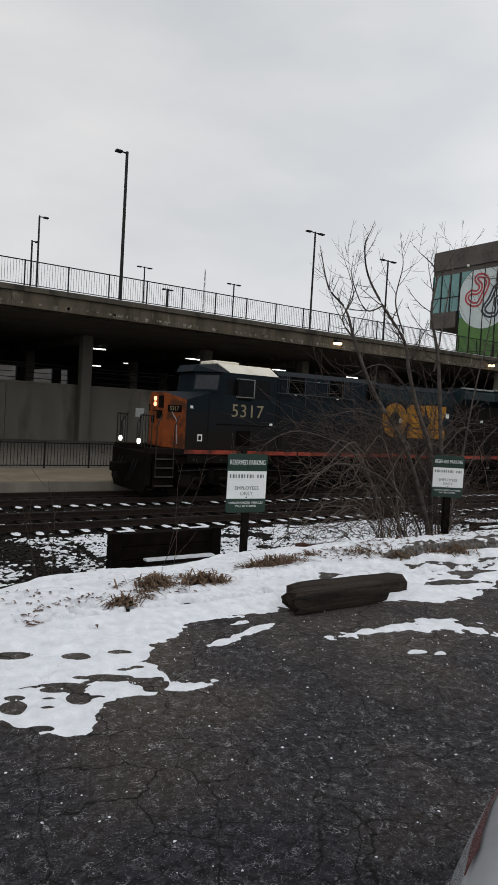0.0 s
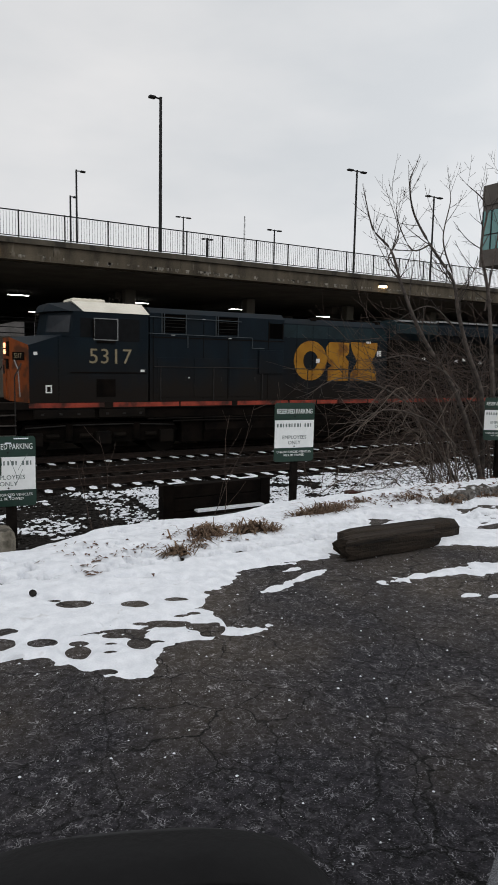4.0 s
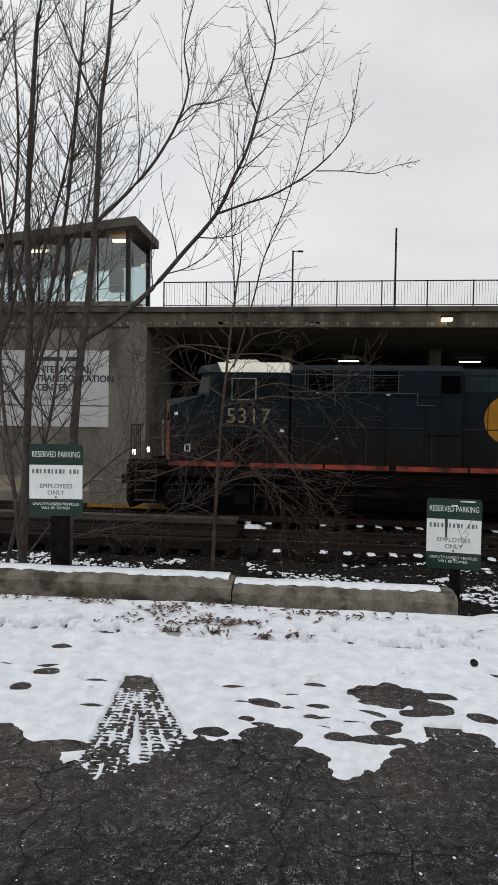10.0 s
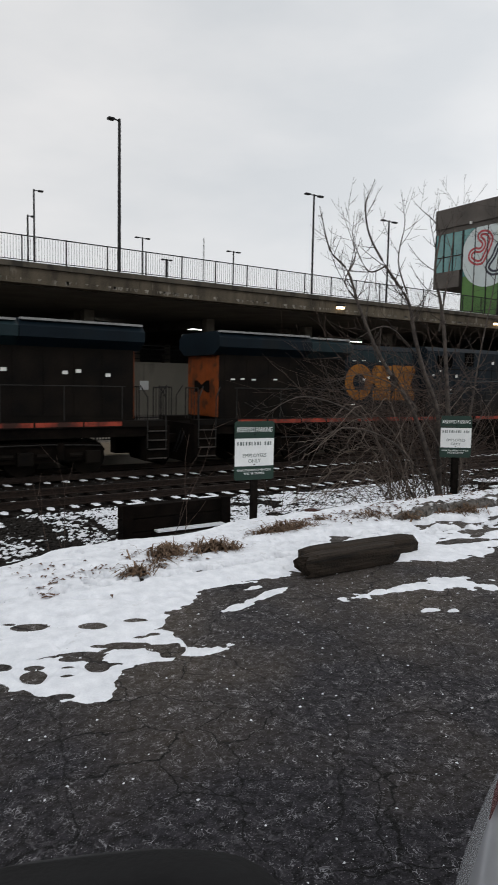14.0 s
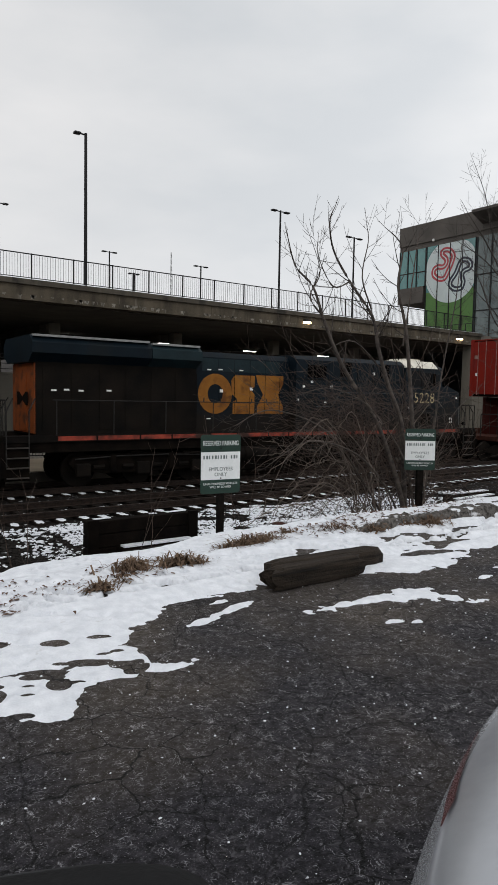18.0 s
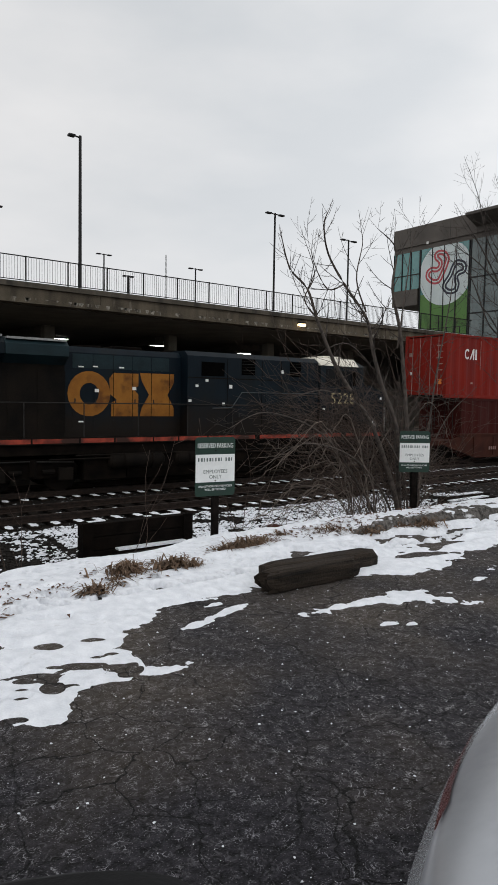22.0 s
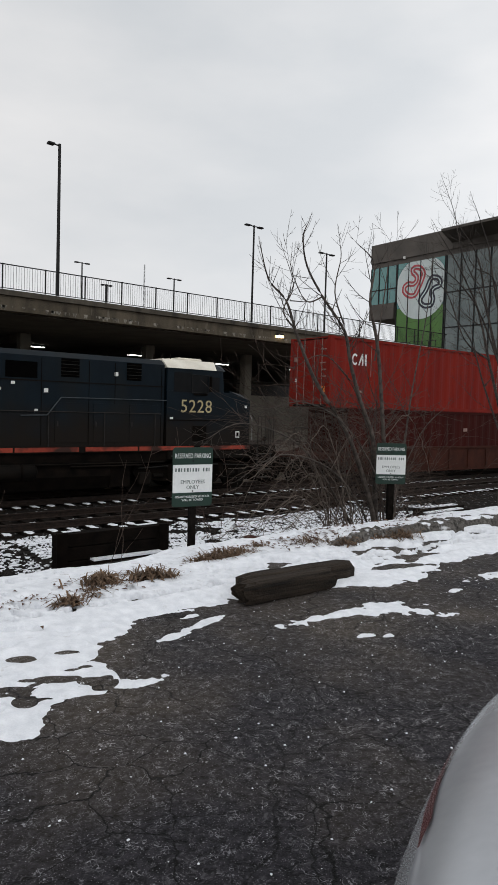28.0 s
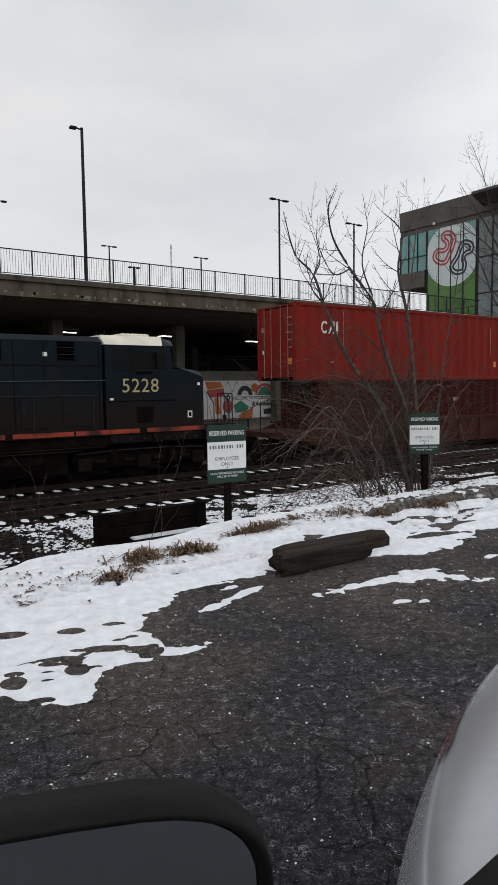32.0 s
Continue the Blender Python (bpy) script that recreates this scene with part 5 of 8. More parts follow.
    boxpart("nose_grime", (2.43, 2.458, -0.4, 0.3, 2.5, 2.78), M["loco_dark"], nose, "black opening in the nose")
    lamp = M["head_orange"] if lit else M["window_dark"]
    for zz in (2.98, 3.16):
        bm = bmesh.new()
        rod(bm, (2.45, 0.12, zz), (2.41, 0.12, zz), 0.075, 14)
        part("headlight", bm, lamp, nose, "glowing headlight" if lit else "dark headlight")
    for side in (-1, 1):
        bm = bmesh.new()
        rod(bm, (1.56, side * 0.78, 1.78), (1.50, side * 0.78, 1.78), 0.085, 14)
        part("ditch_light", bm, M["headlight"] if lit else M["window_dark"], L)
        turn_b = -70.7 if side < 0 else 250.7
        bd = bmesh.new()
        box(bd, -0.30, 0.30, -0.03, -0.004, -0.11, 0.11, bevel=0.0)
        board = put("number_board", finish(bd, "number_board", M["loco_dark"]), nose, pose(2.63, side * 1.0, 2.86, 0, 0, turn_b))
        put("board_number", text_mesh("board_number", number, 0.2, M["number_grey"]), board, pose(0, -0.034, 0, 90, 0, 0))
        bm = bmesh.new()
        railpipe(bm, [(2.58, side * 1.35, 1.75), (2.55, side * 1.3, 2.5), (2.5, side * 1.05, 2.75)], 0.016)
        part("grab_rail", bm, M["pale_edge"], nose)
    # cab: flat flanks, swept windscreens, sloping roof
    bm = bmesh.new()
    hull(bm, [(x, y * k, z) for k in (-1, 1) for x, y, z in ((3.6, 1.485, 1.6), (3.6, 1.485, 3.4), (6.2, 1.485, 1.6), (6.2, 1.485, 3.4))])
    hull(bm, [(x, y * k, z) for k in (-1, 1) for x, y, z in ((3.40, 0.55, 3.402), (3.95, 1.487, 3.402), (6.2, 1.487, 3.402), (3.52, 0.55, 4.12), (4.02, 1.487, 4.12), (6.2, 1.487, 4.12))])
    cab = part("cab", bm, M["loco_blue"], L)
    bm = bmesh.new()
    hull(bm, [(x, y * k, z) for k in (-1, 1) for x, y, z in ((4.3, 1.52, 4.124), (4.08, 1.02, 4.44), (6.22, 1.52, 4.124), (6.15, 1.02, 4.44))])
    part("roof", bm, M["roof_white"], cab, "off-white sloping cab roof")
    bm = bmesh.new()
    hull(bm, [(x, y * k, z) for k in (-1, 1) for x, y, z in ((3.38, 0.6, 4.124), (3.92, 1.5, 4.124), (4.28, 1.5, 4.124), (3.5, 0.6, 4.36), (4.07, 1.0, 4.40))])
    part("roof_front", bm, M["loco_blue"], cab)
    bm = bmesh.new()
    box(bm, 4.2, 5.2, -0.55, 0.45, 4.445, 4.56, bevel=0.04)
    ac = part("air_conditioner", bm, M["roof_white"], cab)
    for k in range(6):
        boxpart("rib", (4.27 + 0.155 * k, 4.33 + 0.155 * k, -0.5, 0.4, 4.562, 4.572), M["roof_white"], ac)
    for side in (-1, 1):
        for k, x in enumerate((5.4, 5.7)):
            bm = bmesh.new()
            rod(bm, (x, side * 0.3, 4.44), (x, side * 0.3, 4.66), 0.02, 6)
            part("aerial", bm, M["loco_dark"], cab)
    for side in (-1, 1):
        y = side * 1.488
        for x0, x1, z0, z1 in ((4.20, 4.53, 3.42, 3.95), (4.60, 5.26, 3.37, 3.94), (5.30, 5.93, 3.33, 3.97)) if side < 0 else ((4.15, 4.53, 3.40, 3.90), (4.62, 5.26, 3.36, 3.94), (5.29, 5.95, 3.36, 4.0)):
            boxpart("side_window", (x0, x1, *sorted((y, y + side * 0.006)), z0, z1), M["window_dark"], cab)
        bm = bmesh.new()
        thin = 0.012 if side < 0 else 0.006
        for za in (3.36, 3.95):
            box(bm, 4.58, 5.28, *sorted((y + side * 0.004, y + side * 0.03)), za - thin, za + thin)
        for xa in (4.59, 5.27):
            box(bm, xa - thin, xa + thin, *sorted((y + side * 0.004, y + side * 0.03)), 3.36 + thin, 3.95 - thin)
        part("window_frame", bm, M["pale_edge"] if side < 0 else M["handrail"], cab, "pale aluminium window frame" if side < 0 else "dark window frame")
        # armrest pad and mirror bracket below and beside the sliding window
        boxpart("armrest", (4.66, 5.2, *sorted((y, y + side * 0.06)), 3.27, 3.335), M["loco_dark"], cab, bevel=0.015)
        boxpart("wind_deflector", (4.545, 4.56, *sorted((y, y + side * 0.14)), 3.40, 3.92), M["loco_dark"], cab)
        m = pose(5.06, side * 1.491, 2.88, 90, 0, 0 if side < 0 else 180)
        put("road_number", text_mesh("road_number", number, 0.60, M["number_grey"] if lit else M["number_cream"], spacing=1.08), cab, m, "pale grey road number")
        for (x, z, w, h, mt) in ((3.32, 1.97, 0.17, 0.22, "label_white"), (6.02, 2.5, 0.12, 0.07, "label_white"), (2.98, 2.94, 0.1, 0.09, "label_white")):
            yy = side * (1.488 if x > 3.7 else 1.473)
            lb = boxpart("label", (x - w / 2, x + w / 2, *sorted((yy, yy + side * 0.004)), z - h / 2, z + h / 2), M[mt], cab)
            if h > 0.2:
                boxpart("print", (x - 0.05, x + 0.05, *sorted((yy + side * 0.004, yy + side * 0.007)), z - 0.07, z + 0.07), M["loco_dark"], lb)
        boxpart("battery_hatch", (4.65, 5.2, *sorted((side * 1.489, side * 1.505)), 1.75, 2.25), M["loco_dark"], cab)
        boxpart("drip_line", (3.9, 6.15, *sorted((side * 1.489, side * 1.507)), 2.42, 2.45), M["loco_dark"], cab)
        # windscreen on the swept front facet
        p0, p1 = Vector((3.40, side * 0.55, 3.402)), Vector((3.95, side * 1.487, 3.402))
        q0, q1 = Vector((3.52, side * 0.55, 4.12)), Vector((4.02, side * 1.487, 4.12))
        nrm = (p1 - p0).cross(q0 - p0).normalized()
        if nrm.x > 0:
            nrm = -nrm
        bm = bmesh.new()
        pts = [p0.lerp(p1, u).lerp(q0.lerp(q1, u), v) for u, v in ((0.08, 0.2), (0.92, 0.2), (0.92, 0.86), (0.08, 0.86))]
        hull(bm, [tuple(p + nrm * k) for p in pts for k in (0.003, 0.014)])
        part("windscreen", bm, M["windscreen"], cab)
    # blower, control cabinets and the long hood
    bm = bmesh.new()
    prism(bm, ((-1.42, 1.6), (-1.42, 4.2), (-1.2, 4.36), (1.2, 4.36), (1.42, 4.2), (1.42, 1.6)), 6.27, aux_end)
    aux = part("auxiliary_cab", bm, M["loco_blue"], L)
    for side in (-1, 1):
        y = side * 1.424
        for x0, x1 in ((6.66, 7.41), (8.44, 9.18)) if side < 0 else ((7.11, 7.62), (9.17, 9.73)):
            v = boxpart("louvre", (x0, x1, *sorted((y, y + side * 0.006)), 3.64, 4.18), M["black_hole"], aux, "dark louvred opening")
            for k in range(5):
                boxpart("slat", (x0, x1, *sorted((y + side * 0.006, y + side * 0.03)), 3.70 + 0.1 * k, 3.715 + 0.1 * k), M["handrail"] if k % 2 else M["loco_grime"], v)
            if side < 0:
                for xx in (x0 - 0.03, x0 + 0.045, x1):
                    boxpart("frame", (xx, xx + 0.02, *sorted((y, y + side * 0.03)), 3.60, 4.20), M["conduit"], v)
        # conduit runs and their clips
        bm = bmesh.new()
        if side < 0:
            railpipe(bm, [(6.25, y - 0.03, 4.08), (9.3, y - 0.03, 4.06)], 0.014)
            railpipe(bm, [(6.2, y - 0.03, 3.60), (9.7, y - 0.03, 3.57), (9.7, y - 0.03, 3.25), (10.15, y - 0.03, 3.25)], 0.014)
            railpipe(bm, [(7.47, y - 0.03, 3.58), (7.47, y - 0.03, 3.2)], 0.014)
        else:
            boxpart("vent", (10.43, 11.33, y, y + 0.006, 3.56, 4.02), M["black_hole"], aux, "dark square intake")
            for x, z in ((11.06, 3.37), (11.44, 3.19), (11.7, 2.7)):
                boxpart("label", (x, x + 0.11, y, y + 0.005, z, z + 0.08), M["label_white"], aux)
            railpipe(bm, [(6.2, y + 0.03, 3.06), (9.73, y + 0.03, 3.04), (10.14, y + 0.03, 2.52), (10.9, y + 0.03, 2.5)], 0.016)
        part("conduit", bm, M["conduit"], aux)
        for x, z in ((7.99, 4.06), (7.0, 3.56), (8.9, 3.52), (6.72, 2.29), (7.49, 2.29)) if side < 0 else ((7.96, 3.75), (10.16, 3.17), (9.79, 2.04)):
            boxpart("stencil", (x - 0.05, x + 0.07, *sorted((y, y + side * 0.006)), z, z + (0.03 if side < 0 else 0.12)), M["label_white"], aux)
        for k, x in enumerate((6.27, 7.9, 8.75, 10.2)):
            boxpart("seam", (x + 0.1, x + 0.115, *sorted((y, y + side * 0.008)), 1.65, 4.15), M["loco_dark"], aux)
        boxpart("hood_edge", (6.3, aux_end, *sorted((y, y + side * 0.012)), 3.48, 3.51), M["loco_grime"], aux)
        boxpart("label", (10.4, 10.5, *sorted((y, y + side * 0.005)), 2.6, 2.69), M["label_white"], aux)
        if side < 0:
            vent = boxpart("vent", (10.33, 10.83, *sorted((y, y + side * 0.006)), 3.58, 4.06), M["black_hole"], aux, "dark square intake")
            for xx in (10.30, 10.83):
                boxpart("frame", (xx, xx + 0.03, *sorted((y, y + side * 0.02)), 3.55, 4.09), M["loco_grime"], vent)
            # raised cabinet doors below the intake
            boxpart("cabinet_door", (9.95, 10.86, *sorted((y, y + side * 0.05)), 2.45, 3.2), M["loco_blue"], aux, bevel=0.01)
        for x0 in (6.5, 7.7, 8.9):
            d = boxpart("access_door", (x0, x0 + 1.0, *sorted((y, y + side * 0.014)), 1.72, 2.9), M["loco_blue"], aux, bevel=0.004)
            boxpart("latch", (x0 + 0.9, x0 + 0.94, *sorted((y + side * 0.014, y + side * 0.028)), 2.2, 2.34), M["handrail"], d)
    bm = bmesh.new()
    prism(bm, ((-1.02, 1.6), (-1.02, 4.12), (-0.85, 4.30), (0.85, 4.30), (1.02, 4.12), (1.02, 1.6)), aux_end + 0.02, split)
    hood = part("engine_hood", bm, M["loco_blue"], L)
    bm = bmesh.new()
    box(bm, 13.0, 14.0, -0.45, 0.45, 4.3, 4.42, bevel=0.03)
    part("exhaust_hatch", bm, M["loco_dark"], hood)
    for side in (-1, 1):
        y = side * 1.022
        for k in range(7):
            x = 11.0 + 0.65 * k
            if x < aux_end:
                continue
            d = boxpart("door", (x + 0.012, x + 0.638, *sorted((y, y + side * 0.004)), 1.75, 3.62), M["loco_blue"], hood)
            boxpart("latch", (x + 0.55, x + 0.59, *sorted((y + side * 0.004, y + side * 0.02)), 2.6, 2.75), M["handrail"], d)
            boxpart("upper_door", (x + 0.012, x + 0.638, *sorted((y, y + side * 0.004)), 3.66, 4.08), M["teal_roof"], hood)
        for x, z, w, h in ((12.45, 2.82, 0.15, 0.15), (15.1, 3.1, 0.2, 0.2), (14.6, 3.55, 0.2, 0.07)) if side < 0 else ((14.72, 2.95, 0.13, 0.1), (13.48, 3.04, 0.13, 0.1), (15.2, 3.68, 0.16, 0.04), (14.75, 3.7, 0.16, 0.04), (15.2, 2.04, 0.16, 0.04), (13.9, 3.7, 0.16, 0.04)):
            boxpart("label", (x, x + w, *sorted((side * 1.037, side * 1.042)), z, z + h), M["label_white"], hood)
        plate_logo(hood, side, emblem, emblem + 3.56, 2.22, 3.58, "loco_yellow" if lit else "loco_tan")
        # dark gaps between the doors run over the emblem
        for k in range(1, 6):
            x = 11.0 + 0.65 * k
            boxpart("door_gap", (x - 0.01, x + 0.01, *sorted((side * 1.0365, side * 1.039)), 2.2, 3.6), M["loco_dark"], hood)
    for x in (11.6, 14.7):
        bm = bmesh.new()
        rod(bm, (x, 0, 4.3), (x, 0, 4.4), 0.45, 18)
        part("roof_fan", bm, M["loco_dark"], hood)
    for x in (12.4, 15.2):
        bm = bmesh.new()
        box(bm, x - 0.12, x + 0.12, -0.9, -0.7, 4.12, 4.36, bevel=0.02)
        part("lifting_lug", bm, M["loco_dark"], hood)
    # radiator section with overhanging wings
    bm = bmesh.new()
    prism(bm, ((-1.12, 1.6), (-1.12, 3.75), (1.12, 3.75), (1.12, 1.6)), split + 0.02, 21.1)
    rad = part("radiator_body", bm, M["loco_grime"], L)
    for x0, x1, top in ((split + 0.02, 17.6, 4.42), (17.62, 21.3, 4.46)):
        bm = bmesh.new()
        prism(bm, ((-1.5, 3.95), (-1.5, 4.24), (-1.25, top), (1.25, top), (1.5, 4.24), (1.5, 3.95), (1.1, 3.7), (-1.1, 3.7)), x0, x1)
        wing = part("radiator_wing", bm, M["teal_roof"] if x0 < 17 else M["loco_blue"], L)
        for side in (-1, 1):
            bm = bmesh.new()
            box(bm, x0 + 0.05, x1 - 0.05, *sorted((side * 1.26, side * 1.44)), top - 0.05, top + 0.012)
            part("roof_edge", bm, M["pale_edge"], wing, "pale worn roof edge")
    for side in (-1, 1):
        y = side * 1.122
        for k in range(6):
            x = 15.8 + 0.86 * k
            boxpart("door", (x, x + 0.8, *sorted((y, y + side * 0.012)), 1.75, 3.55), M["loco_grime"], rad)
        for x, z in ((18.9, 2.95), (19.3, 3.0), (17.2, 3.0), (20.2, 2.9)) if side < 0 else ((20.5, 2.88), (20.12, 2.9), (19.68, 2.88), (18.8, 2.9)):
            boxpart("label", (x, x + 0.16, *sorted((y + side * 0.012, y + side * 0.016)), z, z + (0.1 if side < 0 else 0.05)), M["label_white"], rad)
    bm = bmesh.new()
    box(bm, 21.102, 21.13, -1.1, 1.1, 1.65, 3.68)
    rear = part("rear_panel", bm, M["loco_orange"], L, "faded orange rear panel")
    boxpart("rear_door", (21.132, 21.15, -0.35, 0.35, 1.7, 3.4), M["loco_orange"], rear)
    for pts in (((-0.55, 2.45), (-0.33, 2.45), (0.0, 2.6), (0.33, 2.45), (0.55, 2.45), (0.55, 2.85), (0.33, 2.85), (0.0, 2.7), (-0.33, 2.85), (-0.55, 2.85)),):
        bm = bmesh.new()
        prism(bm, pts, 21.152, 21.158)
        part("rear_emblem", bm, M["loco_dark"], rear)
    bogie(L, 4.9, turn=turn)
    bogie(L, 17.8, turn=turn)
    return L


loco_front = locomotive("5317", pose(7.5, TRAIN_Y, RAIL), True, 11.55)
loco_rear = locomotive("5228", pose(7.5 + 45.22, TRAIN_Y, RAIL, 0, 0, 180), False, 12.14, 15.8, -1, 11.85)


def container(name, x0, length, z0, z1, material, label, marked=True):
    c = thing(name, label, "shipping container", pose(x0, TRAIN_Y, z0))
    h = z1 - z0
    # corrugated sides
    for side in (-1, 1):
        bm = bmesh.new()
        n = int(length / 0.14)
        prev = None
        for k in range(n + 1):
            x = 0.12 + (length - 0.24) * k / n
            d = 0.0 if (k // 2) % 2 == 0 else 0.035
            a = bm.verts.new((x, side * (1.2 - d), 0.14))
            b = bm.verts.new((x, side * (1.2 - d), h - 0.1))
            if prev:
                bm.faces.new((prev[0], a, b, prev[1]))
            prev = (a, b)
        part("side_wall", bm, material, c)
        boxpart("top_side_rail", (0.1, length - 0.1, *sorted((side * 1.14, side * 1.22)), h - 0.1, h), material, c)
        boxpart("bottom_side_rail", (0.1, length - 0.1, *sorted((side * 1.12, side * 1.22)), 0, 0.15), material, c)
        for x in (0, length - 0.16):
            boxpart("corner_post", (x, x + 0.16, *sorted((side * 1.06, side * 1.22)), 0, h), material, c)
    boxpart("roof", (0.1, length - 0.1, -1.14, 1.14, h - 0.06, h - 0.01), material, c)
    boxpart("floor", (0.1, length - 0.1, -1.1, 1.1, 0.02, 0.12), M["loco_dark"], c)
    for e, x in ((0, 0.03), (1, length - 0.07)):
        for y in (-1.05, 0.005):
            d = boxpart("door", (x, x + 0.04, y, y + 1.045, 0.12, h - 0.12), material, c)
            for yy in (0.3, 0.75):
                bm = bmesh.new()
                xx = x - 0.03 if e == 0 else x + 0.07
                rod(bm, (xx, y + yy, 0.08), (xx, y + yy, h - 0.08), 0.015, 8)
                part("lock_rod", bm, M["print_pale"] if marked else M["handrail"], d)
            for k in range(4):
                boxpart("hinge", (x - 0.02, x - 0.001, y + 0.02, y + 0.14, 0.35 + 0.62 * k, 0.42 + 0.62 * k), material, d)
    if marked:
        # white data panels, small emblem and coloured plates on the door end
        for k in range(5):
            boxpart("data_panel", (0.014, 0.02, -0.98, -0.98 + (0.34, 0.3, 0.36, 0.26, 0.3)[k], 2.28 - 0.27 * k, 2.33 - 0.27 * k), M["print_pale"], c)
        boxpart("data_panel", (0.014, 0.02, -0.95, -0.72, 0.6, 0.82), M["orange_print"], c)
        boxpart("data_panel", (0.014, 0.02, 0.74, 0.98, 1.86, 2.04), M["print_pale"], c)
        boxpart("data_panel", (0.014, 0.02, 0.78, 0.9, 1.02, 1.16), M["label_white"], c)
    for side in (-1, 1):
        y = sorted((side * 1.204, side * 1.21))
        if marked:
            # emblem: an open ring, a wedge and a bar, with a thin stripe beside it
            bm = bmesh.new()
            for k in range(14):
                a0, a1 = 0.75 + 4.8 * k / 14, 0.75 + 4.8 * (k + 1) / 14
                prism(bm, [(1.38 + 0.72 * q * math.cos(a), 1.97 + q * math.sin(a)) for q, a in ((0.235, a0), (0.235, a1), (0.15, a1), (0.15, a0))], *y, "y")
            prism(bm, ((1.56, 1.74), (1.64, 1.74), (1.78, 2.06), (1.78, 1.74), (1.86, 1.74), (1.86, 2.21), (1.77, 2.21)), *y, "y")
            box(bm, 1.94, 2.04, *y, 1.74, 2.2)
            part("emblem", bm, M["label_white"], c, "white emblem")
            boxpart("stripe", (2.3, 2.33, *y, 1.3, 2.6), M["print_pale"], c)
            boxpart("mark", (1.68, 1.82, *y, 0.64, 0.72), M["print_pale"], c)
            boxpart("stripe", (11.13, 11.17, *y, 1.1, 2.3), M["print_pale"], c)
            boxpart("mark", (11.4, 11.58, *y, 0.55, 0.8), M["orange_print"], c)
            boxpart("mark", (12.05, 12.3, *y, 1.65, 1.9), M["label_white"], c)
        else:
            boxpart("mark", (length * 0.62, length * 0.62 + 0.3, *y, h - 0.9, h - 0.75), M["print_pale"], c)
    return c


CAR_X = 7.5 + 46.85


def well_car(at):
    w = thing("well_car", "rusty red double-stack well car", "rail car", at)
    LEN = 18.2
    for side in (-1, 1):
        bm = bmesh.new()
        y0, y1 = sorted((side * 1.28, side * 1.42))
        prism(bm, ((-0.6, 1.0), (0.6, 1.35), (LEN - 0.6, 1.35), (LEN + 0.6, 1.0), (LEN + 0.2, 0.85), (LEN - 1.6, 0.35), (1.6, 0.35), (-0.2, 0.85)), y0, y1, "y")
        part("side_sill", bm, M["well_brown"], w)
        for k in range(12):
            x = 1.4 + k * 1.4
            boxpart("rib", (x, x + 0.1, *sorted((side * 1.42, side * 1.47)), 0.45, 1.3), M["well_brown"], w)
        for k, ww in enumerate((0.1, 0.1, 0.1, 0.1, 0.0, 0.08, 0.1, 0.1, 0.1, 0.1)):
            if ww:
                boxpart("stencil", (2.45 + 0.145 * k, 2.45 + 0.145 * k + ww, *sorted((side * 1.475, side * 1.479)), 0.7, 0.85), M["print_pale"], w)
        boxpart("top_chord", (0.4, LEN - 0.4, *sorted((side * 1.26, side * 1.46)), 1.352, 1.44), M["well_brown"], w)
    boxpart("well_floor", (1.4, LEN - 1.4, -1.27, 1.27, 0.3, 0.4), M["loco_dark"], w)
    for x, d in ((-1.3, -1), (LEN + 1.3, 1)):
        boxpart("end_platform", (min(x, x - d * 2.4), max(x, x - d * 2.4), -1.25, 1.25, 0.95, 1.15), M["well_brown"], w)
        bm = bmesh.new()
        railpipe(bm, [(x, -1.3, 1.1), (x, -1.3, 2.2), (x, -0.3, 2.2), (x, -0.3, 1.1)], 0.025)
        railpipe(bm, [(x, -1.3, 1.65), (x, -0.3, 1.65)], 0.02)
        part("end_railing", bm, M["handrail"], w)
        boxpart("coupler", (*sorted((x, x + d * 0.6)), -0.15, 0.15, 0.75, 1.0), M["loco_dark"], w)
        for ax in (-0.9, 0.9):
            for side in (-1, 1):
                WHEELS.append((put("wheel", wheel_mesh(0.46), w, pose(x - d * 0.6 + ax, side * 0.765, 0.46)), 0.46, 1))
        for side in (-1, 1):
            bm = bmesh.new()
            prism(bm, ((x - d * 0.6 - 1.2, 0.45), (x - d * 0.6 - 0.5, 0.75), (x - d * 0.6 + 0.5, 0.75), (x - d * 0.6 + 1.2, 0.45), (x - d * 0.6 + 0.4, 0.3), (x - d * 0.6 - 0.4, 0.3)), *sorted((side * 0.95, side * 1.05)), "y")
            part("truck_frame", bm, M["loco_dark"], w)
    return w


car = well_car(pose(CAR_X, TRAIN_Y, RAIL))
box_low = container("shipping_container", CAR_X + 0.75, 12.19, RAIL + 0.41, RAIL + 3.02, M["red_box_shaded"], "red corrugated container in the rail car's well, colour darkened for shade", False)
box_top = container("shipping_container", CAR_X - 0.35, 16.15, RAIL + 3.04, RAIL + 5.86, M["red_box"], "faded red corrugated container with white emblem, stacked on another")

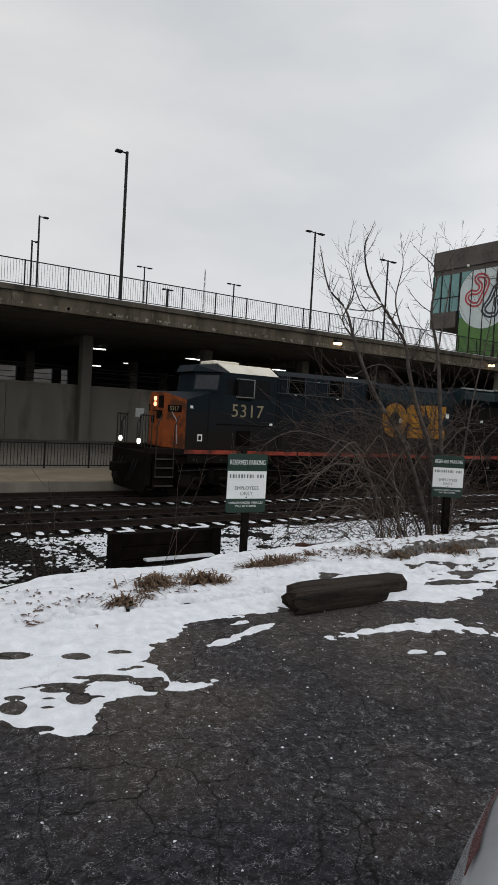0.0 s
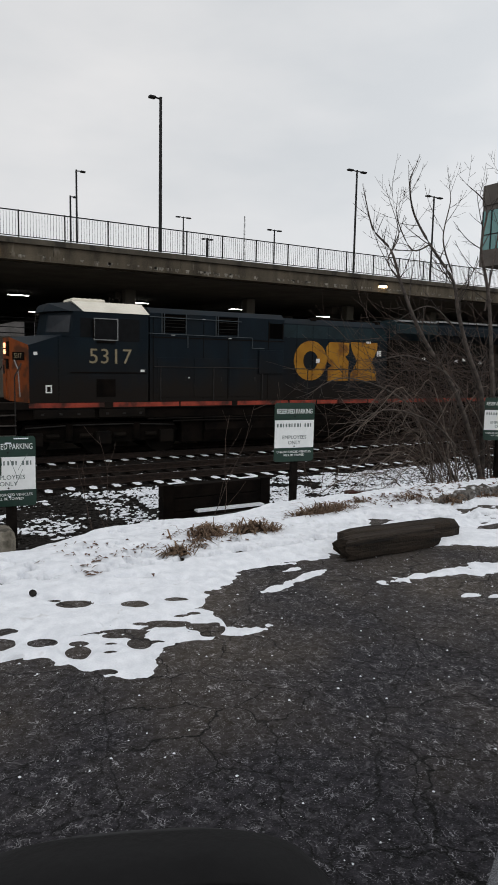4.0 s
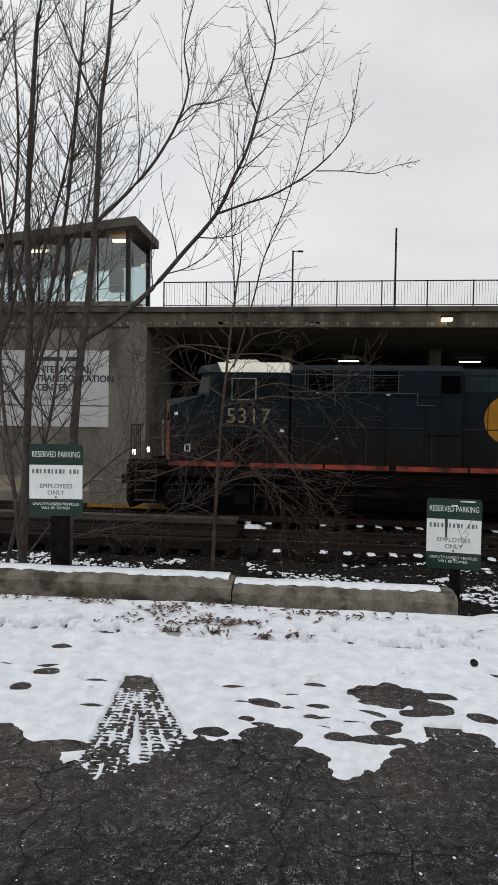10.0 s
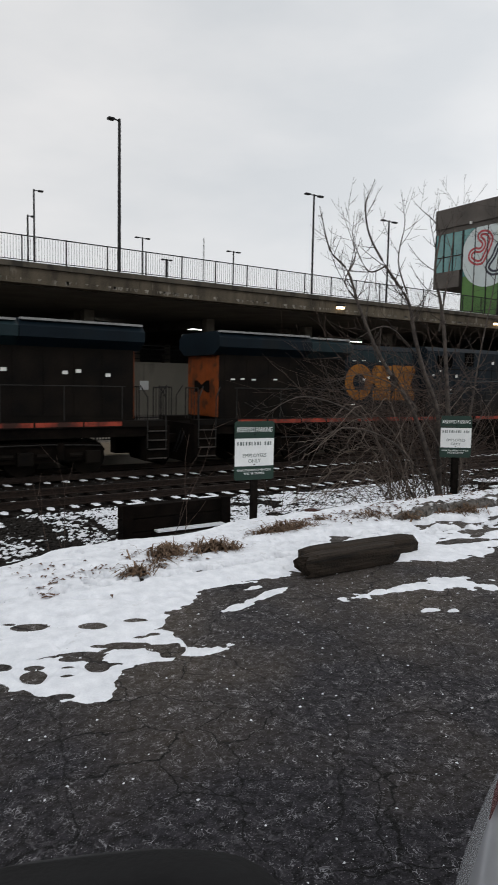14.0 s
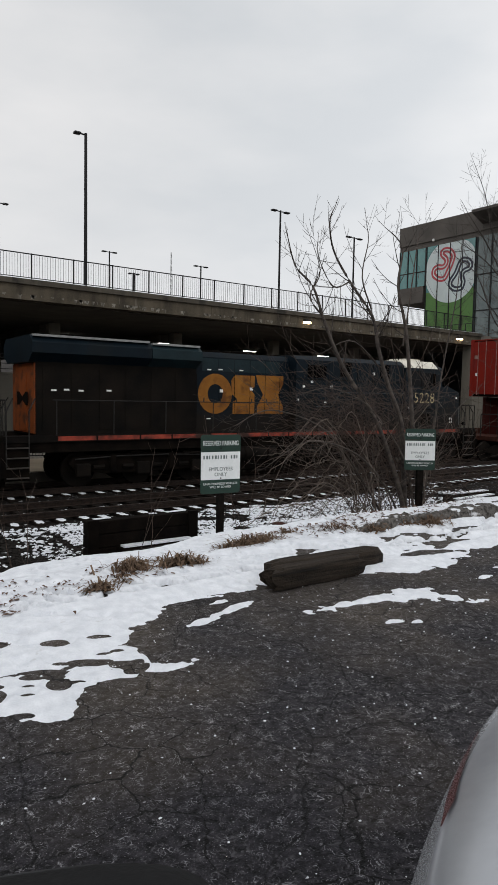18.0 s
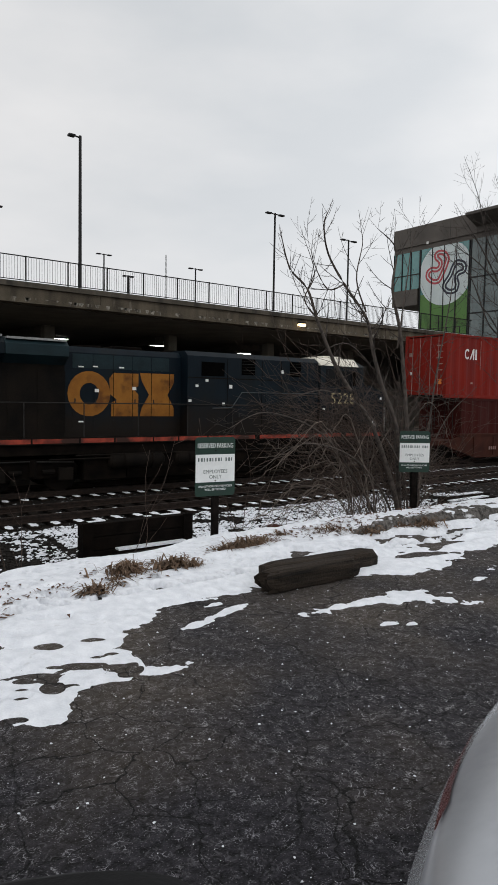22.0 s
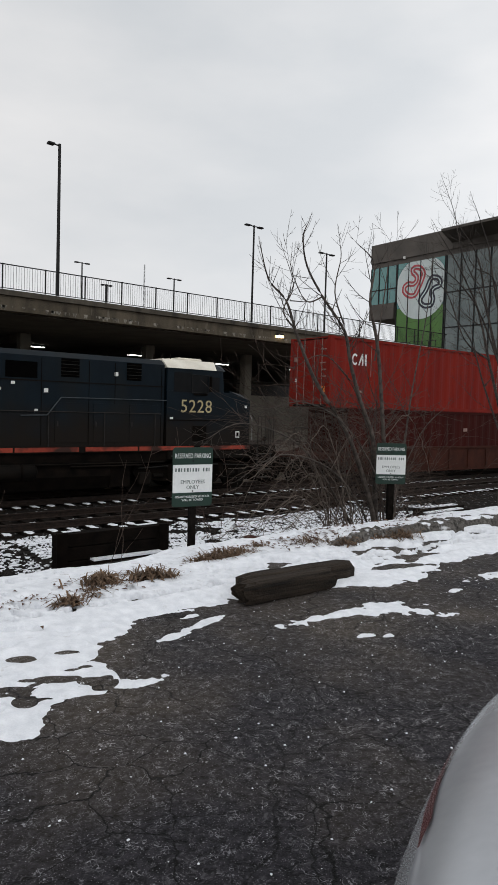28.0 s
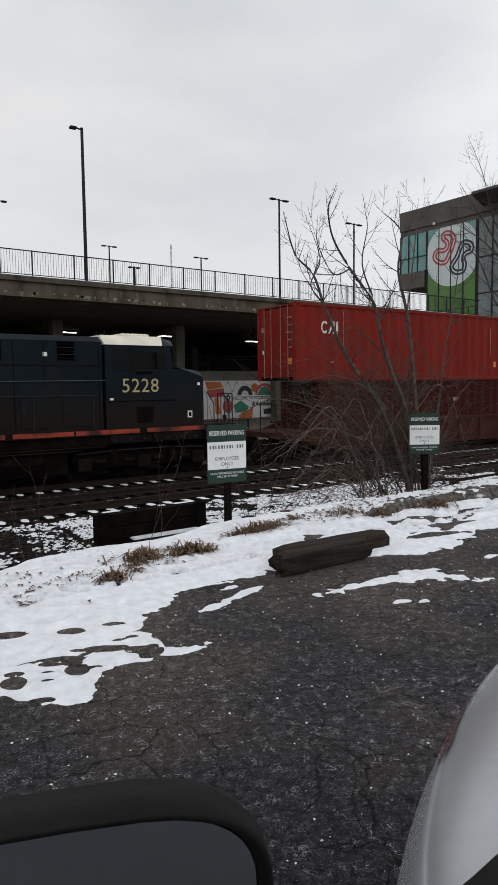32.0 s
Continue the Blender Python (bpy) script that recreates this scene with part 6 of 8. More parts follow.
# distance that the train has gone, by time
TRAIN_S = ((0, 7.5), (0.5, 6.68), (1, 5.9), (1.5, 5.16), (2, 4.31), (2.5, 3.48), (3, 2.75), (3.5, 2.02), (4, 1.33), (4.5, 0.53), (6.5, -2.29), (7, -2.97), (7.5, -3.7), (8, -4.36), (8.5, -5.05), (9, -5.75), (9.5, -6.48), (10, -7.18),
           (10.5, -7.92), (11, -8.6), (11.5, -9.25), (12, -9.91), (12.5, -10.58), (13.5, -11.9), (14, -12.6), (14.5, -13.25), (16.5, -15.72), (17, -16.36), (17.5, -16.95), (18, -17.54), (18.5, -18.11), (19, -18.67), (19.5, -19.2), (20, -19.77),
           (20.5, -20.31), (21, -20.82), (21.5, -21.33), (22, -21.83), (22.5, -22.34), (23, -22.83), (23.5, -23.32), (24, -23.8), (24.5, -24.3), (25, -24.8), (25.5, -25.25), (26, -25.7), (26.5, -26.14), (28.5, -27.88), (29, -28.32),
           (29.5, -28.72), (30, -29.12), (30.5, -29.48), (31, -29.9), (31.5, -30.27), (32, -30.65))


def motions():
    for ob, mid in ((loco_front, 7.5 + 11.5), (loco_rear, 7.5 + 33.8), (car, CAR_X + 8), (box_low, CAR_X + 8), (box_top, CAR_X + 8)):
        m0 = pose(-mid, -TRAIN_Y, 0) @ ob.matrix_basis
        rows = []
        for t, s in TRAIN_S:
            c = mid + s - 7.5
            rows.append((t, pose(c, TRAIN_Y + bend(c), 0, 0, 0, bend_turn(c)) @ m0))
        walk(ob, rows)
    # wheels roll with the distance gone
    ts, ss = zip(*TRAIN_S)
    for wheel, r, turn in WHEELS:
        m0 = wheel.matrix_basis.copy()
        walk(wheel, [(0.4 * k, m0 @ Matrix.Rotation(turn * (np.interp(0.4 * k, ts, ss) - 7.5) / r, 4, "Y")) for k in range(81)])


# ================= station tower on the deck's end =================
tower = thing("stair_tower", "concrete stair tower with a glazed shelter on top", "tower", kind="structure")
boxpart("landing", (-22, -8.1, 28.46, 31.9, 5.84, 6.296), M["concrete"], tower)
boxpart("landing_edge", (-22, -8.1, 27.95, 28.45, 6.094, 6.3), M["tower_concrete"], tower)
boxpart("front_wall", (-22, -8.35, 28.02, 28.4, -1.3, 5.35), M["tower_concrete"], tower)
boxpart("pier", (-8.34, -7.6, 27.9, 28.6, -1.3, 5.38), M["tower_concrete"], tower)
boxpart("side_wall", (-8.3, -7.7, 28.62, 33.0, -1.3, 5.1), M["tower_concrete"], tower)
sgn = thing("station_sign", "white station sign with dark lettering on the tower wall", "sign", pose(0, 28.015, 0))
boxpart("panel", (-15.6, -9.27, -0.035, 0.0, 1.84, 4.2), M["panel_grey"], sgn)
boxpart("panel", (-15.6, -9.27, -0.035, 0.0, 0.9, 1.79), M["panel_grey"], sgn)
for k, (x0, x1) in enumerate(((-12.55, -11.35), (-11.2, -10.35))):
    boxpart("name_bar", (x0, x1, -0.04, -0.036, 3.74, 3.92), M["logo_navy"], sgn)
for k, (body, z) in enumerate((("INTERMODAL", 3.36), ("TRANSPORTATION", 2.97), ("CENTER", 2.58))):
    put("lettering", text_mesh("lettering", body, 0.40, M["logo_navy"], 0.002, "LEFT", 1.0, 0.012), sgn, pose(-12.55, -0.038, z, 90, 0, 0))
put("lettering", text_mesh("lettering", "Pittsfield, Massachusetts", 0.24, M["text_green"], 0.002, "LEFT"), sgn, pose(-12.55, -0.038, 2.12, 90, 0, 0))
bm = bmesh.new()
for k in range(20):
    a0, a1 = 6.2832 * k / 20, 6.2832 * (k + 1) / 20
    for r in (0.75, 0.42):
        prism(bm, [(-13.9 + q * math.cos(a), 3.1 + q * math.sin(a)) for q, a in ((r, a0), (r, a1), (r - 0.06, a1), (r - 0.06, a0))], -0.04, -0.036, "y")
part("wheel_emblem", bm, M["text_green"], sgn)
shelter = thing("glass_shelter", "glazed shelter with a sloping roof and lit ceiling", "shelter", pose(0, 28.1, 6.3))
bm = bmesh.new()
prism(bm, ((-22, 1.62), (-8.1, 3.18), (-8.1, 3.55), (-22, 1.98)), -0.3, 3.7, "y")
part("roof", bm, M["brick_grey"], shelter)
for x in (-8.5, -11.2, -13.8, -16.4):
    for y in (0.05, 3.3):
        h = 3.1 + (x + 8.1) * 0.112
        boxpart("post", (x - 0.09, x + 0.09, y - 0.09, y + 0.09, 0, h), M["black_metal"], shelter)
for y in (0.05, 3.3):
    for x0, x1 in ((-11.1, -8.6), (-13.7, -11.3), (-16.3, -13.9)):
        boxpart("pane", (x0, x1, y - 0.012, y + 0.012, 0.12, 2.2 + 0.1 * (x1 + 14)), M["glass"], shelter)
        boxpart("mullion", ((x0 + x1) / 2 - 0.03, (x0 + x1) / 2 + 0.03, y - 0.03, y + 0.03, 0, 2.2 + 0.1 * (x1 + 14)), M["handrail"], shelter)
boxpart("pane", (-8.512, -8.488, 0.15, 3.2, 0.12, 2.7), M["glass"], shelter)
for x in (-9.15, -12.9):
    bm = bmesh.new()
    rod(bm, (x - 0.35, 0.9, 2.86 + (x + 9) * 0.11), (x + 0.35, 1.2, 2.93 + (x + 9) * 0.11), 0.07, 8)
    part("ceiling_tube", bm, M["warm_lamp"], shelter, "glowing tube")
bm = bmesh.new()
prism(bm, ((-22, 0.85), (-8.45, 2.35), (-8.45, 3.13), (-22, 1.60)), 3.36, 3.44, "y")
part("header", bm, M["brick_grey"], shelter, "brown header beam over the rear glazing")
boxpart("cabinet", (-9.5, -8.9, 0.5, 0.8, 0.55, 1.5), M["handrail"], shelter)
boxpart("bench", (-15.5, -12.2, 2.4, 2.8, 0.4, 0.46), M["handrail"], shelter)

# yellow-edged step block at the platform's end
step_block = thing("platform_step", "small concrete block with yellow edge beside the platform", "step", pose(-6.2, 21.2, -1.55))
boxpart("block", (-1.3, 1.3, -0.5, 0.5, 0, 0.85), M["concrete"], step_block, bevel=0.02)
boxpart("edge", (-1.32, 1.32, -0.56, -0.505, 0.02, 0.12), M["loco_yellow"], step_block)

# ================= office building behind the deck =================
bld = thing("office_building", "grey-brown office building with teal glass and a printed emblem", "building", pose(46, 0, 0), kind="")
boxpart("upper_wall", (0, 24, 18, 40, 14.64, 16.25), M["brick_grey"], bld)
boxpart("lintel", (0.12, 24, 18, 40, 14.22, 14.636), M["brick_grey"], bld, "recessed lintel band")
for k in range(5):
    boxpart("panel_joint", (-0.004, 0.0, 38.2 - 4.1 * k - 0.012, 38.2 - 4.1 * k + 0.012, 14.66, 16.2), M["black_metal"], bld)
# bodies in the shade colour stand in for unlit rooms behind the glass
boxpart("upper_body", (0.4, 24, 18, 39.6, 9.7, 14.2), M["void_shade"], bld)
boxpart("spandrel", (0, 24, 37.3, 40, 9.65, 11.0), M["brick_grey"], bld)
boxpart("lower_body", (0.4, 24, 18, 37.2, -1.5, 9.64), M["void_shade"], bld)
boxpart("back_wall", (0.1, 24, 39.7, 40, 11.0, 14.2), M["brick_grey"], bld)
bm = bmesh.new()
hull(bm, [(-2.4, 18, 15.42), (-2.4, 18, 15.62), (-2.4, 31.05, 15.42), (-2.4, 31.05, 15.62), (0.0, 18, 15.1), (0.0, 18, 15.85), (0.0, 31.7, 15.1), (0.0, 31.7, 15.85)])
part("roof_canopy", bm, M["brick_grey"], bld, "projecting roof canopy")
wd = boxpart("window", (0.05, 0.12, 37.06, 39.95, 11.02, 14.18), M["teal_glass"], bld, "teal glazing")
for y in (37.1, 38.05, 39.0, 39.9):
    boxpart("mullion", (0.0, 0.14, y - 0.05, y + 0.05, 11.02, 14.18), M["black_metal"], wd)
boxpart("mullion", (0.0, 0.14, 37, 39.95, 12.2, 12.28), M["black_metal"], wd)
film = boxpart("glazing", (0.05, 0.1, 32.25, 37.0, 6.1, 10.4), M["mural_green"], bld, "green printed window film")
boxpart("upper_glazing", (0.05, 0.1, 32.25, 37.0, 10.404, 14.2), M["teal_glass"], bld, "teal glazing")
for k in range(5):
    boxpart("mullion", (0.0, 0.13, 32.25 + 1.19 * k - 0.04, 32.25 + 1.19 * k + 0.04, 6.1, 14.2), M["black_metal"], film)
bm = bmesh.new()
ring = [(34.52 + 2.6 * math.cos(6.2832 * k / 40), min(14.19, 11.95 + 2.6 * math.sin(6.2832 * k / 40))) for k in range(40)]
prism(bm, [(max(32.3, min(36.98, y)), z) for y, z in ring], 0.02, 0.045)
part("film_disc", bm, M["mural_white"], bld, "pale printed disc")


def loop(pts, k):
    """A closed rounded outline through points, shrunk by k about its own middle line."""
    n = len(pts)
    out = []
    for i in range(n):
        p0, p1, p2, p3 = (Vector(pts[(i + j) % n]) for j in (-1, 0, 1, 2))
        for q in range(4):
            t = q / 4
            out.append(0.5 * ((2 * p1) + (p2 - p0) * t + (2 * p0 - 5 * p1 + 4 * p2 - p3) * t * t + (3 * p1 - p0 - 3 * p2 + p3) * t ** 3))
    m = len(out)
    res = []
    for i in range(m):
        d = (out[(i + 1) % m] - out[i - 1]).normalized()
        res.append(out[i] + Vector((-d.y, d.x)) * k)
    return res


RED_LOOP = ((35.2, 13.9), (34.55, 13.76), (34.11, 13.19), (34.2, 12.6), (34.57, 11.83), (35.01, 11.2), (35.76, 11.19), (36.41, 11.7), (36.38, 12.32), (35.87, 12.63), (35.35, 12.55), (35.2, 12.8), (35.59, 13.2), (35.61, 13.66))
NAVY_LOOP = ((33.43, 12.86), (32.72, 12.67), (32.42, 12.18), (32.6, 11.7), (33.2, 11.49), (33.06, 10.87), (33.33, 10.24), (34.14, 10.18), (34.71, 10.63), (34.69, 11.16), (34.2, 11.78), (33.87, 12.48))
for pts, mt in ((RED_LOOP, "logo_red"), (NAVY_LOOP, "logo_navy")):
    sgn_k = -1 if sum(p[0] * q[1] - q[0] * p[1] for p, q in zip(pts, pts[1:] + pts[:1])) < 0 else 1
    for k0, k1 in ((0.0, 0.17), (0.28, 0.45)):
        bm = bmesh.new()
        o, i = loop(pts, k0 * sgn_k), loop(pts, k1 * sgn_k)
        n = len(o)
        for k in range(n):
            prism(bm, (o[k], o[(k + 1) % n], i[(k + 1) % n], i[k]), 0.008, 0.018)
        bmesh.ops.remove_doubles(bm, verts=bm.verts, dist=0.0005)
        part("emblem_line", bm, M[mt], bld)
glz = boxpart("glazing", (0.05, 0.1, 18, 32.2, 6.1, 14.2), M["grey_glass"], bld, "grey reflective glazing")
for k in range(9):
    boxpart("mullion", (0.0, 0.13, 32.1 - 1.3 * k - 0.05, 32.1 - 1.3 * k + 0.05, 6.1, 14.2), M["black_metal"], glz)
for z in (8.4, 11.2):
    boxpart("mullion", (0.0, 0.13, 18, 32.2, z, z + 0.1), M["black_metal"], glz)
boxpart("sprinkler", (-0.15, 0.0, 36.2, 36.35, 14.55, 14.75), M["label_white"], bld)
terrace = thing("terrace_railing", "black railing in front of the building", "railing", pose(43.5, 30.5, 6.05))
for k in range(12):
    boxpart("post", (-0.02, 0.02, k * 0.6 - 0.02, k * 0.6 + 0.02, 0, 1.1), M["black_metal"], terrace)
boxpart("top_rail", (-0.02, 0.02, 0.02, 6.6, 1.1, 1.14), M["black_metal"], terrace)
pier = thing("end_pier", "pale concrete pier and wall at the deck's end", "wall", kind="structure")
boxpart("pier", (40.2, 41.4, 27.96, 28.9, -1.4, 5.19), M["concrete_wall"], pier)
boxpart("wall", (41.42, 64, 28.4, 28.8, -1.4, 6.0), M["concrete"], pier)
boxpart("rear_slab", (41.02, 66, 42.05, 75, 5.15, 5.8), M["soffit"], pier)
boxpart("rear_terrace", (46.02, 64, 37.25, 42, 5.3, 6.04), M["concrete"], pier)
boxpart("rear_wall", (41.42, 64, 41.6, 42, -1.4, 5.28), M["concrete"], pier)
boxpart("terrace", (41.42, 46, 28.82, 42, 5.3, 6.04), M["concrete"], pier)

# painted banner on the retaining wall
mural = thing("wall_banner", "colourful welcome banner on the grey retaining wall", "banner", pose(25.7, 35.99, 0.42))
boxpart("cloth", (-2.95, 2.95, -0.03, 0.0, -1.15, 1.38), M["banner_white"], mural)


def patch(name, pts, mt, lift=0.034):
    bm = bmesh.new()
    prism(bm, pts, -lift, -0.031, "y")
    part(name, bm, M[mt], mural)


def arc(cx, cz, r, a0, a1, n=14):
    return [(cx + r * math.cos(radians(a0 + (a1 - a0) * k / n)), cz + r * math.sin(radians(a0 + (a1 - a0) * k / n))) for k in range(n + 1)]


patch("orange_shape", [(-2.7, 1.3), (-1.5, 1.3), (-1.3, 0.95), (-2.5, 0.8)], "orange_print")
patch("pink_shape", [(-2.6, 0.75), (-1.25, 0.9), (-1.2, 0.35), (-2.3, 0.3)], "pink_print")
patch("orange_stem", [(-2.0, 0.28), (-1.7, 0.3), (-1.5, -0.8), (-1.9, -0.8)], "orange_print")
patch("red_leaf", arc(-0.95, -0.3, 0.42, 20, 340), "pink_print")
patch("black_arch", arc(0.45, 0.42, 0.62, 0, 180), "black_print")
patch("white_arch", arc(0.45, 0.42, 0.3, 0, 180), "sign_white", 0.038)
patch("pink_arch", arc(2.1, 0.4, 0.8, 0, 180), "pink_print")
patch("white_arch", arc(2.1, 0.4, 0.62, 0, 180), "sign_white", 0.037)
patch("green_dome", arc(2.1, 0.4, 0.56, 0, 180), "green_print", 0.04)
patch("orange_dot", arc(1.25, 0.9, 0.3, 0, 350), "orange_print")
patch("green_hill", [(-0.5, -0.25), (0.1, 0.05), (0.75, -0.35), (0.6, -0.7), (-0.3, -0.75)], "green_print")
patch("orange_field", [(0.1, -0.75), (1.1, -0.45), (1.0, -1.1), (-0.1, -1.1)], "orange_print", 0.036)
for k in range(6):
    patch("tree_shape", [(1.0 + 0.3 * k, -0.3), (1.15 + 0.3 * k, 0.0), (1.3 + 0.3 * k, -0.3)], "black_print")
patch("black_bar", [(2.0, -0.55), (2.9, -0.5), (2.9, -0.9), (2.0, -0.9)], "black_print")
bm = bmesh.new()
for k in range(24):
    u0, u1 = k / 24, (k + 1) / 24
    z = [1.0 + 0.3 * math.sin(9 * u) for u in (u0, u1)]
    x = [-1.1 + 1.0 * u for u in (u0, u1)]
    prism(bm, ((x[0], z[0]), (x[1], z[1]), (x[1], z[1] - 0.07), (x[0], z[0] - 0.07)), -0.034, -0.031, "y")
part("squiggle", bm, M["text_green"], mural)
put("lettering", text_mesh("lettering", "WELCOME TO PITTSFIELD", 0.27, M["black_print"]), mural, pose(0.95, -0.034, 0.2, 90, 0, 0))
for k in range(9):
    a = 0.7 * k
    patch("ring_piece", arc(-0.95, 0.25, 0.2, 40 * k, 40 * k + 38, 3) + arc(-0.95, 0.25, 0.1, 40 * k + 38, 40 * k, 3), "black_print", 0.039)


# ================= the edge of the car park =================
def parking_sign(x, y, z, turn, post_w, base, worn=False):
    """A green and white metal sign on a dark wooden post."""
    label = "green and white reserved parking sign on a dark wooden post" + (", scratched" if worn else "")
    s = thing("parking_sign", label, "sign", pose(x, y, z, 0, 0, turn), group="parking signs")
    w, h, r = 0.2285, 0.305, 0.03
    bm = bmesh.new()
    out = []
    for cx, cz, a in ((w - r, h - r, 0), (-w + r, h - r, 90), (-w + r, -h + r, 180), (w - r, -h + r, 270)):
        out += [(cx + r * math.cos(radians(a + 22.5 * k)), cz + r * math.sin(radians(a + 22.5 * k))) for k in range(5)]
    prism(bm, out, -0.004, 0.0, "y")
    pan = part("panel", bm, M["sign_green"], s)
    boxpart("white_field", (-w + 0.004, w - 0.004, -0.0062, -0.0042, -0.16, 0.127), M["sign_white"], pan)
    put("lettering", text_mesh("lettering", "RESERVED PARKING", 0.052, M["sign_white"], 0.001), pan, pose(0, -0.0055, 0.215, 90, 0, 0) @ Matrix.Diagonal((0.88, 1.36, 1, 1)))
    for k in range(12):
        a = -0.2 + 0.0325 * k + (0.022 if k > 8 else 0)
        boxpart("name_bar", (a, a + (0.016, 0.021, 0.012)[k % 3], -0.0078, -0.0066, 0.055, 0.092), M["text_green"], pan)
    put("lettering", text_mesh("lettering", "EMPLOYEES", 0.054, M["text_green"], 0.001), pan, pose(0, -0.0075, -0.052, 90, 0, 0))
    put("lettering", text_mesh("lettering", "ONLY", 0.054, M["text_green"], 0.001), pan, pose(0, -0.0075, -0.108, 90, 0, 0))
    put("lettering", text_mesh("lettering", "UNAUTHORIZED VEHICLES", 0.032, M["sign_white"], 0.001), pan, pose(0, -0.0055, -0.204, 90, 0, 0))
    put("lettering", text_mesh("lettering", "WILL BE TOWED", 0.032, M["sign_white"], 0.001), pan, pose(0, -0.0055, -0.238, 90, 0, 0))
    for zz in (0.165, -0.145):
        bm = bmesh.new()
        rod(bm, (0, -0.004, zz), (0, -0.010, zz), 0.008, 8)
        part("bolt", bm, M["handrail"], pan)
    if worn:
        bm = bmesh.new()
        prism(bm, ((-0.075, 0.13), (-0.05, 0.125), (-0.055, -0.03), (-0.068, -0.03)), -0.0085, -0.0066, "y")
        part("drip", bm, M["sign_green"], pan, "dark drip of paint")
        for a, b, c, d in ((-0.02, 0.24, 0.05, 0.012), (0.05, 0.28, 0.12, 0.01), (0.0, -0.225, 0.02, 0.014)):
            boxpart("snow_bit", (a, a + c, -0.012, -0.0045, b, b + d), M["snow"], pan)
        for a, b, t in ((0.16, 0.15, 0.08), (0.12, 0.02, 0.06), (0.02, 0.1, -0.05)):
            bm = bmesh.new()
            rod(bm, (a, -0.0065, b), (a - t, -0.0065, b - 0.14), 0.0022, 5)
            part("scratch", bm, M["text_green"], pan)
    post = bmesh.new()
    box(post, -post_w / 2 + 0.02, post_w / 2 + 0.02, 0.002, 0.002 + post_w, base - z, 0.06, bevel=0.006)
    part("post", post, M["post"], s)
    return s


parking_sign(-2.27, 5.46, 0.83, 6, 0.13, -0.5)
parking_sign(1.10, 5.92, 0.41, -10, 0.09, -0.6, True)
parking_sign(3.90, 5.68, 0.67, -8, 0.066, -0.4)
parking_sign(7.93, 6.36, 0.64, -33, 0.09, -0.7)

# low concrete wall with snow on top
low_wall = thing("low_wall", "low mossy concrete wall with snow on its top", "wall", kind="structure")
for k, (x0, x1, tilt) in enumerate(((-9.5, -5.2, 0.0), (-5.19, -0.72, 0.006), (-0.71, 1.0, -0.012))):
    xs = np.linspace(x0, x1, int((x1 - x0) / 0.035))
    ch = 0.045
    sec = ((5.15, -0.45), (5.14, 0.04), (5.14 + ch, 0.09), (5.4, 0.095), (5.42, -0.45))
    bm = bmesh.new()
    rows = []
    for n_, x in enumerate(xs):
        wob = 0.012 * noise.noise((x * 3, k, 0)) + 0.008 * noise.noise((x * 14, k, 5)) + (0.012 if n_ in (0, len(xs) - 1) else 0)
        rows.append([bm.verts.new((x, y + (wob if j < 3 else 0) + 0.01 * noise.noise((x * 7, j, k)), z + tilt * 2 + ((0.014 * noise.noise((x * 5, j + 5, k)) + 0.016 * noise.noise((x * 17, j + 8, k)) - 0.05 * max(0.0, noise.noise((x * 2.3, 3, k)) - 0.45)) if j in (1, 2) else 0) - (wob if j in (2, 3) else 0))) for j, (y, z) in enumerate(sec)])
    for a, b in zip(rows, rows[1:]):
        for j in range(5):
            bm.faces.new((a[j], b[j], b[(j + 1) % 5], a[(j + 1) % 5]))
    bm.faces.new(rows[0])
    bm.faces.new(rows[-1][::-1])
    blk = part("wall_block", bm, M["kerb_concrete"], low_wall)
    bm = bmesh.new()
    top = []
    for n_, x in enumerate(xs[0:-1] if k < 2 else xs[0:-3]):
        e = 0.035 * noise.noise((x * 3, 9, k)) + 0.02 * noise.noise((x * 11, 4, k))
        top.append([bm.verts.new((x, 5.255 + e, 0.085 + tilt * 2)), bm.verts.new((x, 5.275 + e, 0.106 + tilt * 2 + e * 0.2)), bm.verts.new((x, 5.38, 0.114 + tilt * 2 + e * 0.2)), bm.verts.new((x, 5.41, 0.08 + tilt * 2))])
    for a, b in zip(top, top[1:]):
        for j in range(3):
            bm.faces.new((a[j], b[j], b[j + 1], a[j + 1]))
    part("snow_cap", bm, M["snow"], blk, smooth=True)

# two broken timbers lying at the edge of the asphalt
M["timber"] = mat("dark_weathered_timber", (0.011, 0.0085, 0.0065), (0.040, 0.030, 0.022), rough=0.9, spec=0.2, scale=34, fine=90, bump=1.0, stain=(0.006, 0.005, 0.004), stain_scale=16, stain_at=0.56, grain=0.07)


def beam_end(x0, x1, y, r, label):
    bm = bmesh.new()
    n, rows = 20, []
    rr = random.Random(int(x0 * 100))
    for k in range(15):
        x = x0 + (x1 - x0) * k / 14
        cut = 0.84 if k in (0, 14) else 1.0
        row = []
        for j in range(n):
            a = 6.2832 * (j + 0.5) / n
            q = r * cut / max(abs(math.cos(a)), abs(math.sin(a)), 0.82) * (1 + 0.05 * noise.noise((x * 5, j, r)))
            row.append(bm.verts.new((x + (rr.uniform(-0.07, 0.04) if k == 0 else rr.uniform(-0.05, 0.05) if k == 14 else 0), y + q * math.cos(a), max(0.0, r * 0.92 + q * math.sin(a)))))
        rows.append(row)
    for a, b in zip(rows, rows[1:]):
        for j in range(n):
            bm.faces.new((a[j], b[j], b[(j + 1) % n], a[(j + 1) % n]))
    bm.faces.new(rows[0])
    bm.faces.new(rows[-1][::-1])
    return solid("timber_beam", bm, M["timber"], label, "timber")


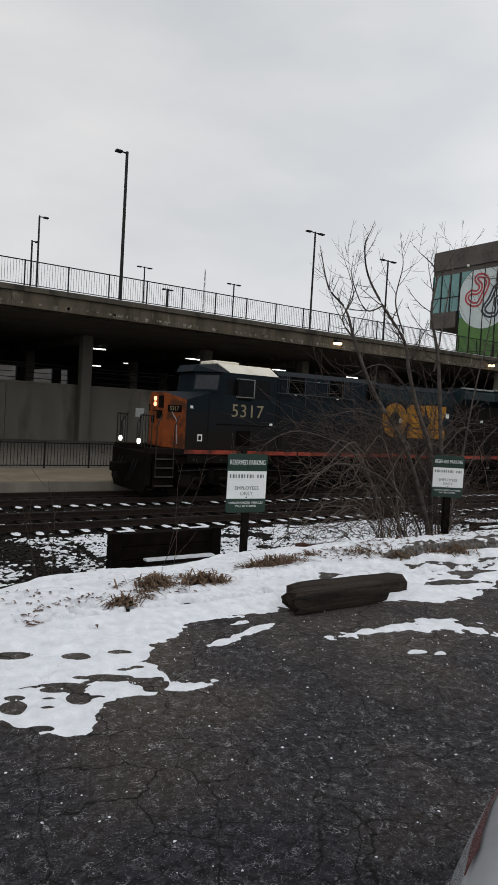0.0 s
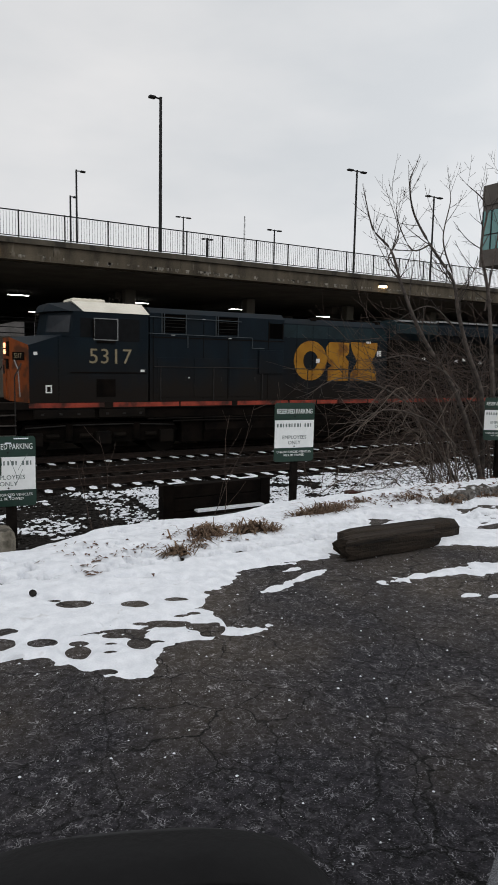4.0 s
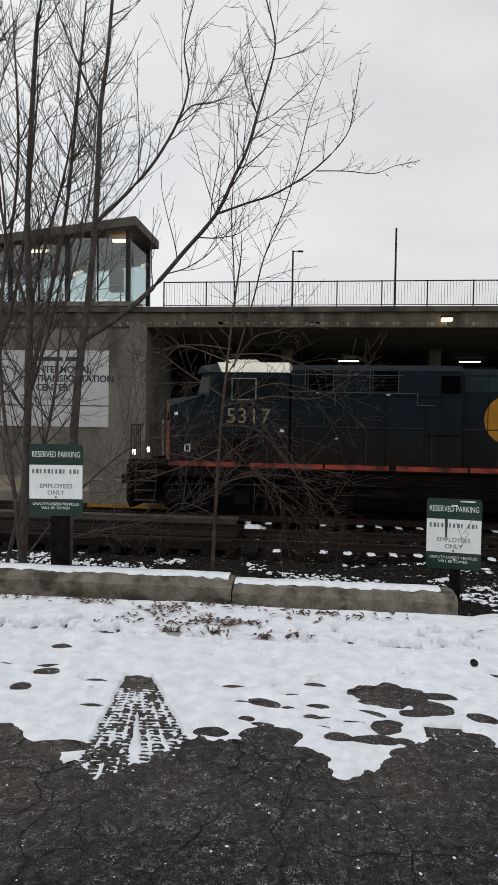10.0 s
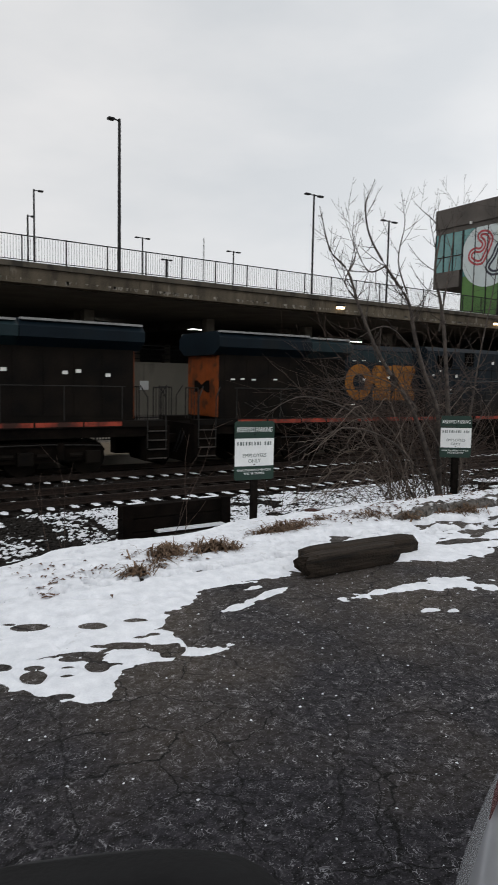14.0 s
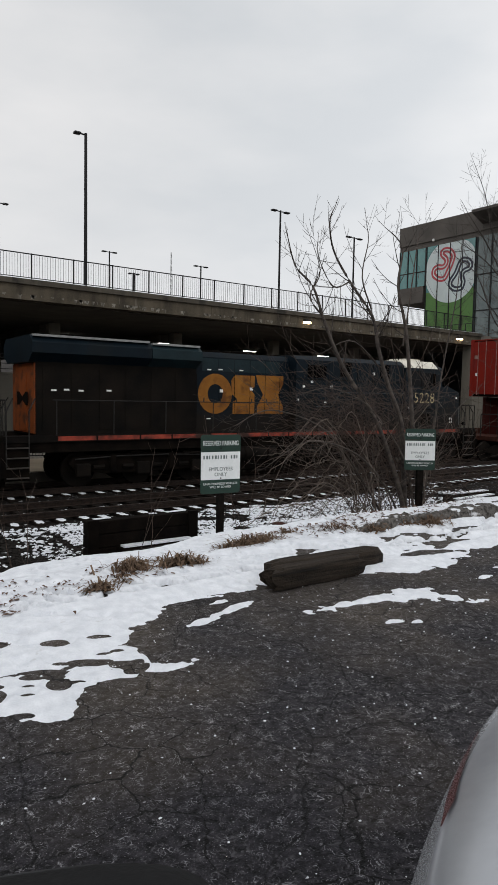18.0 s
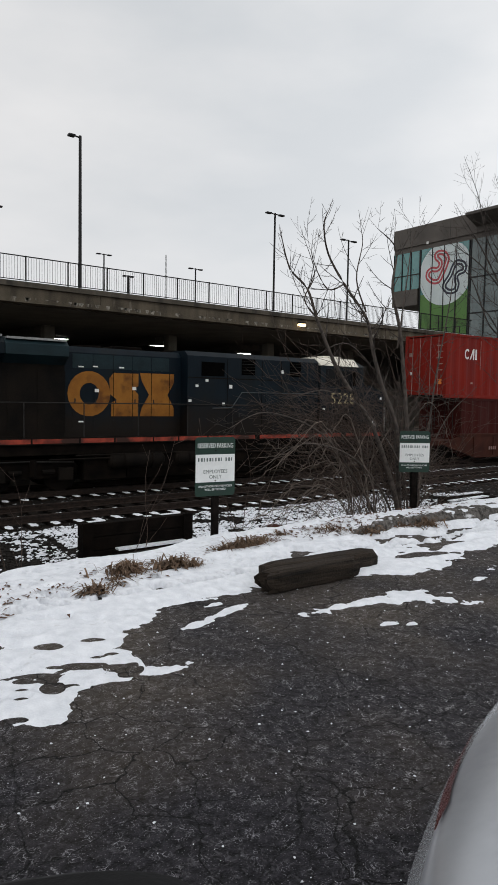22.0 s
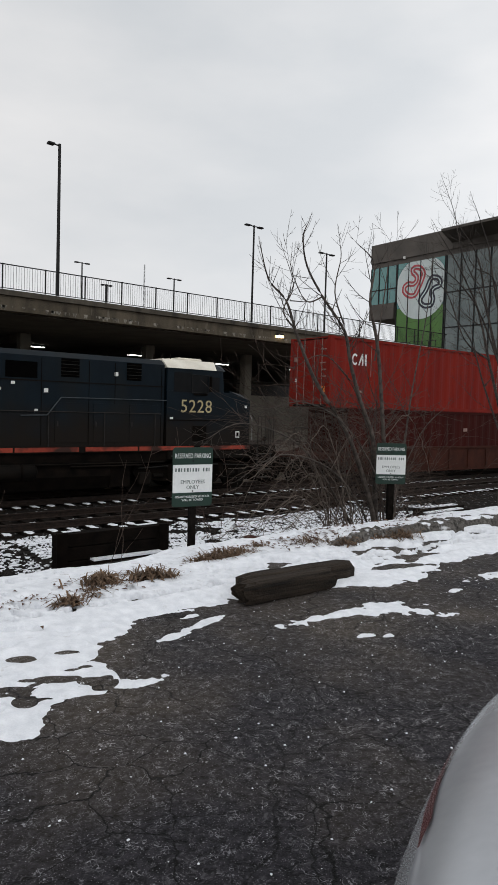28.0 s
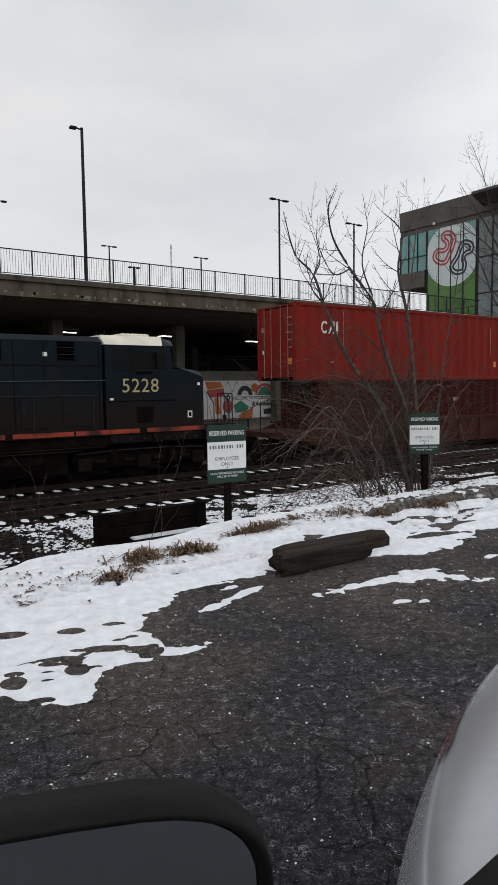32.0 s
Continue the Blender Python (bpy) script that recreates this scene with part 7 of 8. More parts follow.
b1 = beam_end(-0.42, 0.42, 0, 0.082, "dark weathered timber beam lying at the asphalt's edge")
b1.matrix_basis = pose(3.39, 3.63, 0.0, 0, 0, 0)
b2 = beam_end(-0.53, 0.53, 0, 0.095, "thicker dark timber beam lying behind another")
b2.matrix_basis = pose(3.62, 3.78, -0.03, 0, 0, -3)

# crib of old ties beside the track
crib = thing("tie_crib", "dark crib of old railway ties with snow on its ledge", "timber crib", pose(5.9, 11.25, -1.72))
for k in range(3):
    boxpart("beam", (-1.12, 1.12, -0.14, 0.1, 0.06 + 0.25 * k, 0.30 + 0.25 * k), M["loco_dark"], crib, bevel=0.015)
for x in (-1.14, 0.95):
    boxpart("end_post", (x, x + 0.2, -0.2, -0.145, 0.0, 0.83), M["loco_dark"], crib)
boxpart("ledge", (-0.55, 1.1, -0.34, -0.15, 0.12, 0.30), M["loco_dark"], crib)
boxpart("snow_cap", (-0.5, 0.95, -0.33, -0.16, 0.302, 0.335), M["snow"], crib, "snow on the ledge")
for a, b in ((-0.95, -0.62), (0.2, 0.34), (0.55, 0.98)):
    boxpart("snow_cap", (a, b, -0.02, 0.08, 0.812, 0.822), M["snow"], crib)
for k, (x, y, z, turn, L) in enumerate(((9.9, 9.6, -1.32, 4, 2.4), (10.1, 9.9, -1.25, 1, 2.2), (9.8, 10.4, -1.3, -3, 2.5), (15.6, 10.6, -1.3, 3, 2.2), (15.9, 11.0, -1.25, -2, 2.0), (-0.3, 9.6, -1.40, -3, 2.2), (0.1, 8.4, -1.2, -6, 1.4))):
    old = thing("old_tie", "discarded dark railway tie with a strip of snow", "railway tie", pose(x, y, z, 0, 0, turn), group="discarded ties")
    boxpart("timber", (-L / 2, L / 2, -0.12, 0.12, -0.1, 0.1), M["well_brown"] if k in (0, 2) else M["tie"], old, bevel=0.015)
    boxpart("snow_cap", (-L * 0.42, L * 0.36, -0.09, 0.1, 0.102, 0.125), M["snow"], old)


# ================= bare trees and shrubs =================
class Twigs:
    """Collects tapered tubes into one mesh."""
    def __init__(self):
        self.v, self.f = [], []

    def tube(self, pts, r0, r1, n):
        base = len(self.v)
        m = len(pts)
        for k, p in enumerate(pts):
            d = (pts[min(k + 1, m - 1)] - pts[max(k - 1, 0)]).normalized()
            u = d.orthogonal().normalized()
            w = d.cross(u)
            r = r0 + (r1 - r0) * k / (m - 1)
            for j in range(n):
                a = 6.2832 * j / n
                self.v.append(p + r * (math.cos(a) * u + math.sin(a) * w))
        for k in range(m - 1):
            for j in range(n):
                a, b = base + k * n + j, base + k * n + (j + 1) % n
                self.f.append((a, b, b + n, a + n))

    def mesh(self, name, material):
        me = bpy.data.meshes.new(name)
        me.from_pydata([tuple(p) for p in self.v], [], self.f)
        me.materials.append(material)
        me.polygons.foreach_set("use_smooth", [True] * len(me.polygons))
        return me


def rand_unit(r):
    return Vector((r.gauss(0, 1), r.gauss(0, 1), r.gauss(0, 1))).normalized()


def shoot(tw, p, d, length, r0, level, r, lift, wander=0.16):
    """A wandering shoot with side shoots. lift: how much it turns up."""
    step = 0.09 if level else 0.13
    n = max(3, int(length / step))
    pts = [p.copy()]
    for k in range(n):
        d = (d + wander * rand_unit(r) + Vector((0, 0, lift * 0.1))).normalized()
        pts.append(pts[-1] + d * (length / n))
    tw.tube(pts, r0, max(0.0018, r0 * 0.35), 5 if r0 > 0.008 else 4 if r0 > 0.004 else 3)
    if level > 0:
        k = max(1, n // 5)
        while k < n:
            ax = (pts[k] - pts[k - 1]).normalized()
            out = ax.cross(rand_unit(r)).normalized()
            nd = (ax * r.uniform(0.55, 0.9) + out * r.uniform(0.5, 0.9)).normalized()
            shoot(tw, pts[k], nd, length * r.uniform(0.28, 0.55) * (1 - 0.5 * k / n), max(0.0024, r0 * (0.62 - 0.25 * k / n)), level - 1, r, lift, wander)
            k += r.choice((1, 2, 2, 3)) if level > 1 else r.choice((2, 2, 3, 4))


def smooth_path(pts, sub=5):
    out = []
    P_ = [Vector(p) for p in pts]
    for i in range(len(P_) - 1):
        p0, p1, p2, p3 = P_[max(i - 1, 0)], P_[i], P_[i + 1], P_[min(i + 2, len(P_) - 1)]
        for k in range(sub):
            t = k / sub
            out.append(0.5 * ((2 * p1) + (p2 - p0) * t + (2 * p0 - 5 * p1 + 4 * p2 - p3) * t * t + (3 * p1 - p0 - 3 * p2 + p3) * t ** 3))
    out.append(P_[-1])
    return out


def bare_tree(name, label, at, limbs, seed, material, dens=1.0, lift=0.8, reach=1.0, level=2, taper=0.4, wander=0.11, gap=1, limb_bark=None):
    """A leafless tree. limbs: (start radius, end radius, points) from the base outwards, the first the trunk."""
    r = random.Random(seed)
    t = thing(name, label, "tree", at)
    for k, (r0, r1, pts, *own_reach) in enumerate(limbs):
        path, span = smooth_path(pts), reach * (own_reach[0] if own_reach else 1.0)
        tw = Twigs()
        tw.tube(path, r0, r1, 9 if r0 > 0.03 else 6)
        ob = part("trunk" if k == 0 else "limb", tw.mesh("limb", limb_bark or material), None, t)
        sh = Twigs()
        n = len(path)
        i = max(2, n // (5 if k else 3))
        while i < n:
            d = (path[i] - path[i - 1]).normalized()
            out = d.cross(rand_unit(r)).normalized()
            rad = r0 + (r1 - r0) * i / n
            shoot(sh, path[i], (d * r.uniform(0.5, 0.9) + out * r.uniform(0.6, 1.0)).normalized(), r.uniform(0.5, 1.35) * span * (1.15 - taper * i / n), min(0.0075, rad * 0.45), level, r, lift, wander)
            i += 0 if r.random() < 0.45 * dens - 0.3 else r.randint(1, 2 * gap - 1)
        shoot(sh, path[-1], (path[-1] - path[-2]).normalized(), r.uniform(0.4, 0.8) * span * (1.0 - 0.8 * taper), r1, level, r, lift, wander)
        if sh.v:
            tagged(part("twig_spray", sh.mesh("twig_spray", material), None, ob), kind="stuff")
    return t


bare_tree("bare_tree", "leafless grey-brown tree with forked limbs behind the low wall", pose(-2.8, 7.0, -0.9), (
    (0.054, 0.016, ((0, 0, 0), (0.05, 0, 1.2), (0.09, 0, 2.1), (0.16, 0, 2.94), (0.23, 0, 3.43), (0.31, 0, 4.34), (0.34, 0, 5.02), (0.36, 0, 5.55), (0.43, 0, 6.07), (0.48, 0, 6.7))),
    (0.03, 0.006, ((0.17, 0, 3.08), (0.56, 0, 3.32), (0.94, 0, 3.64), (1.27, 0, 4.01), (1.61, 0, 4.4), (1.80, 0, 4.79), (1.93, 0, 5.07), (2.05, 0, 5.5), (2.18, 0, 5.96), (2.19, 0, 6.21), (2.09, 0, 6.6))),
    (0.013, 0.003, ((1.61, 0, 4.4), (1.91, 0, 4.5), (2.25, 0, 4.61), (2.64, 0, 4.85), (2.94, 0, 5.17), (3.01, 0, 5.47), (3.06, 0, 5.83)), 0.4),
    (0.006, 0.002, ((2.64, 0, 4.82), (2.95, 0, 4.81), (3.23, 0, 4.78), (3.43, 0, 4.85), (3.64, 0, 4.89)), 0.25),
    (0.021, 0.005, ((0.32, 0, 4.34), (0.56, 0, 4.55), (0.91, 0, 4.91), (1.18, 0, 5.34), (1.30, 0, 5.73), (1.25, 0, 6.14), (1.35, 0, 6.6))),
    (0.010, 0.003, ((1.18, 0, 5.34), (1.34, 0, 5.52), (1.63, 0, 5.57), (1.8, 0, 5.8))),
    (0.018, 0.006, ((0.35, 0, 5.5), (0.17, 0, 5.87), (0.03, 0, 6.19), (-0.14, 0, 6.6))),
), 11, M["bark"], 1.2, 0.9, 1.1, 2, 0.6, 0.1, 2)
bare_tree("bare_tree", "slender leafless tree among others behind the low wall", pose(-3.35, 7.1, -0.9), (
    (0.0532, 0.024, ((0, 0, 0), (0.05, 0, 1.6), (0.09, 0, 3.3), (0.06, 0, 4.55), (0.15, 0, 6.4))),
    (0.0304, 0.0096, ((0.09, 0, 2.6), (0.4, 0.1, 4.2), (0.48, 0.2, 5.1), (0.62, 0.2, 6.7))),
    (0.0228, 0.008, ((0.07, 0, 3.4), (-0.3, 0.1, 4.6), (-0.35, 0.1, 6.2))),
), 12, M["bark"], 1.8, 1.0, 1.1, 2, 0.4, 0.1, 1)
bare_tree("bare_tree", "leafless tree with upright stems behind the low wall", pose(-4.3, 7.6, -0.9), (
    (0.0532, 0.016, ((0, 0, 0), (0.1, 0, 2), (0.2, 0, 4), (0.4, 0, 6.6))),
    (0.0304, 0.0096, ((0.1, 0, 2.2), (0.6, 0.1, 3.8), (0.8, 0.2, 6.0))),
), 13, M["bark"], 1.8, 1.0, 1.1, 2, 0.4, 0.1, 1)
bare_tree("bare_tree", "thin many-stemmed leafless tree behind the low wall", pose(-3.75, 7.4, -0.9), (
    (0.04, 0.008, ((0, 0, 0), (-0.1, 0, 1.5), (-0.05, 0, 3.2), (0.2, 0, 5.0), (0.15, 0, 6.6))),
    (0.03, 0.007, ((0, 0, 0.2), (0.25, 0.1, 1.6), (0.3, 0.1, 3.4), (0.75, 0.1, 5.2), (0.9, 0.1, 6.4))),
    (0.025, 0.006, ((-0.07, 0, 1.8), (-0.3, 0.2, 3.0), (-0.4, 0.2, 4.6), (-0.3, 0.2, 6.2))),
    (0.02, 0.005, ((0.28, 0.1, 2.4), (0.6, 0, 3.3), (0.8, 0, 4.1), (1.2, 0, 5.0))),
), 16, M["bark"], 1.8, 1.0, 1.1, 2, 0.4, 0.1, 1)
bare_tree("bare_tree", "young leafless tree with crossing stems behind the low wall", pose(-3.1, 6.7, -0.9), (
    (0.03, 0.006, ((0, 0, 0), (-0.12, 0, 1.3), (-0.3, 0, 2.8), (-0.25, 0, 4.4), (-0.5, 0, 6.0))),
    (0.02, 0.005, ((-0.1, 0, 1.1), (0.2, 0.1, 2.2), (0.35, 0.1, 3.4), (0.6, 0.1, 4.4), (0.7, 0.1, 5.6))),
    (0.018, 0.004, ((-0.2, 0, 1.9), (-0.6, -0.1, 2.8), (-0.8, -0.1, 4.0), (-0.7, -0.1, 5.4))),
    (0.014, 0.003, ((0.0, 0, 0.8), (0.6, -0.1, 1.5), (1.2, -0.1, 2.0), (1.7, -0.1, 2.1))),
    (0.012, 0.003, ((-0.05, 0, 0.6), (0.5, 0.1, 1.0), (1.3, 0.1, 1.2), (2.0, 0.1, 1.5))),
), 19, M["bark"], 1.7, 0.9, 1.1, 2, 0.4, 0.1, 1)
rd = random.Random(31)
DROOPS = []
for k in range(12):
    z0, a, w = rd.uniform(1.0, 2.9), rd.uniform(-0.5, 0.5) + (0 if k % 3 else 3.14), rd.uniform(0.7, 1.6)
    dx, dy = math.cos(a) * w, math.sin(a) * w * 0.5
    DROOPS.append((0.008, 0.0025, ((0.04 + z0 * 0.05, 0, z0), (dx * 0.4, dy * 0.4, z0 + rd.uniform(-0.05, 0.22)), (dx * 0.8, dy * 0.8, z0 + rd.uniform(-0.45, 0.1)), (dx, dy, z0 + rd.uniform(-0.9, 0.05)))))
bare_tree("bare_sapling", "thin leafless sapling with drooping reddish side branches", pose(-1.17, 6.9, -0.7), (
    (0.0243, 0.008, ((0, 0, 0), (0.03, 0, 1.0), (0.08, 0, 2.0), (0.18, 0, 3.08), (0.26, 0, 3.7))),
    (0.0106, 0.0032, ((0.06, 0, 1.75), (-0.35, -0.2, 1.55), (-0.8, -0.2, 1.42), (-1.1, -0.1, 1.5))),
    (0.0091, 0.0032, ((0.08, 0, 2.0), (0.5, -0.2, 1.95), (0.9, -0.2, 1.5), (1.2, -0.2, 1.25))),
    (0.0091, 0.0032, ((0.1, 0, 2.2), (0.6, -0.1, 2.3), (1.1, -0.1, 2.3), (1.5, 0, 2.6))),
    (0.0091, 0.0032, ((0.1, 0, 2.3), (-0.3, 0, 2.55), (-0.6, 0, 2.75), (-0.8, 0, 2.7))),
    (0.0076, 0.0024, ((0.08, 0, 1.9), (0.4, 0.1, 1.55), (0.9, 0.1, 1.2), (1.15, 0.1, 1.0))),
    (0.0076, 0.0024, ((0.12, 0, 2.5), (0.4, 0, 2.9), (0.7, 0, 3.0), (0.95, 0, 3.3))),
    (0.010, 0.003, ((0.2, 0, 2.6), (0.4, 0, 3.31), (0.5, 0, 3.72), (0.7, 0, 4.23), (0.85, 0, 4.74), (0.95, 0, 5.19), (1.09, 0, 5.59))),
    (0.008, 0.003, ((0.2, 0, 3.3), (0.19, 0, 3.62), (0.16, 0, 4.14), (0.18, 0, 4.75), (0.15, 0, 5.26))),
    *DROOPS,
), 14, M["bark_red"], 0.9, -0.05, 0.55, 1)
bare_tree("bare_shrub", "large leafless many-stemmed shrub beside the parking sign", pose(7.85, 6.7, -1.0), (
    (0.044, 0.006, ((0.3, 0, 0.0), (0.1, 0, 0.86), (-0.27, 0, 1.65), (-0.6, 0, 2.16), (-1.2, 0, 2.79), (-1.59, 0, 3.4), (-1.81, 0, 3.84), (-2.12, 0, 4.07), (-2.27, 0, 4.43)), 0.95),
    (0.042, 0.005, ((0.3, 0.05, 0.1), (0.2, 0.05, 1.2), (0.05, 0, 1.99), (-0.28, 0, 2.58), (-0.52, 0, 3.13), (-0.66, 0, 3.55), (-1.13, 0, 3.99), (-1.45, 0, 4.36), (-1.54, 0, 4.73), (-1.45, 0, 4.95)), 0.9),
    (0.014, 0.004, ((-0.68, 0, 3.65), (-0.89, 0, 4.08), (-0.79, 0, 4.58), (-0.83, 0, 4.8)), 0.9),
    (0.048, 0.004, ((0.55, 0, 0.0), (0.52, 0, 0.73), (0.33, 0, 1.81), (0.1, 0, 3.31), (-0.13, 0, 4.03), (-0.07, 0, 4.61), (-0.48, 0, 4.85)), 0.9),
    (0.014, 0.003, ((-1.63, 0, 3.48), (-1.86, 0, 3.71), (-1.69, 0, 4.06), (-1.89, 0, 4.49))),
    (0.014, 0.003, ((0.08, 0.05, 3.18), (0.31, 0.1, 4.22), (0.41, 0.1, 4.83), (0.58, 0.1, 5.1)), 0.9),
    (0.013, 0.003, ((-1.13, 0, 3.99), (-1.45, 0, 3.89), (-1.73, 0, 4.25), (-1.74, 0, 4.5)), 0.9),
    (0.022, 0.004, ((0.6, 0.1, 0.1), (0.9, 0.1, 1.6), (1.1, 0.1, 2.8), (1.4, 0.1, 4.06), (1.5, 0.1, 5.02))),
    (0.02, 0.004, ((0.2, 0.1, 0.1), (-0.5, 0.2, 1.1), (-1.3, 0.2, 1.9), (-2.3, 0.2, 2.2), (-2.9, 0.2, 2.0))),
    (0.018, 0.004, ((0.2, -0.1, 0.1), (-0.4, -0.2, 1.0), (-1.1, -0.2, 1.6), (-2.0, -0.2, 1.8), (-2.7, -0.2, 1.5))),
    (0.016, 0.004, ((0.3, -0.1, 0.1), (0.0, -0.2, 1.3), (-0.8, -0.2, 2.2), (-1.6, -0.2, 2.5), (-2.2, -0.2, 2.4))),
    (0.016, 0.004, ((0.4, 0.1, 0.1), (0.2, 0.1, 1.5), (-0.2, 0.1, 2.6), (-0.9, 0.1, 3.18), (-1.5, 0.1, 3.0))),
    (0.014, 0.004, ((0.5, 0.1, 0.1), (0.8, 0.1, 1.2), (1.4, 0.1, 2.1), (2.0, 0.1, 2.5))),
), 15, M["bark_grey"], 1.0, 0.9, 0.72, 2, 0.6, 0.08, 2, M["bark_limb"])
bare_tree("bare_tree", "leafless tree reaching over the bank in front of the building", pose(16.0, 9.2, -1.4), (
    (0.09, 0.03, ((0, 0, 0), (-0.1, 0, 2.5), (-0.2, 0, 4.5), (-0.1, 0, 6.4), (-0.3, 0, 7.6))),
    (0.04, 0.006, ((-0.1, 0, 2.6), (-0.9, 0, 4.2), (-1.5, 0, 5.4), (-2.4, 0, 6.3), (-3.2, 0, 6.9))),
    (0.035, 0.006, ((-0.15, 0, 3.6), (-0.9, 0.1, 5.4), (-1.4, 0.1, 6.6), (-2.2, 0.1, 7.2))),
    (0.03, 0.006, ((-0.2, 0, 4.6), (-0.7, 0.1, 6.2), (-1.0, 0.1, 7.0), (-1.6, 0.1, 7.8))),
    (0.03, 0.006, ((-0.1, 0, 2.2), (-1.2, -0.1, 3.5), (-1.9, -0.1, 4.6), (-2.9, -0.1, 5.2))),
    (0.025, 0.005, ((-0.9, 0, 4.2), (-1.8, 0.1, 4.6), (-2.6, 0.1, 5.6), (-3.3, 0.1, 5.9))),
    (0.03, 0.006, ((-0.15, 0, 3.7), (-0.61, 0, 4.35), (-1.42, 0, 5.33), (-2.1, 0, 5.78), (-2.72, 0, 6.04), (-3.45, 0, 6.22))),
    (0.022, 0.005, ((-0.61, 0, 4.35), (-1.01, 0.05, 5.38), (-1.45, 0.05, 5.9), (-2.16, 0.05, 6.61), (-2.5, 0.05, 7.4), (-2.86, 0.05, 7.9))),
    (0.02, 0.005, ((-0.5, 0, 4.2), (-0.81, -0.05, 6.05), (-1.83, -0.05, 6.35), (-2.4, -0.05, 6.9))),
), 18, M["bark_grey"], 1.3, 0.5, 1.05, 2, 0.5, 0.1, 2)
rt = random.Random(21)
tangle = Twigs()
for k in range(36):
    p = Vector((8.3 + rt.gauss(0, 0.3), 6.8 + abs(rt.gauss(0, 0.3)), -0.95))
    a = rt.triangular(-1.0, 1.0, -0.2)
    shoot(tangle, p, Vector((math.sin(a), 0.05 + abs(rt.gauss(0, 0.2)), math.cos(a))).normalized(), rt.uniform(1.6, 3.4), rt.uniform(0.004, 0.009), 1, rt, rt.uniform(-0.35, 0.25), 0.12)
for k in range(150):
    h = rt.uniform(-0.35, 1.5)
    p = Vector((8.25 - 0.25 * h + rt.gauss(0, 0.45), 6.75 + abs(rt.gauss(0, 0.35)), h))
    side = rt.choice((-1, -1, 1))
    shoot(tangle, p, Vector((side * rt.uniform(0.5, 1.2), rt.uniform(-0.1, 0.3), rt.uniform(-0.2, 0.9))).normalized(), rt.uniform(0.9, 2.5), rt.uniform(0.0035, 0.008), 1, rt, rt.uniform(-0.5, 0.2), 0.13)
ob = new("shrub_tangle", tangle.mesh("shrub_tangle", M["bark_red"]))
tagged(ob, "dense tangle of thin reddish arching twigs", "shrub", kind="stuff")
canes = thing("bramble", "pale arching bramble canes beside the leafless shrub", "bramble", pose(8.2, 6.75, -0.95))
rc = random.Random(77)
for k in range(26):
    tw, turn = Twigs(), rc.choice((-1, -1, -1, 1))
    x0, w, h = rc.gauss(0, 0.3) - 0.5, rc.uniform(0.9, 2.4), rc.uniform(0.7, 2.3)
    y0, y1 = rc.uniform(-0.1, 0.3), rc.uniform(-0.2, 0.5)
    path = smooth_path([(x0, y0, 0.0), (x0 + turn * w * 0.18, y0, h * 0.62), (x0 + turn * w * 0.5, y1, h), (x0 + turn * w * 0.8, y1, h * rc.uniform(0.72, 0.98)), (x0 + turn * w, y1, h * rc.uniform(0.3, 0.85))], 6)
    tw.tube([p + 0.02 * rand_unit(rc) for p in path], rc.uniform(0.007, 0.011), 0.003, 5)
    for j in range(8, len(path) - 1, 3):
        d = (path[j] - path[j - 1]).normalized()
        shoot(tw, path[j], (d + 0.9 * rand_unit(rc)).normalized(), rc.uniform(0.15, 0.5), 0.004, 0, rc, 0.3, 0.14)
    part("cane", tw.mesh("cane", M["cane"]), None, canes)
for k, (x, y, h, n) in enumerate(((3.5, 6.25, 0.85, 2), (4.85, 6.4, 1.0, 3), (2.2, 6.5, 0.7, 2), (-0.2, 6.3, 0.55, 3))):
    tw = Twigs()
    rr = random.Random(40 + k)
    for j in range(n):
        shoot(tw, Vector((rr.gauss(0, 0.12), rr.gauss(0, 0.08), 0)), Vector((rr.gauss(0, 0.3), rr.gauss(0, 0.2), 1)).normalized(), h * rr.uniform(0.7, 1.3) + 0.4, 0.0042, 1, rr, 0.4, 0.12)
    tagged(new("weed_clump", tw.mesh("weed_clump", M["bark_red"])), "thin dry weed stalks on the bank", "weeds").matrix_basis = pose(x, y, float(land(np.array([x]), np.array([y]))[0]) - 0.03)


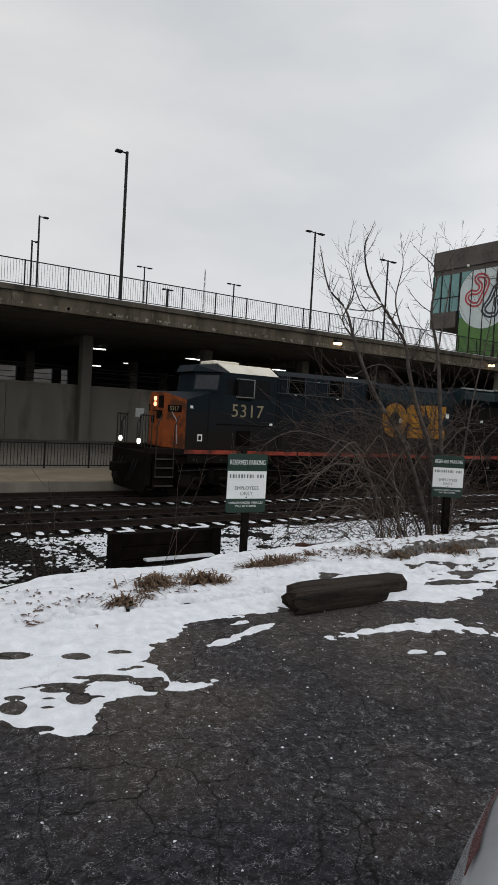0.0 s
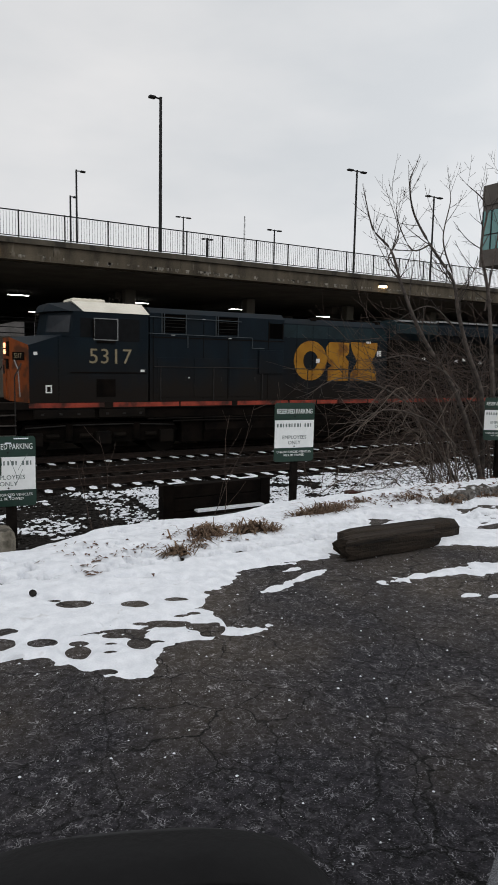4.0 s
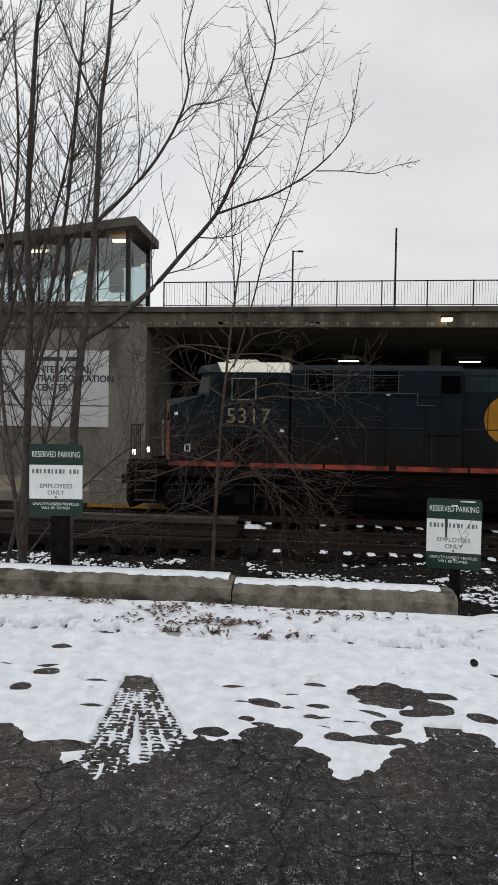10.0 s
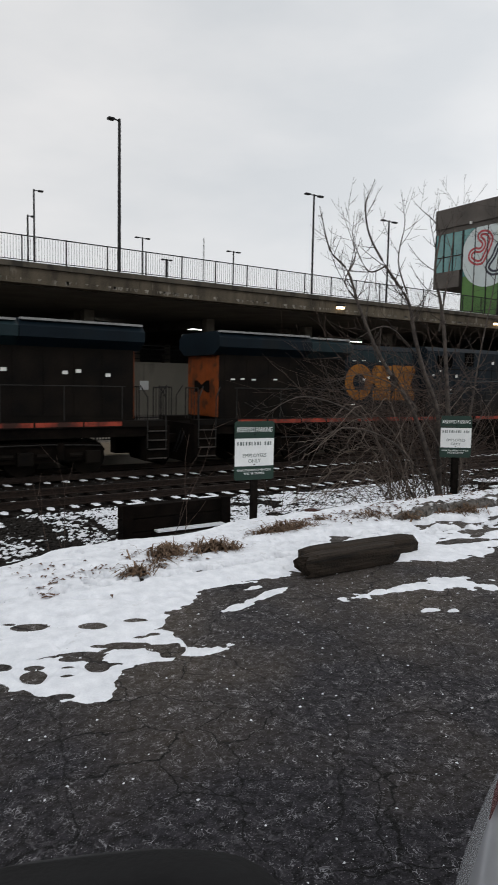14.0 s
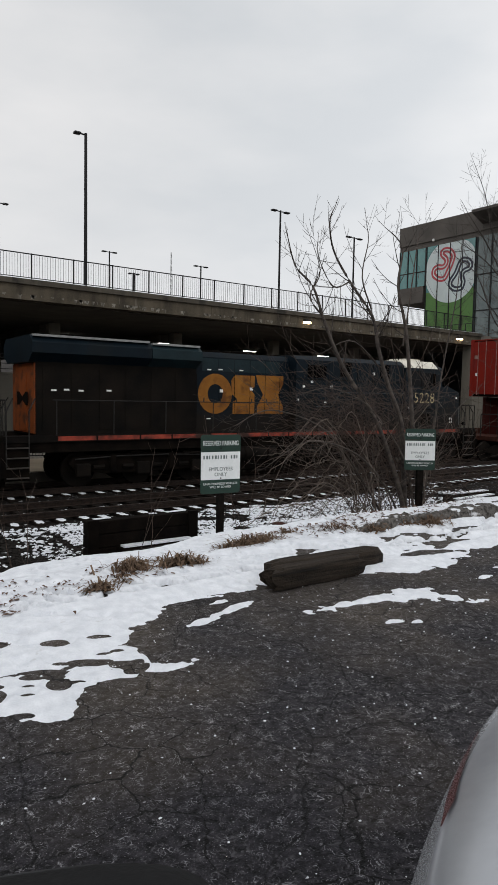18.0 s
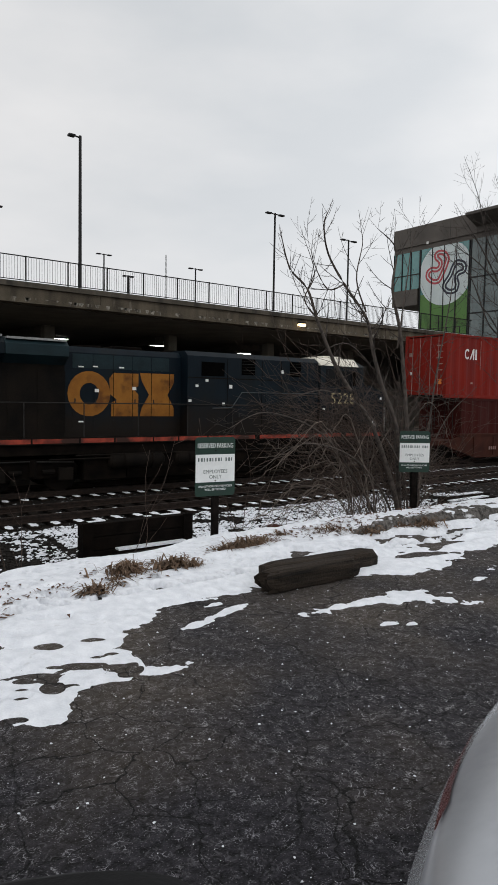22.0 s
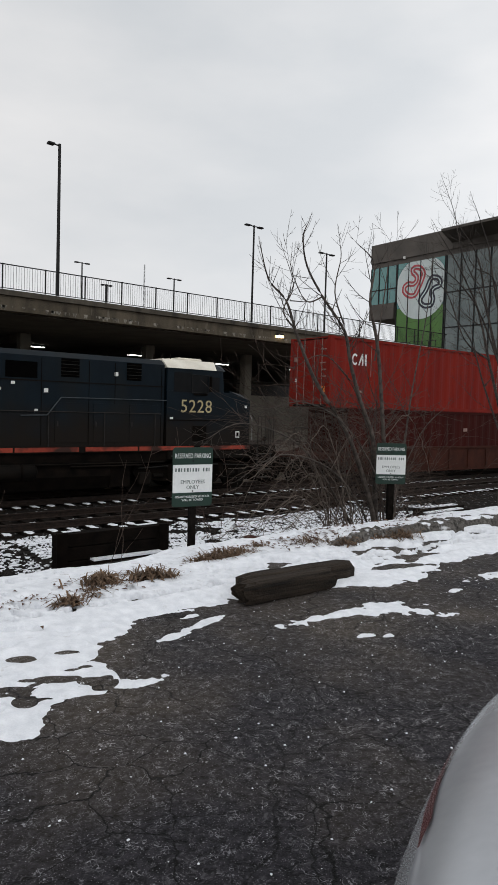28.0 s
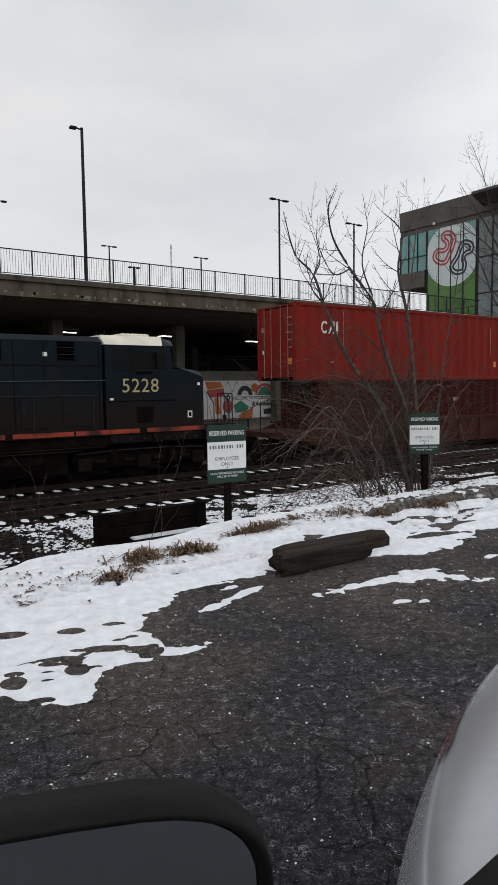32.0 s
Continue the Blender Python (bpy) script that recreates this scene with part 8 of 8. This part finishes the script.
def tuft(x, y, size, n, seed, name="dry_grass_clump", material="dry_grass"):
    rr = random.Random(seed)
    v, f = [], []
    for k in range(n):
        a, q = rr.uniform(0, 6.2832), abs(rr.gauss(0, 0.45)) * size
        bx, by = q * math.cos(a), q * math.sin(a) * 0.6
        L, lean = size * rr.uniform(0.35, 1.05), rr.uniform(0.35, 1.5)
        b = rr.uniform(0, 6.2832)
        dx, dy = math.cos(b), math.sin(b)
        w = 0.002 + 0.005 * rr.random()
        if rr.random() < 0.4:
            w, L, lean = rr.uniform(0.007, 0.015), L * 0.55, rr.uniform(0.8, 1.8)
        i = len(v)
        m1 = (bx + dx * L * 0.35 * lean, by + dy * L * 0.35 * lean, L * 0.42)
        tip = (bx + dx * L * 0.85 * lean, by + dy * L * 0.85 * lean, max(0.012, L * (0.62 - 0.5 * lean * 0.6)))
        v += [(bx - dy * w, by + dx * w, 0), (bx + dy * w, by - dx * w, 0), (m1[0] + dy * w, m1[1] - dx * w, m1[2]), (m1[0] - dy * w, m1[1] + dx * w, m1[2]), tip]
        f += [(i, i + 1, i + 2, i + 3), (i + 3, i + 2, i + 4)]
    me = bpy.data.meshes.new(name)
    me.from_pydata(v, [], f)
    me.materials.append(M[material])
    z = float(max(land(np.array([x]), np.array([y]))[0], 0.0 if y < 4.7 else -9)) + 0.03
    ob = new(name, me)
    ob.matrix_basis = pose(x, y, z)
    return tagged(ob, "clump of dry brown weeds poking through the snow", "weeds", group="dry weeds")


for k, (x, y, s, n) in enumerate(((1.9, 4.18, 0.13, 80), (1.96, 4.26, 0.08, 30), (2.29, 4.5, 0.17, 120), (2.2, 4.38, 0.12, 60), (2.36, 4.62, 0.14, 80), (2.12, 4.3, 0.08, 30), (2.71, 4.5, 0.17, 120), (2.82, 4.42, 0.12, 70), (2.62, 4.58, 0.10, 40), (3.39, 4.75, 0.15, 90), (3.55, 4.8, 0.17, 120), (3.72, 4.8, 0.18, 120), (3.88, 4.85, 0.14, 80), (4.2, 4.95, 0.12, 60), (4.67, 4.75, 0.17, 100), (4.85, 4.7, 0.15, 90), (5.06, 4.6, 0.16, 90), (5.85, 4.5, 0.2, 130), (5.6, 4.6, 0.14, 70), (7.0, 4.9, 0.16, 70))):
    tuft(x, y, s * 1.3, int(n * 1.5), 60 + k)

for k, (x, y) in enumerate(((-0.76, 4.44), (-0.67, 4.12), (-0.93, 4.11), (-0.37, 4.09), (-0.15, 4.57), (-2.14, 4.71), (0.11, 4.65), (-0.17, 4.12), (-1.81, 4.7), (-0.82, 4.3), (-0.6, 4.3))):
    tuft(x, y, 0.10, 26, 160 + k, material="leaf")

# dead leaves and bits of plants on the snow
rl = np.random.default_rng(8)
spots = []
for cx, cy, n, sx, sy in ((-0.75, 4.75, 110, 0.28, 0.12), (-2.35, 4.95, 110, 0.35, 0.1), (0.2, 5.02, 40, 0.22, 0.04), (2.35, 4.5, 120, 0.3, 0.14), (3.65, 4.8, 140, 0.35, 0.1), (4.8, 4.8, 220, 0.45, 0.14), (5.85, 4.6, 120, 0.3, 0.1), (6.6, 4.95, 100, 0.5, 0.08), (1.4, 4.4, 30, 0.4, 0.35), (-1.5, 4.95, 50, 0.6, 0.07), (-3.5, 4.7, 60, 0.8, 0.2), (-2.2, 4.7, 60, 0.2, 0.1), (-1.65, 4.65, 50, 0.16, 0.08), (-1.07, 4.5, 60, 0.15, 0.1), (-0.63, 4.28, 70, 0.16, 0.06), (-1.1, 4.2, 30, 0.25, 0.08), (0.0, 4.55, 40, 0.3, 0.1), (1.35, 4.2, 16, 0.18, 0.05), (1.7, 4.35, 18, 0.14, 0.05), (1.2, 4.0, 8, 0.1, 0.05), (4.3, 5.0, 90, 0.4, 0.06), (5.3, 5.02, 110, 0.4, 0.06)):
    n = int(n * (0.8 if cx > 2 else 1.3))
    spots.append(np.stack([cx + sx * rl.normal(size=n) * 0.7, cy + sy * rl.normal(size=n) * 0.7], 1))
spots = np.concatenate(spots)
zs = snow_top(spots[:, 0], spots[:, 1]) + 0.006
v, f = [], []
for (x, y), z in zip(spots.tolist(), zs.tolist()):
    a, L, w, t = rl.uniform(0, 6.28), rl.uniform(0.008, 0.042), rl.uniform(0.004, 0.014), rl.uniform(0.0, 0.02)
    c, s = math.cos(a), math.sin(a)
    i = len(v)
    v += [(x - c * L, y - s * L, z), (x - s * w, y + c * w, z + t), (x + c * L, y + s * L, z + 0.004), (x + s * w, y - c * w, z + t)]
    f += [(i, i + 1, i + 2, i + 3)]
me = bpy.data.meshes.new("dead_leaves")
me.from_pydata(v, [], f)
me.materials.append(M["leaf"])
tagged(new("dead_leaves", me), "dead leaves and plant bits scattered on the snow", "leaves", kind="stuff")
bm = bmesh.new()
bmesh.ops.create_icosphere(bm, subdivisions=2, radius=0.022)
for q in bm.verts:
    q.co *= 1 + 0.25 * noise.noise(q.co * 30)
solid("dark_stone", bm, M["stone"], "small dark stone lying on the snow", "stone", pose(0.82, 3.8, 0.048))

# salt grains and grit on the asphalt
rs = np.random.default_rng(9)
v, f = [], []
for _ in range(2600):
    x, y = rs.uniform(-2.5, 6.5), rs.uniform(0.9, 3.6)
    s = min(0.0075, abs(rs.normal()) ** 3 * 0.001 + 0.001)
    i, a0 = len(v), rs.uniform(0, 6.28)
    for j in range(5):
        q = s * rs.uniform(0.45, 1.25)
        v.append((x + q * math.cos(a0 + 1.2566 * j), y + q * math.sin(a0 + 1.2566 * j), 0.005))
    v.append((x, y, 0.005 + s * 0.7))
    f += [(i + j, i + (j + 1) % 5, i + 5) for j in range(5)]
me = bpy.data.meshes.new("salt_grains")
me.from_pydata(v, [], f)
me.materials.append(M["snow"])
tagged(new("salt_grains", me), "white grains of road salt on the asphalt", "salt", kind="stuff")

# ================= the silver car beside the eye =================
own = thing("silver_car", "silver car with a black door mirror standing on the asphalt", "car", pose(0, 0, 0, 0, 0, 23))
bm = bmesh.new()
sec = ((0.215, 0.28), (0.25, 0.42), (0.262, 0.60), (0.245, 0.72), (0.210, 0.793), (0.203, 0.803), (0.12, 0.855), (-0.1, 0.90), (-0.6, 0.93), (-1.1, 0.90), (-1.33, 0.855), (-1.42, 0.80), (-1.46, 0.60), (-1.43, 0.28))
rows = []
for x, dz, pull in ((0.55, 0.06, 0.09), (0.7, 0.05, 0.045), (0.9, 0.03, 0.012), (1.2, 0.0, 0.0), (1.5, -0.03, 0.015), (1.75, -0.07, 0.05), (1.95, -0.14, 0.13), (2.05, -0.24, 0.25)):
    rows.append([bm.verts.new((x, y - pull * (1 if y > -0.6 else -1), z + dz * max(0, (z - 0.3) / 0.6))) for y, z in sec])
for a, b in zip(rows, rows[1:]):
    for j in range(len(sec) - 1):
        bm.faces.new((a[j], b[j], b[j + 1], a[j + 1]))
bm.faces.new(rows[-1])
bonnet = part("bonnet", bm, M["car_silver"], own, "silver bonnet", smooth=True)
md = bonnet.modifiers.new("round", "SUBSURF")
md.levels = md.render_levels = 2
# thin dark red ribbon that paints a reflection along the shoulder of the wing
bm = bmesh.new()
mk = [[bm.verts.new((x, y + 0.0025, z + 0.0025)) for y, z in q] for x, q in ((1.187, ((0.2025, 0.7985), (0.2005, 0.8005))), (1.07, ((0.203, 0.804), (0.196, 0.811))), (0.955, ((0.196, 0.816), (0.185, 0.826))), (0.91, ((0.191, 0.821), (0.178, 0.832))), (0.872, ((0.185, 0.827), (0.179, 0.832))), (0.842, ((0.181, 0.829), (0.179, 0.8305))))]
for a, b in zip(mk, mk[1:]):
    bm.faces.new((a[0], b[0], b[1], a[1]))
part("red_reflection", bm, M["red_lens_reflection"], own, "thin dark red reflection painted on the wing")
# black cowl panel at the rear edge of the bonnet
bm = bmesh.new()
cw = [(bm.verts.new((x, y, z + 0.008)), bm.verts.new((0.46, y, z + 0.012)), bm.verts.new((x, y, z - 0.03)), bm.verts.new((0.46, y, z - 0.03))) for x, y, z in ((0.53, 0.105, 0.868), (0.576, 0.078, 0.881), (0.603, 0.062, 0.891), (0.623, 0.038, 0.902), (0.632, -0.03, 0.922), (0.64, -0.2, 0.955))]
for a, b in zip(cw, cw[1:]):
    bm.faces.new((a[0], b[0], b[1], a[1]))
    bm.faces.new((a[2], b[2], b[0], a[0]))
part("cowl_panel", bm, M["plastic_black"], own, "black plastic cowl panel")
boxpart("front_door", (-0.55, 0.5, 0.04, 0.085, 0.3, 0.90), M["car_silver"], own, bevel=0.015)
boxpart("rear_door", (-1.55, -0.57, 0.04, 0.085, 0.3, 0.90), M["car_silver"], own, bevel=0.015)
boxpart("sill", (-1.6, 0.5, 0.02, 0.08, 0.2, 0.298), M["plastic_black"], own)
boxpart("window_seal", (-1.5, 0.48, 0.045, 0.08, 0.902, 0.925), M["plastic_black"], own)
boxpart("cowl", (0.42, 0.56, -1.3, -0.1, 0.90, 0.935), M["plastic_black"], own)
boxpart("floor_pan", (-1.6, 2.0, -1.4, 0.16, 0.2, 0.27), M["plastic_black"], own)
for x in (1.45, -2.0):
    bm = bmesh.new()
    rod(bm, (x, -0.1, 0.31), (x, 0.07, 0.31), 0.31, 28)
    wheel = part("wheel", bm, M["plastic_black"], own, "black tyre")
    bm = bmesh.new()
    rod(bm, (x, 0.071, 0.31), (x, 0.082, 0.31), 0.19, 20)
    part("rim", bm, M["car_silver"], wheel)
# cabin: roof, pillars, glazing, far side, boot and seats
bm = bmesh.new()
rows = []
for x, z, inset in ((-0.12, 1.415, 0.1), (-0.35, 1.465, 0.03), (-0.9, 1.49, 0.0), (-1.4, 1.46, 0.02), (-1.7, 1.40, 0.08)):
    rows.append([bm.verts.new((x, y, z - dz)) for y, dz in ((-0.17 - inset, 0.035), (-0.24 - inset, 0.0), (-0.68, -0.02), (-1.12 + inset, 0.0), (-1.19 + inset, 0.035))])
for a, b in zip(rows, rows[1:]):
    for j in range(4):
        bm.faces.new((a[j], b[j], b[j + 1], a[j + 1]))
roof = part("roof", bm, M["car_silver"], own, "silver roof panel", smooth=True)
md = roof.modifiers.new("thick", "SOLIDIFY")
md.thickness = 0.03
for y0, y1 in ((-0.05, -0.2), (-1.31, -1.16)):
    for name, p0, p1 in (("front_pillar", (0.52, y0, 0.92), (-0.12, y1 + (-0.07 if y0 > -0.5 else 0.07), 1.40)), ("centre_pillar", (-0.56, y0 + (0.08 if y0 > -0.5 else -0.08), 0.91), (-0.62, y1, 1.45)), ("rear_pillar", (-2.0, y0, 0.92), (-1.66, y1 + (-0.05 if y0 > -0.5 else 0.05), 1.39))):
        bm = bmesh.new()
        rod(bm, p0, p1, 0.035, 8, 0.03)
        part(name, bm, M["plastic_black"] if name == "centre_pillar" else M["car_silver"], own, smooth=True)
for name, quad in (("windscreen", ((0.53, -0.1, 0.93), (0.53, -1.26, 0.93), (-0.1, -1.05, 1.41), (-0.1, -0.31, 1.41))), ("rear_window", ((-2.0, -0.1, 0.93), (-2.0, -1.26, 0.93), (-1.68, -1.06, 1.39), (-1.68, -0.3, 1.39)))):
    bm = bmesh.new()
    hull(bm, [(x + dx, y, z) for x, y, z in quad for dx in (0.0, 0.006)])
    pane = part(name, bm, M["glass"], own)
    pane.visible_shadow = False
bm = bmesh.new()
hull(bm, [(x, y, z) for x, z in ((-1.56, 0.28), (-1.56, 0.92), (-2.05, 0.93), (-2.45, 0.88), (-2.55, 0.72), (-2.5, 0.3)) for y in (-1.40, 0.06)] + [(-2.0, 0.085, 0.6), (-2.0, -1.43, 0.6), (-1.56, 0.085, 0.6), (-1.56, -1.43, 0.6)])
boot = part("boot", bm, M["car_silver"], own, "silver boot")
for y0, y1 in ((-0.18, 0.03), (-1.37, -1.16)):
    boxpart("tail_light", (-2.57, -2.49, y0, y1, 0.62, 0.78), M["red_lens_reflection"], boot, bevel=0.01)
boxpart("far_front_door", (-0.55, 0.5, -1.45, -1.405, 0.3, 0.90), M["car_silver"], own, bevel=0.015)
boxpart("far_rear_door", (-1.55, -0.57, -1.45, -1.405, 0.3, 0.90), M["car_silver"], own, bevel=0.015)
boxpart("dashboard", (0.16, 0.5, -1.38, -0.06, 0.62, 0.88), M["plastic_black"], own, bevel=0.04)
for y0, y1 in ((-0.62, -0.17), (-1.28, -0.83)):
    seat = boxpart("front_seat", (-0.62, -0.12, y0, y1, 0.34, 0.52), M["plastic_black"], own, "black fabric seat", bevel=0.05)
    boxpart("backrest", (-0.78, -0.64, y0, y1, 0.5, 1.1), M["plastic_black"], seat, bevel=0.05)
    boxpart("headrest", (-0.77, -0.66, y0 + 0.1, y1 - 0.1, 1.14, 1.3), M["plastic_black"], seat, bevel=0.04)
boxpart("rear_seat", (-1.55, -1.1, -1.33, -0.03, 0.34, 0.52), M["plastic_black"], own, bevel=0.05)
for x in (1.45, -2.0):
    bm = bmesh.new()
    rod(bm, (x, -1.45, 0.31), (x, -1.27, 0.31), 0.31, 28)
    wheel = part("wheel", bm, M["plastic_black"], own, "black tyre")
    bm = bmesh.new()
    rod(bm, (x, -1.462, 0.31), (x, -1.451, 0.31), 0.19, 20)
    part("rim", bm, M["car_silver"], wheel)
# door mirror: a rounded shell open to the rear with the glass inside
MIR = pose(0.281, 0.312, 0.947, 0, 0, 44)
bm = bmesh.new()
N_M = 36


def mirror_ring(d, ky, kz):
    out = []
    for j in range(N_M):
        c, s = math.cos(6.2832 * j / N_M), math.sin(6.2832 * j / N_M)
        out.append((d, math.copysign(abs(c) ** 0.6, c) * ky, math.copysign(abs(s) ** 0.75, s) * kz))
    return out


rings = [[bm.verts.new(q) for q in mirror_ring(*a)] for a in ((0.014, 0.149, 0.077), (0.0, 0.1555, 0.084), (0.004, 0.161, 0.089), (0.03, 0.163, 0.091), (0.06, 0.153, 0.084), (0.09, 0.12, 0.064), (0.11, 0.06, 0.03))]
for a, b in zip(rings, rings[1:]):
    for j in range(N_M):
        bm.faces.new((a[j], b[j], b[(j + 1) % N_M], a[(j + 1) % N_M]))
bm.faces.new(rings[-1])
door_mirror = put("door_mirror", finish(bm, "door_mirror", M["plastic_black"], True), own, MIR, "black plastic door mirror")
bm = bmesh.new()
bm.faces.new([bm.verts.new(q) for q in mirror_ring(0.013, 0.1485, 0.0765)])
part("mirror_glass", bm, M["mirror"], door_mirror, "mirror glass")
bm = bmesh.new()
rod(bm, (0.05, -0.02, -0.05), (0.03, -0.17, -0.085), 0.022, 8)
part("mirror_foot", bm, M["plastic_black"], door_mirror)


motions()
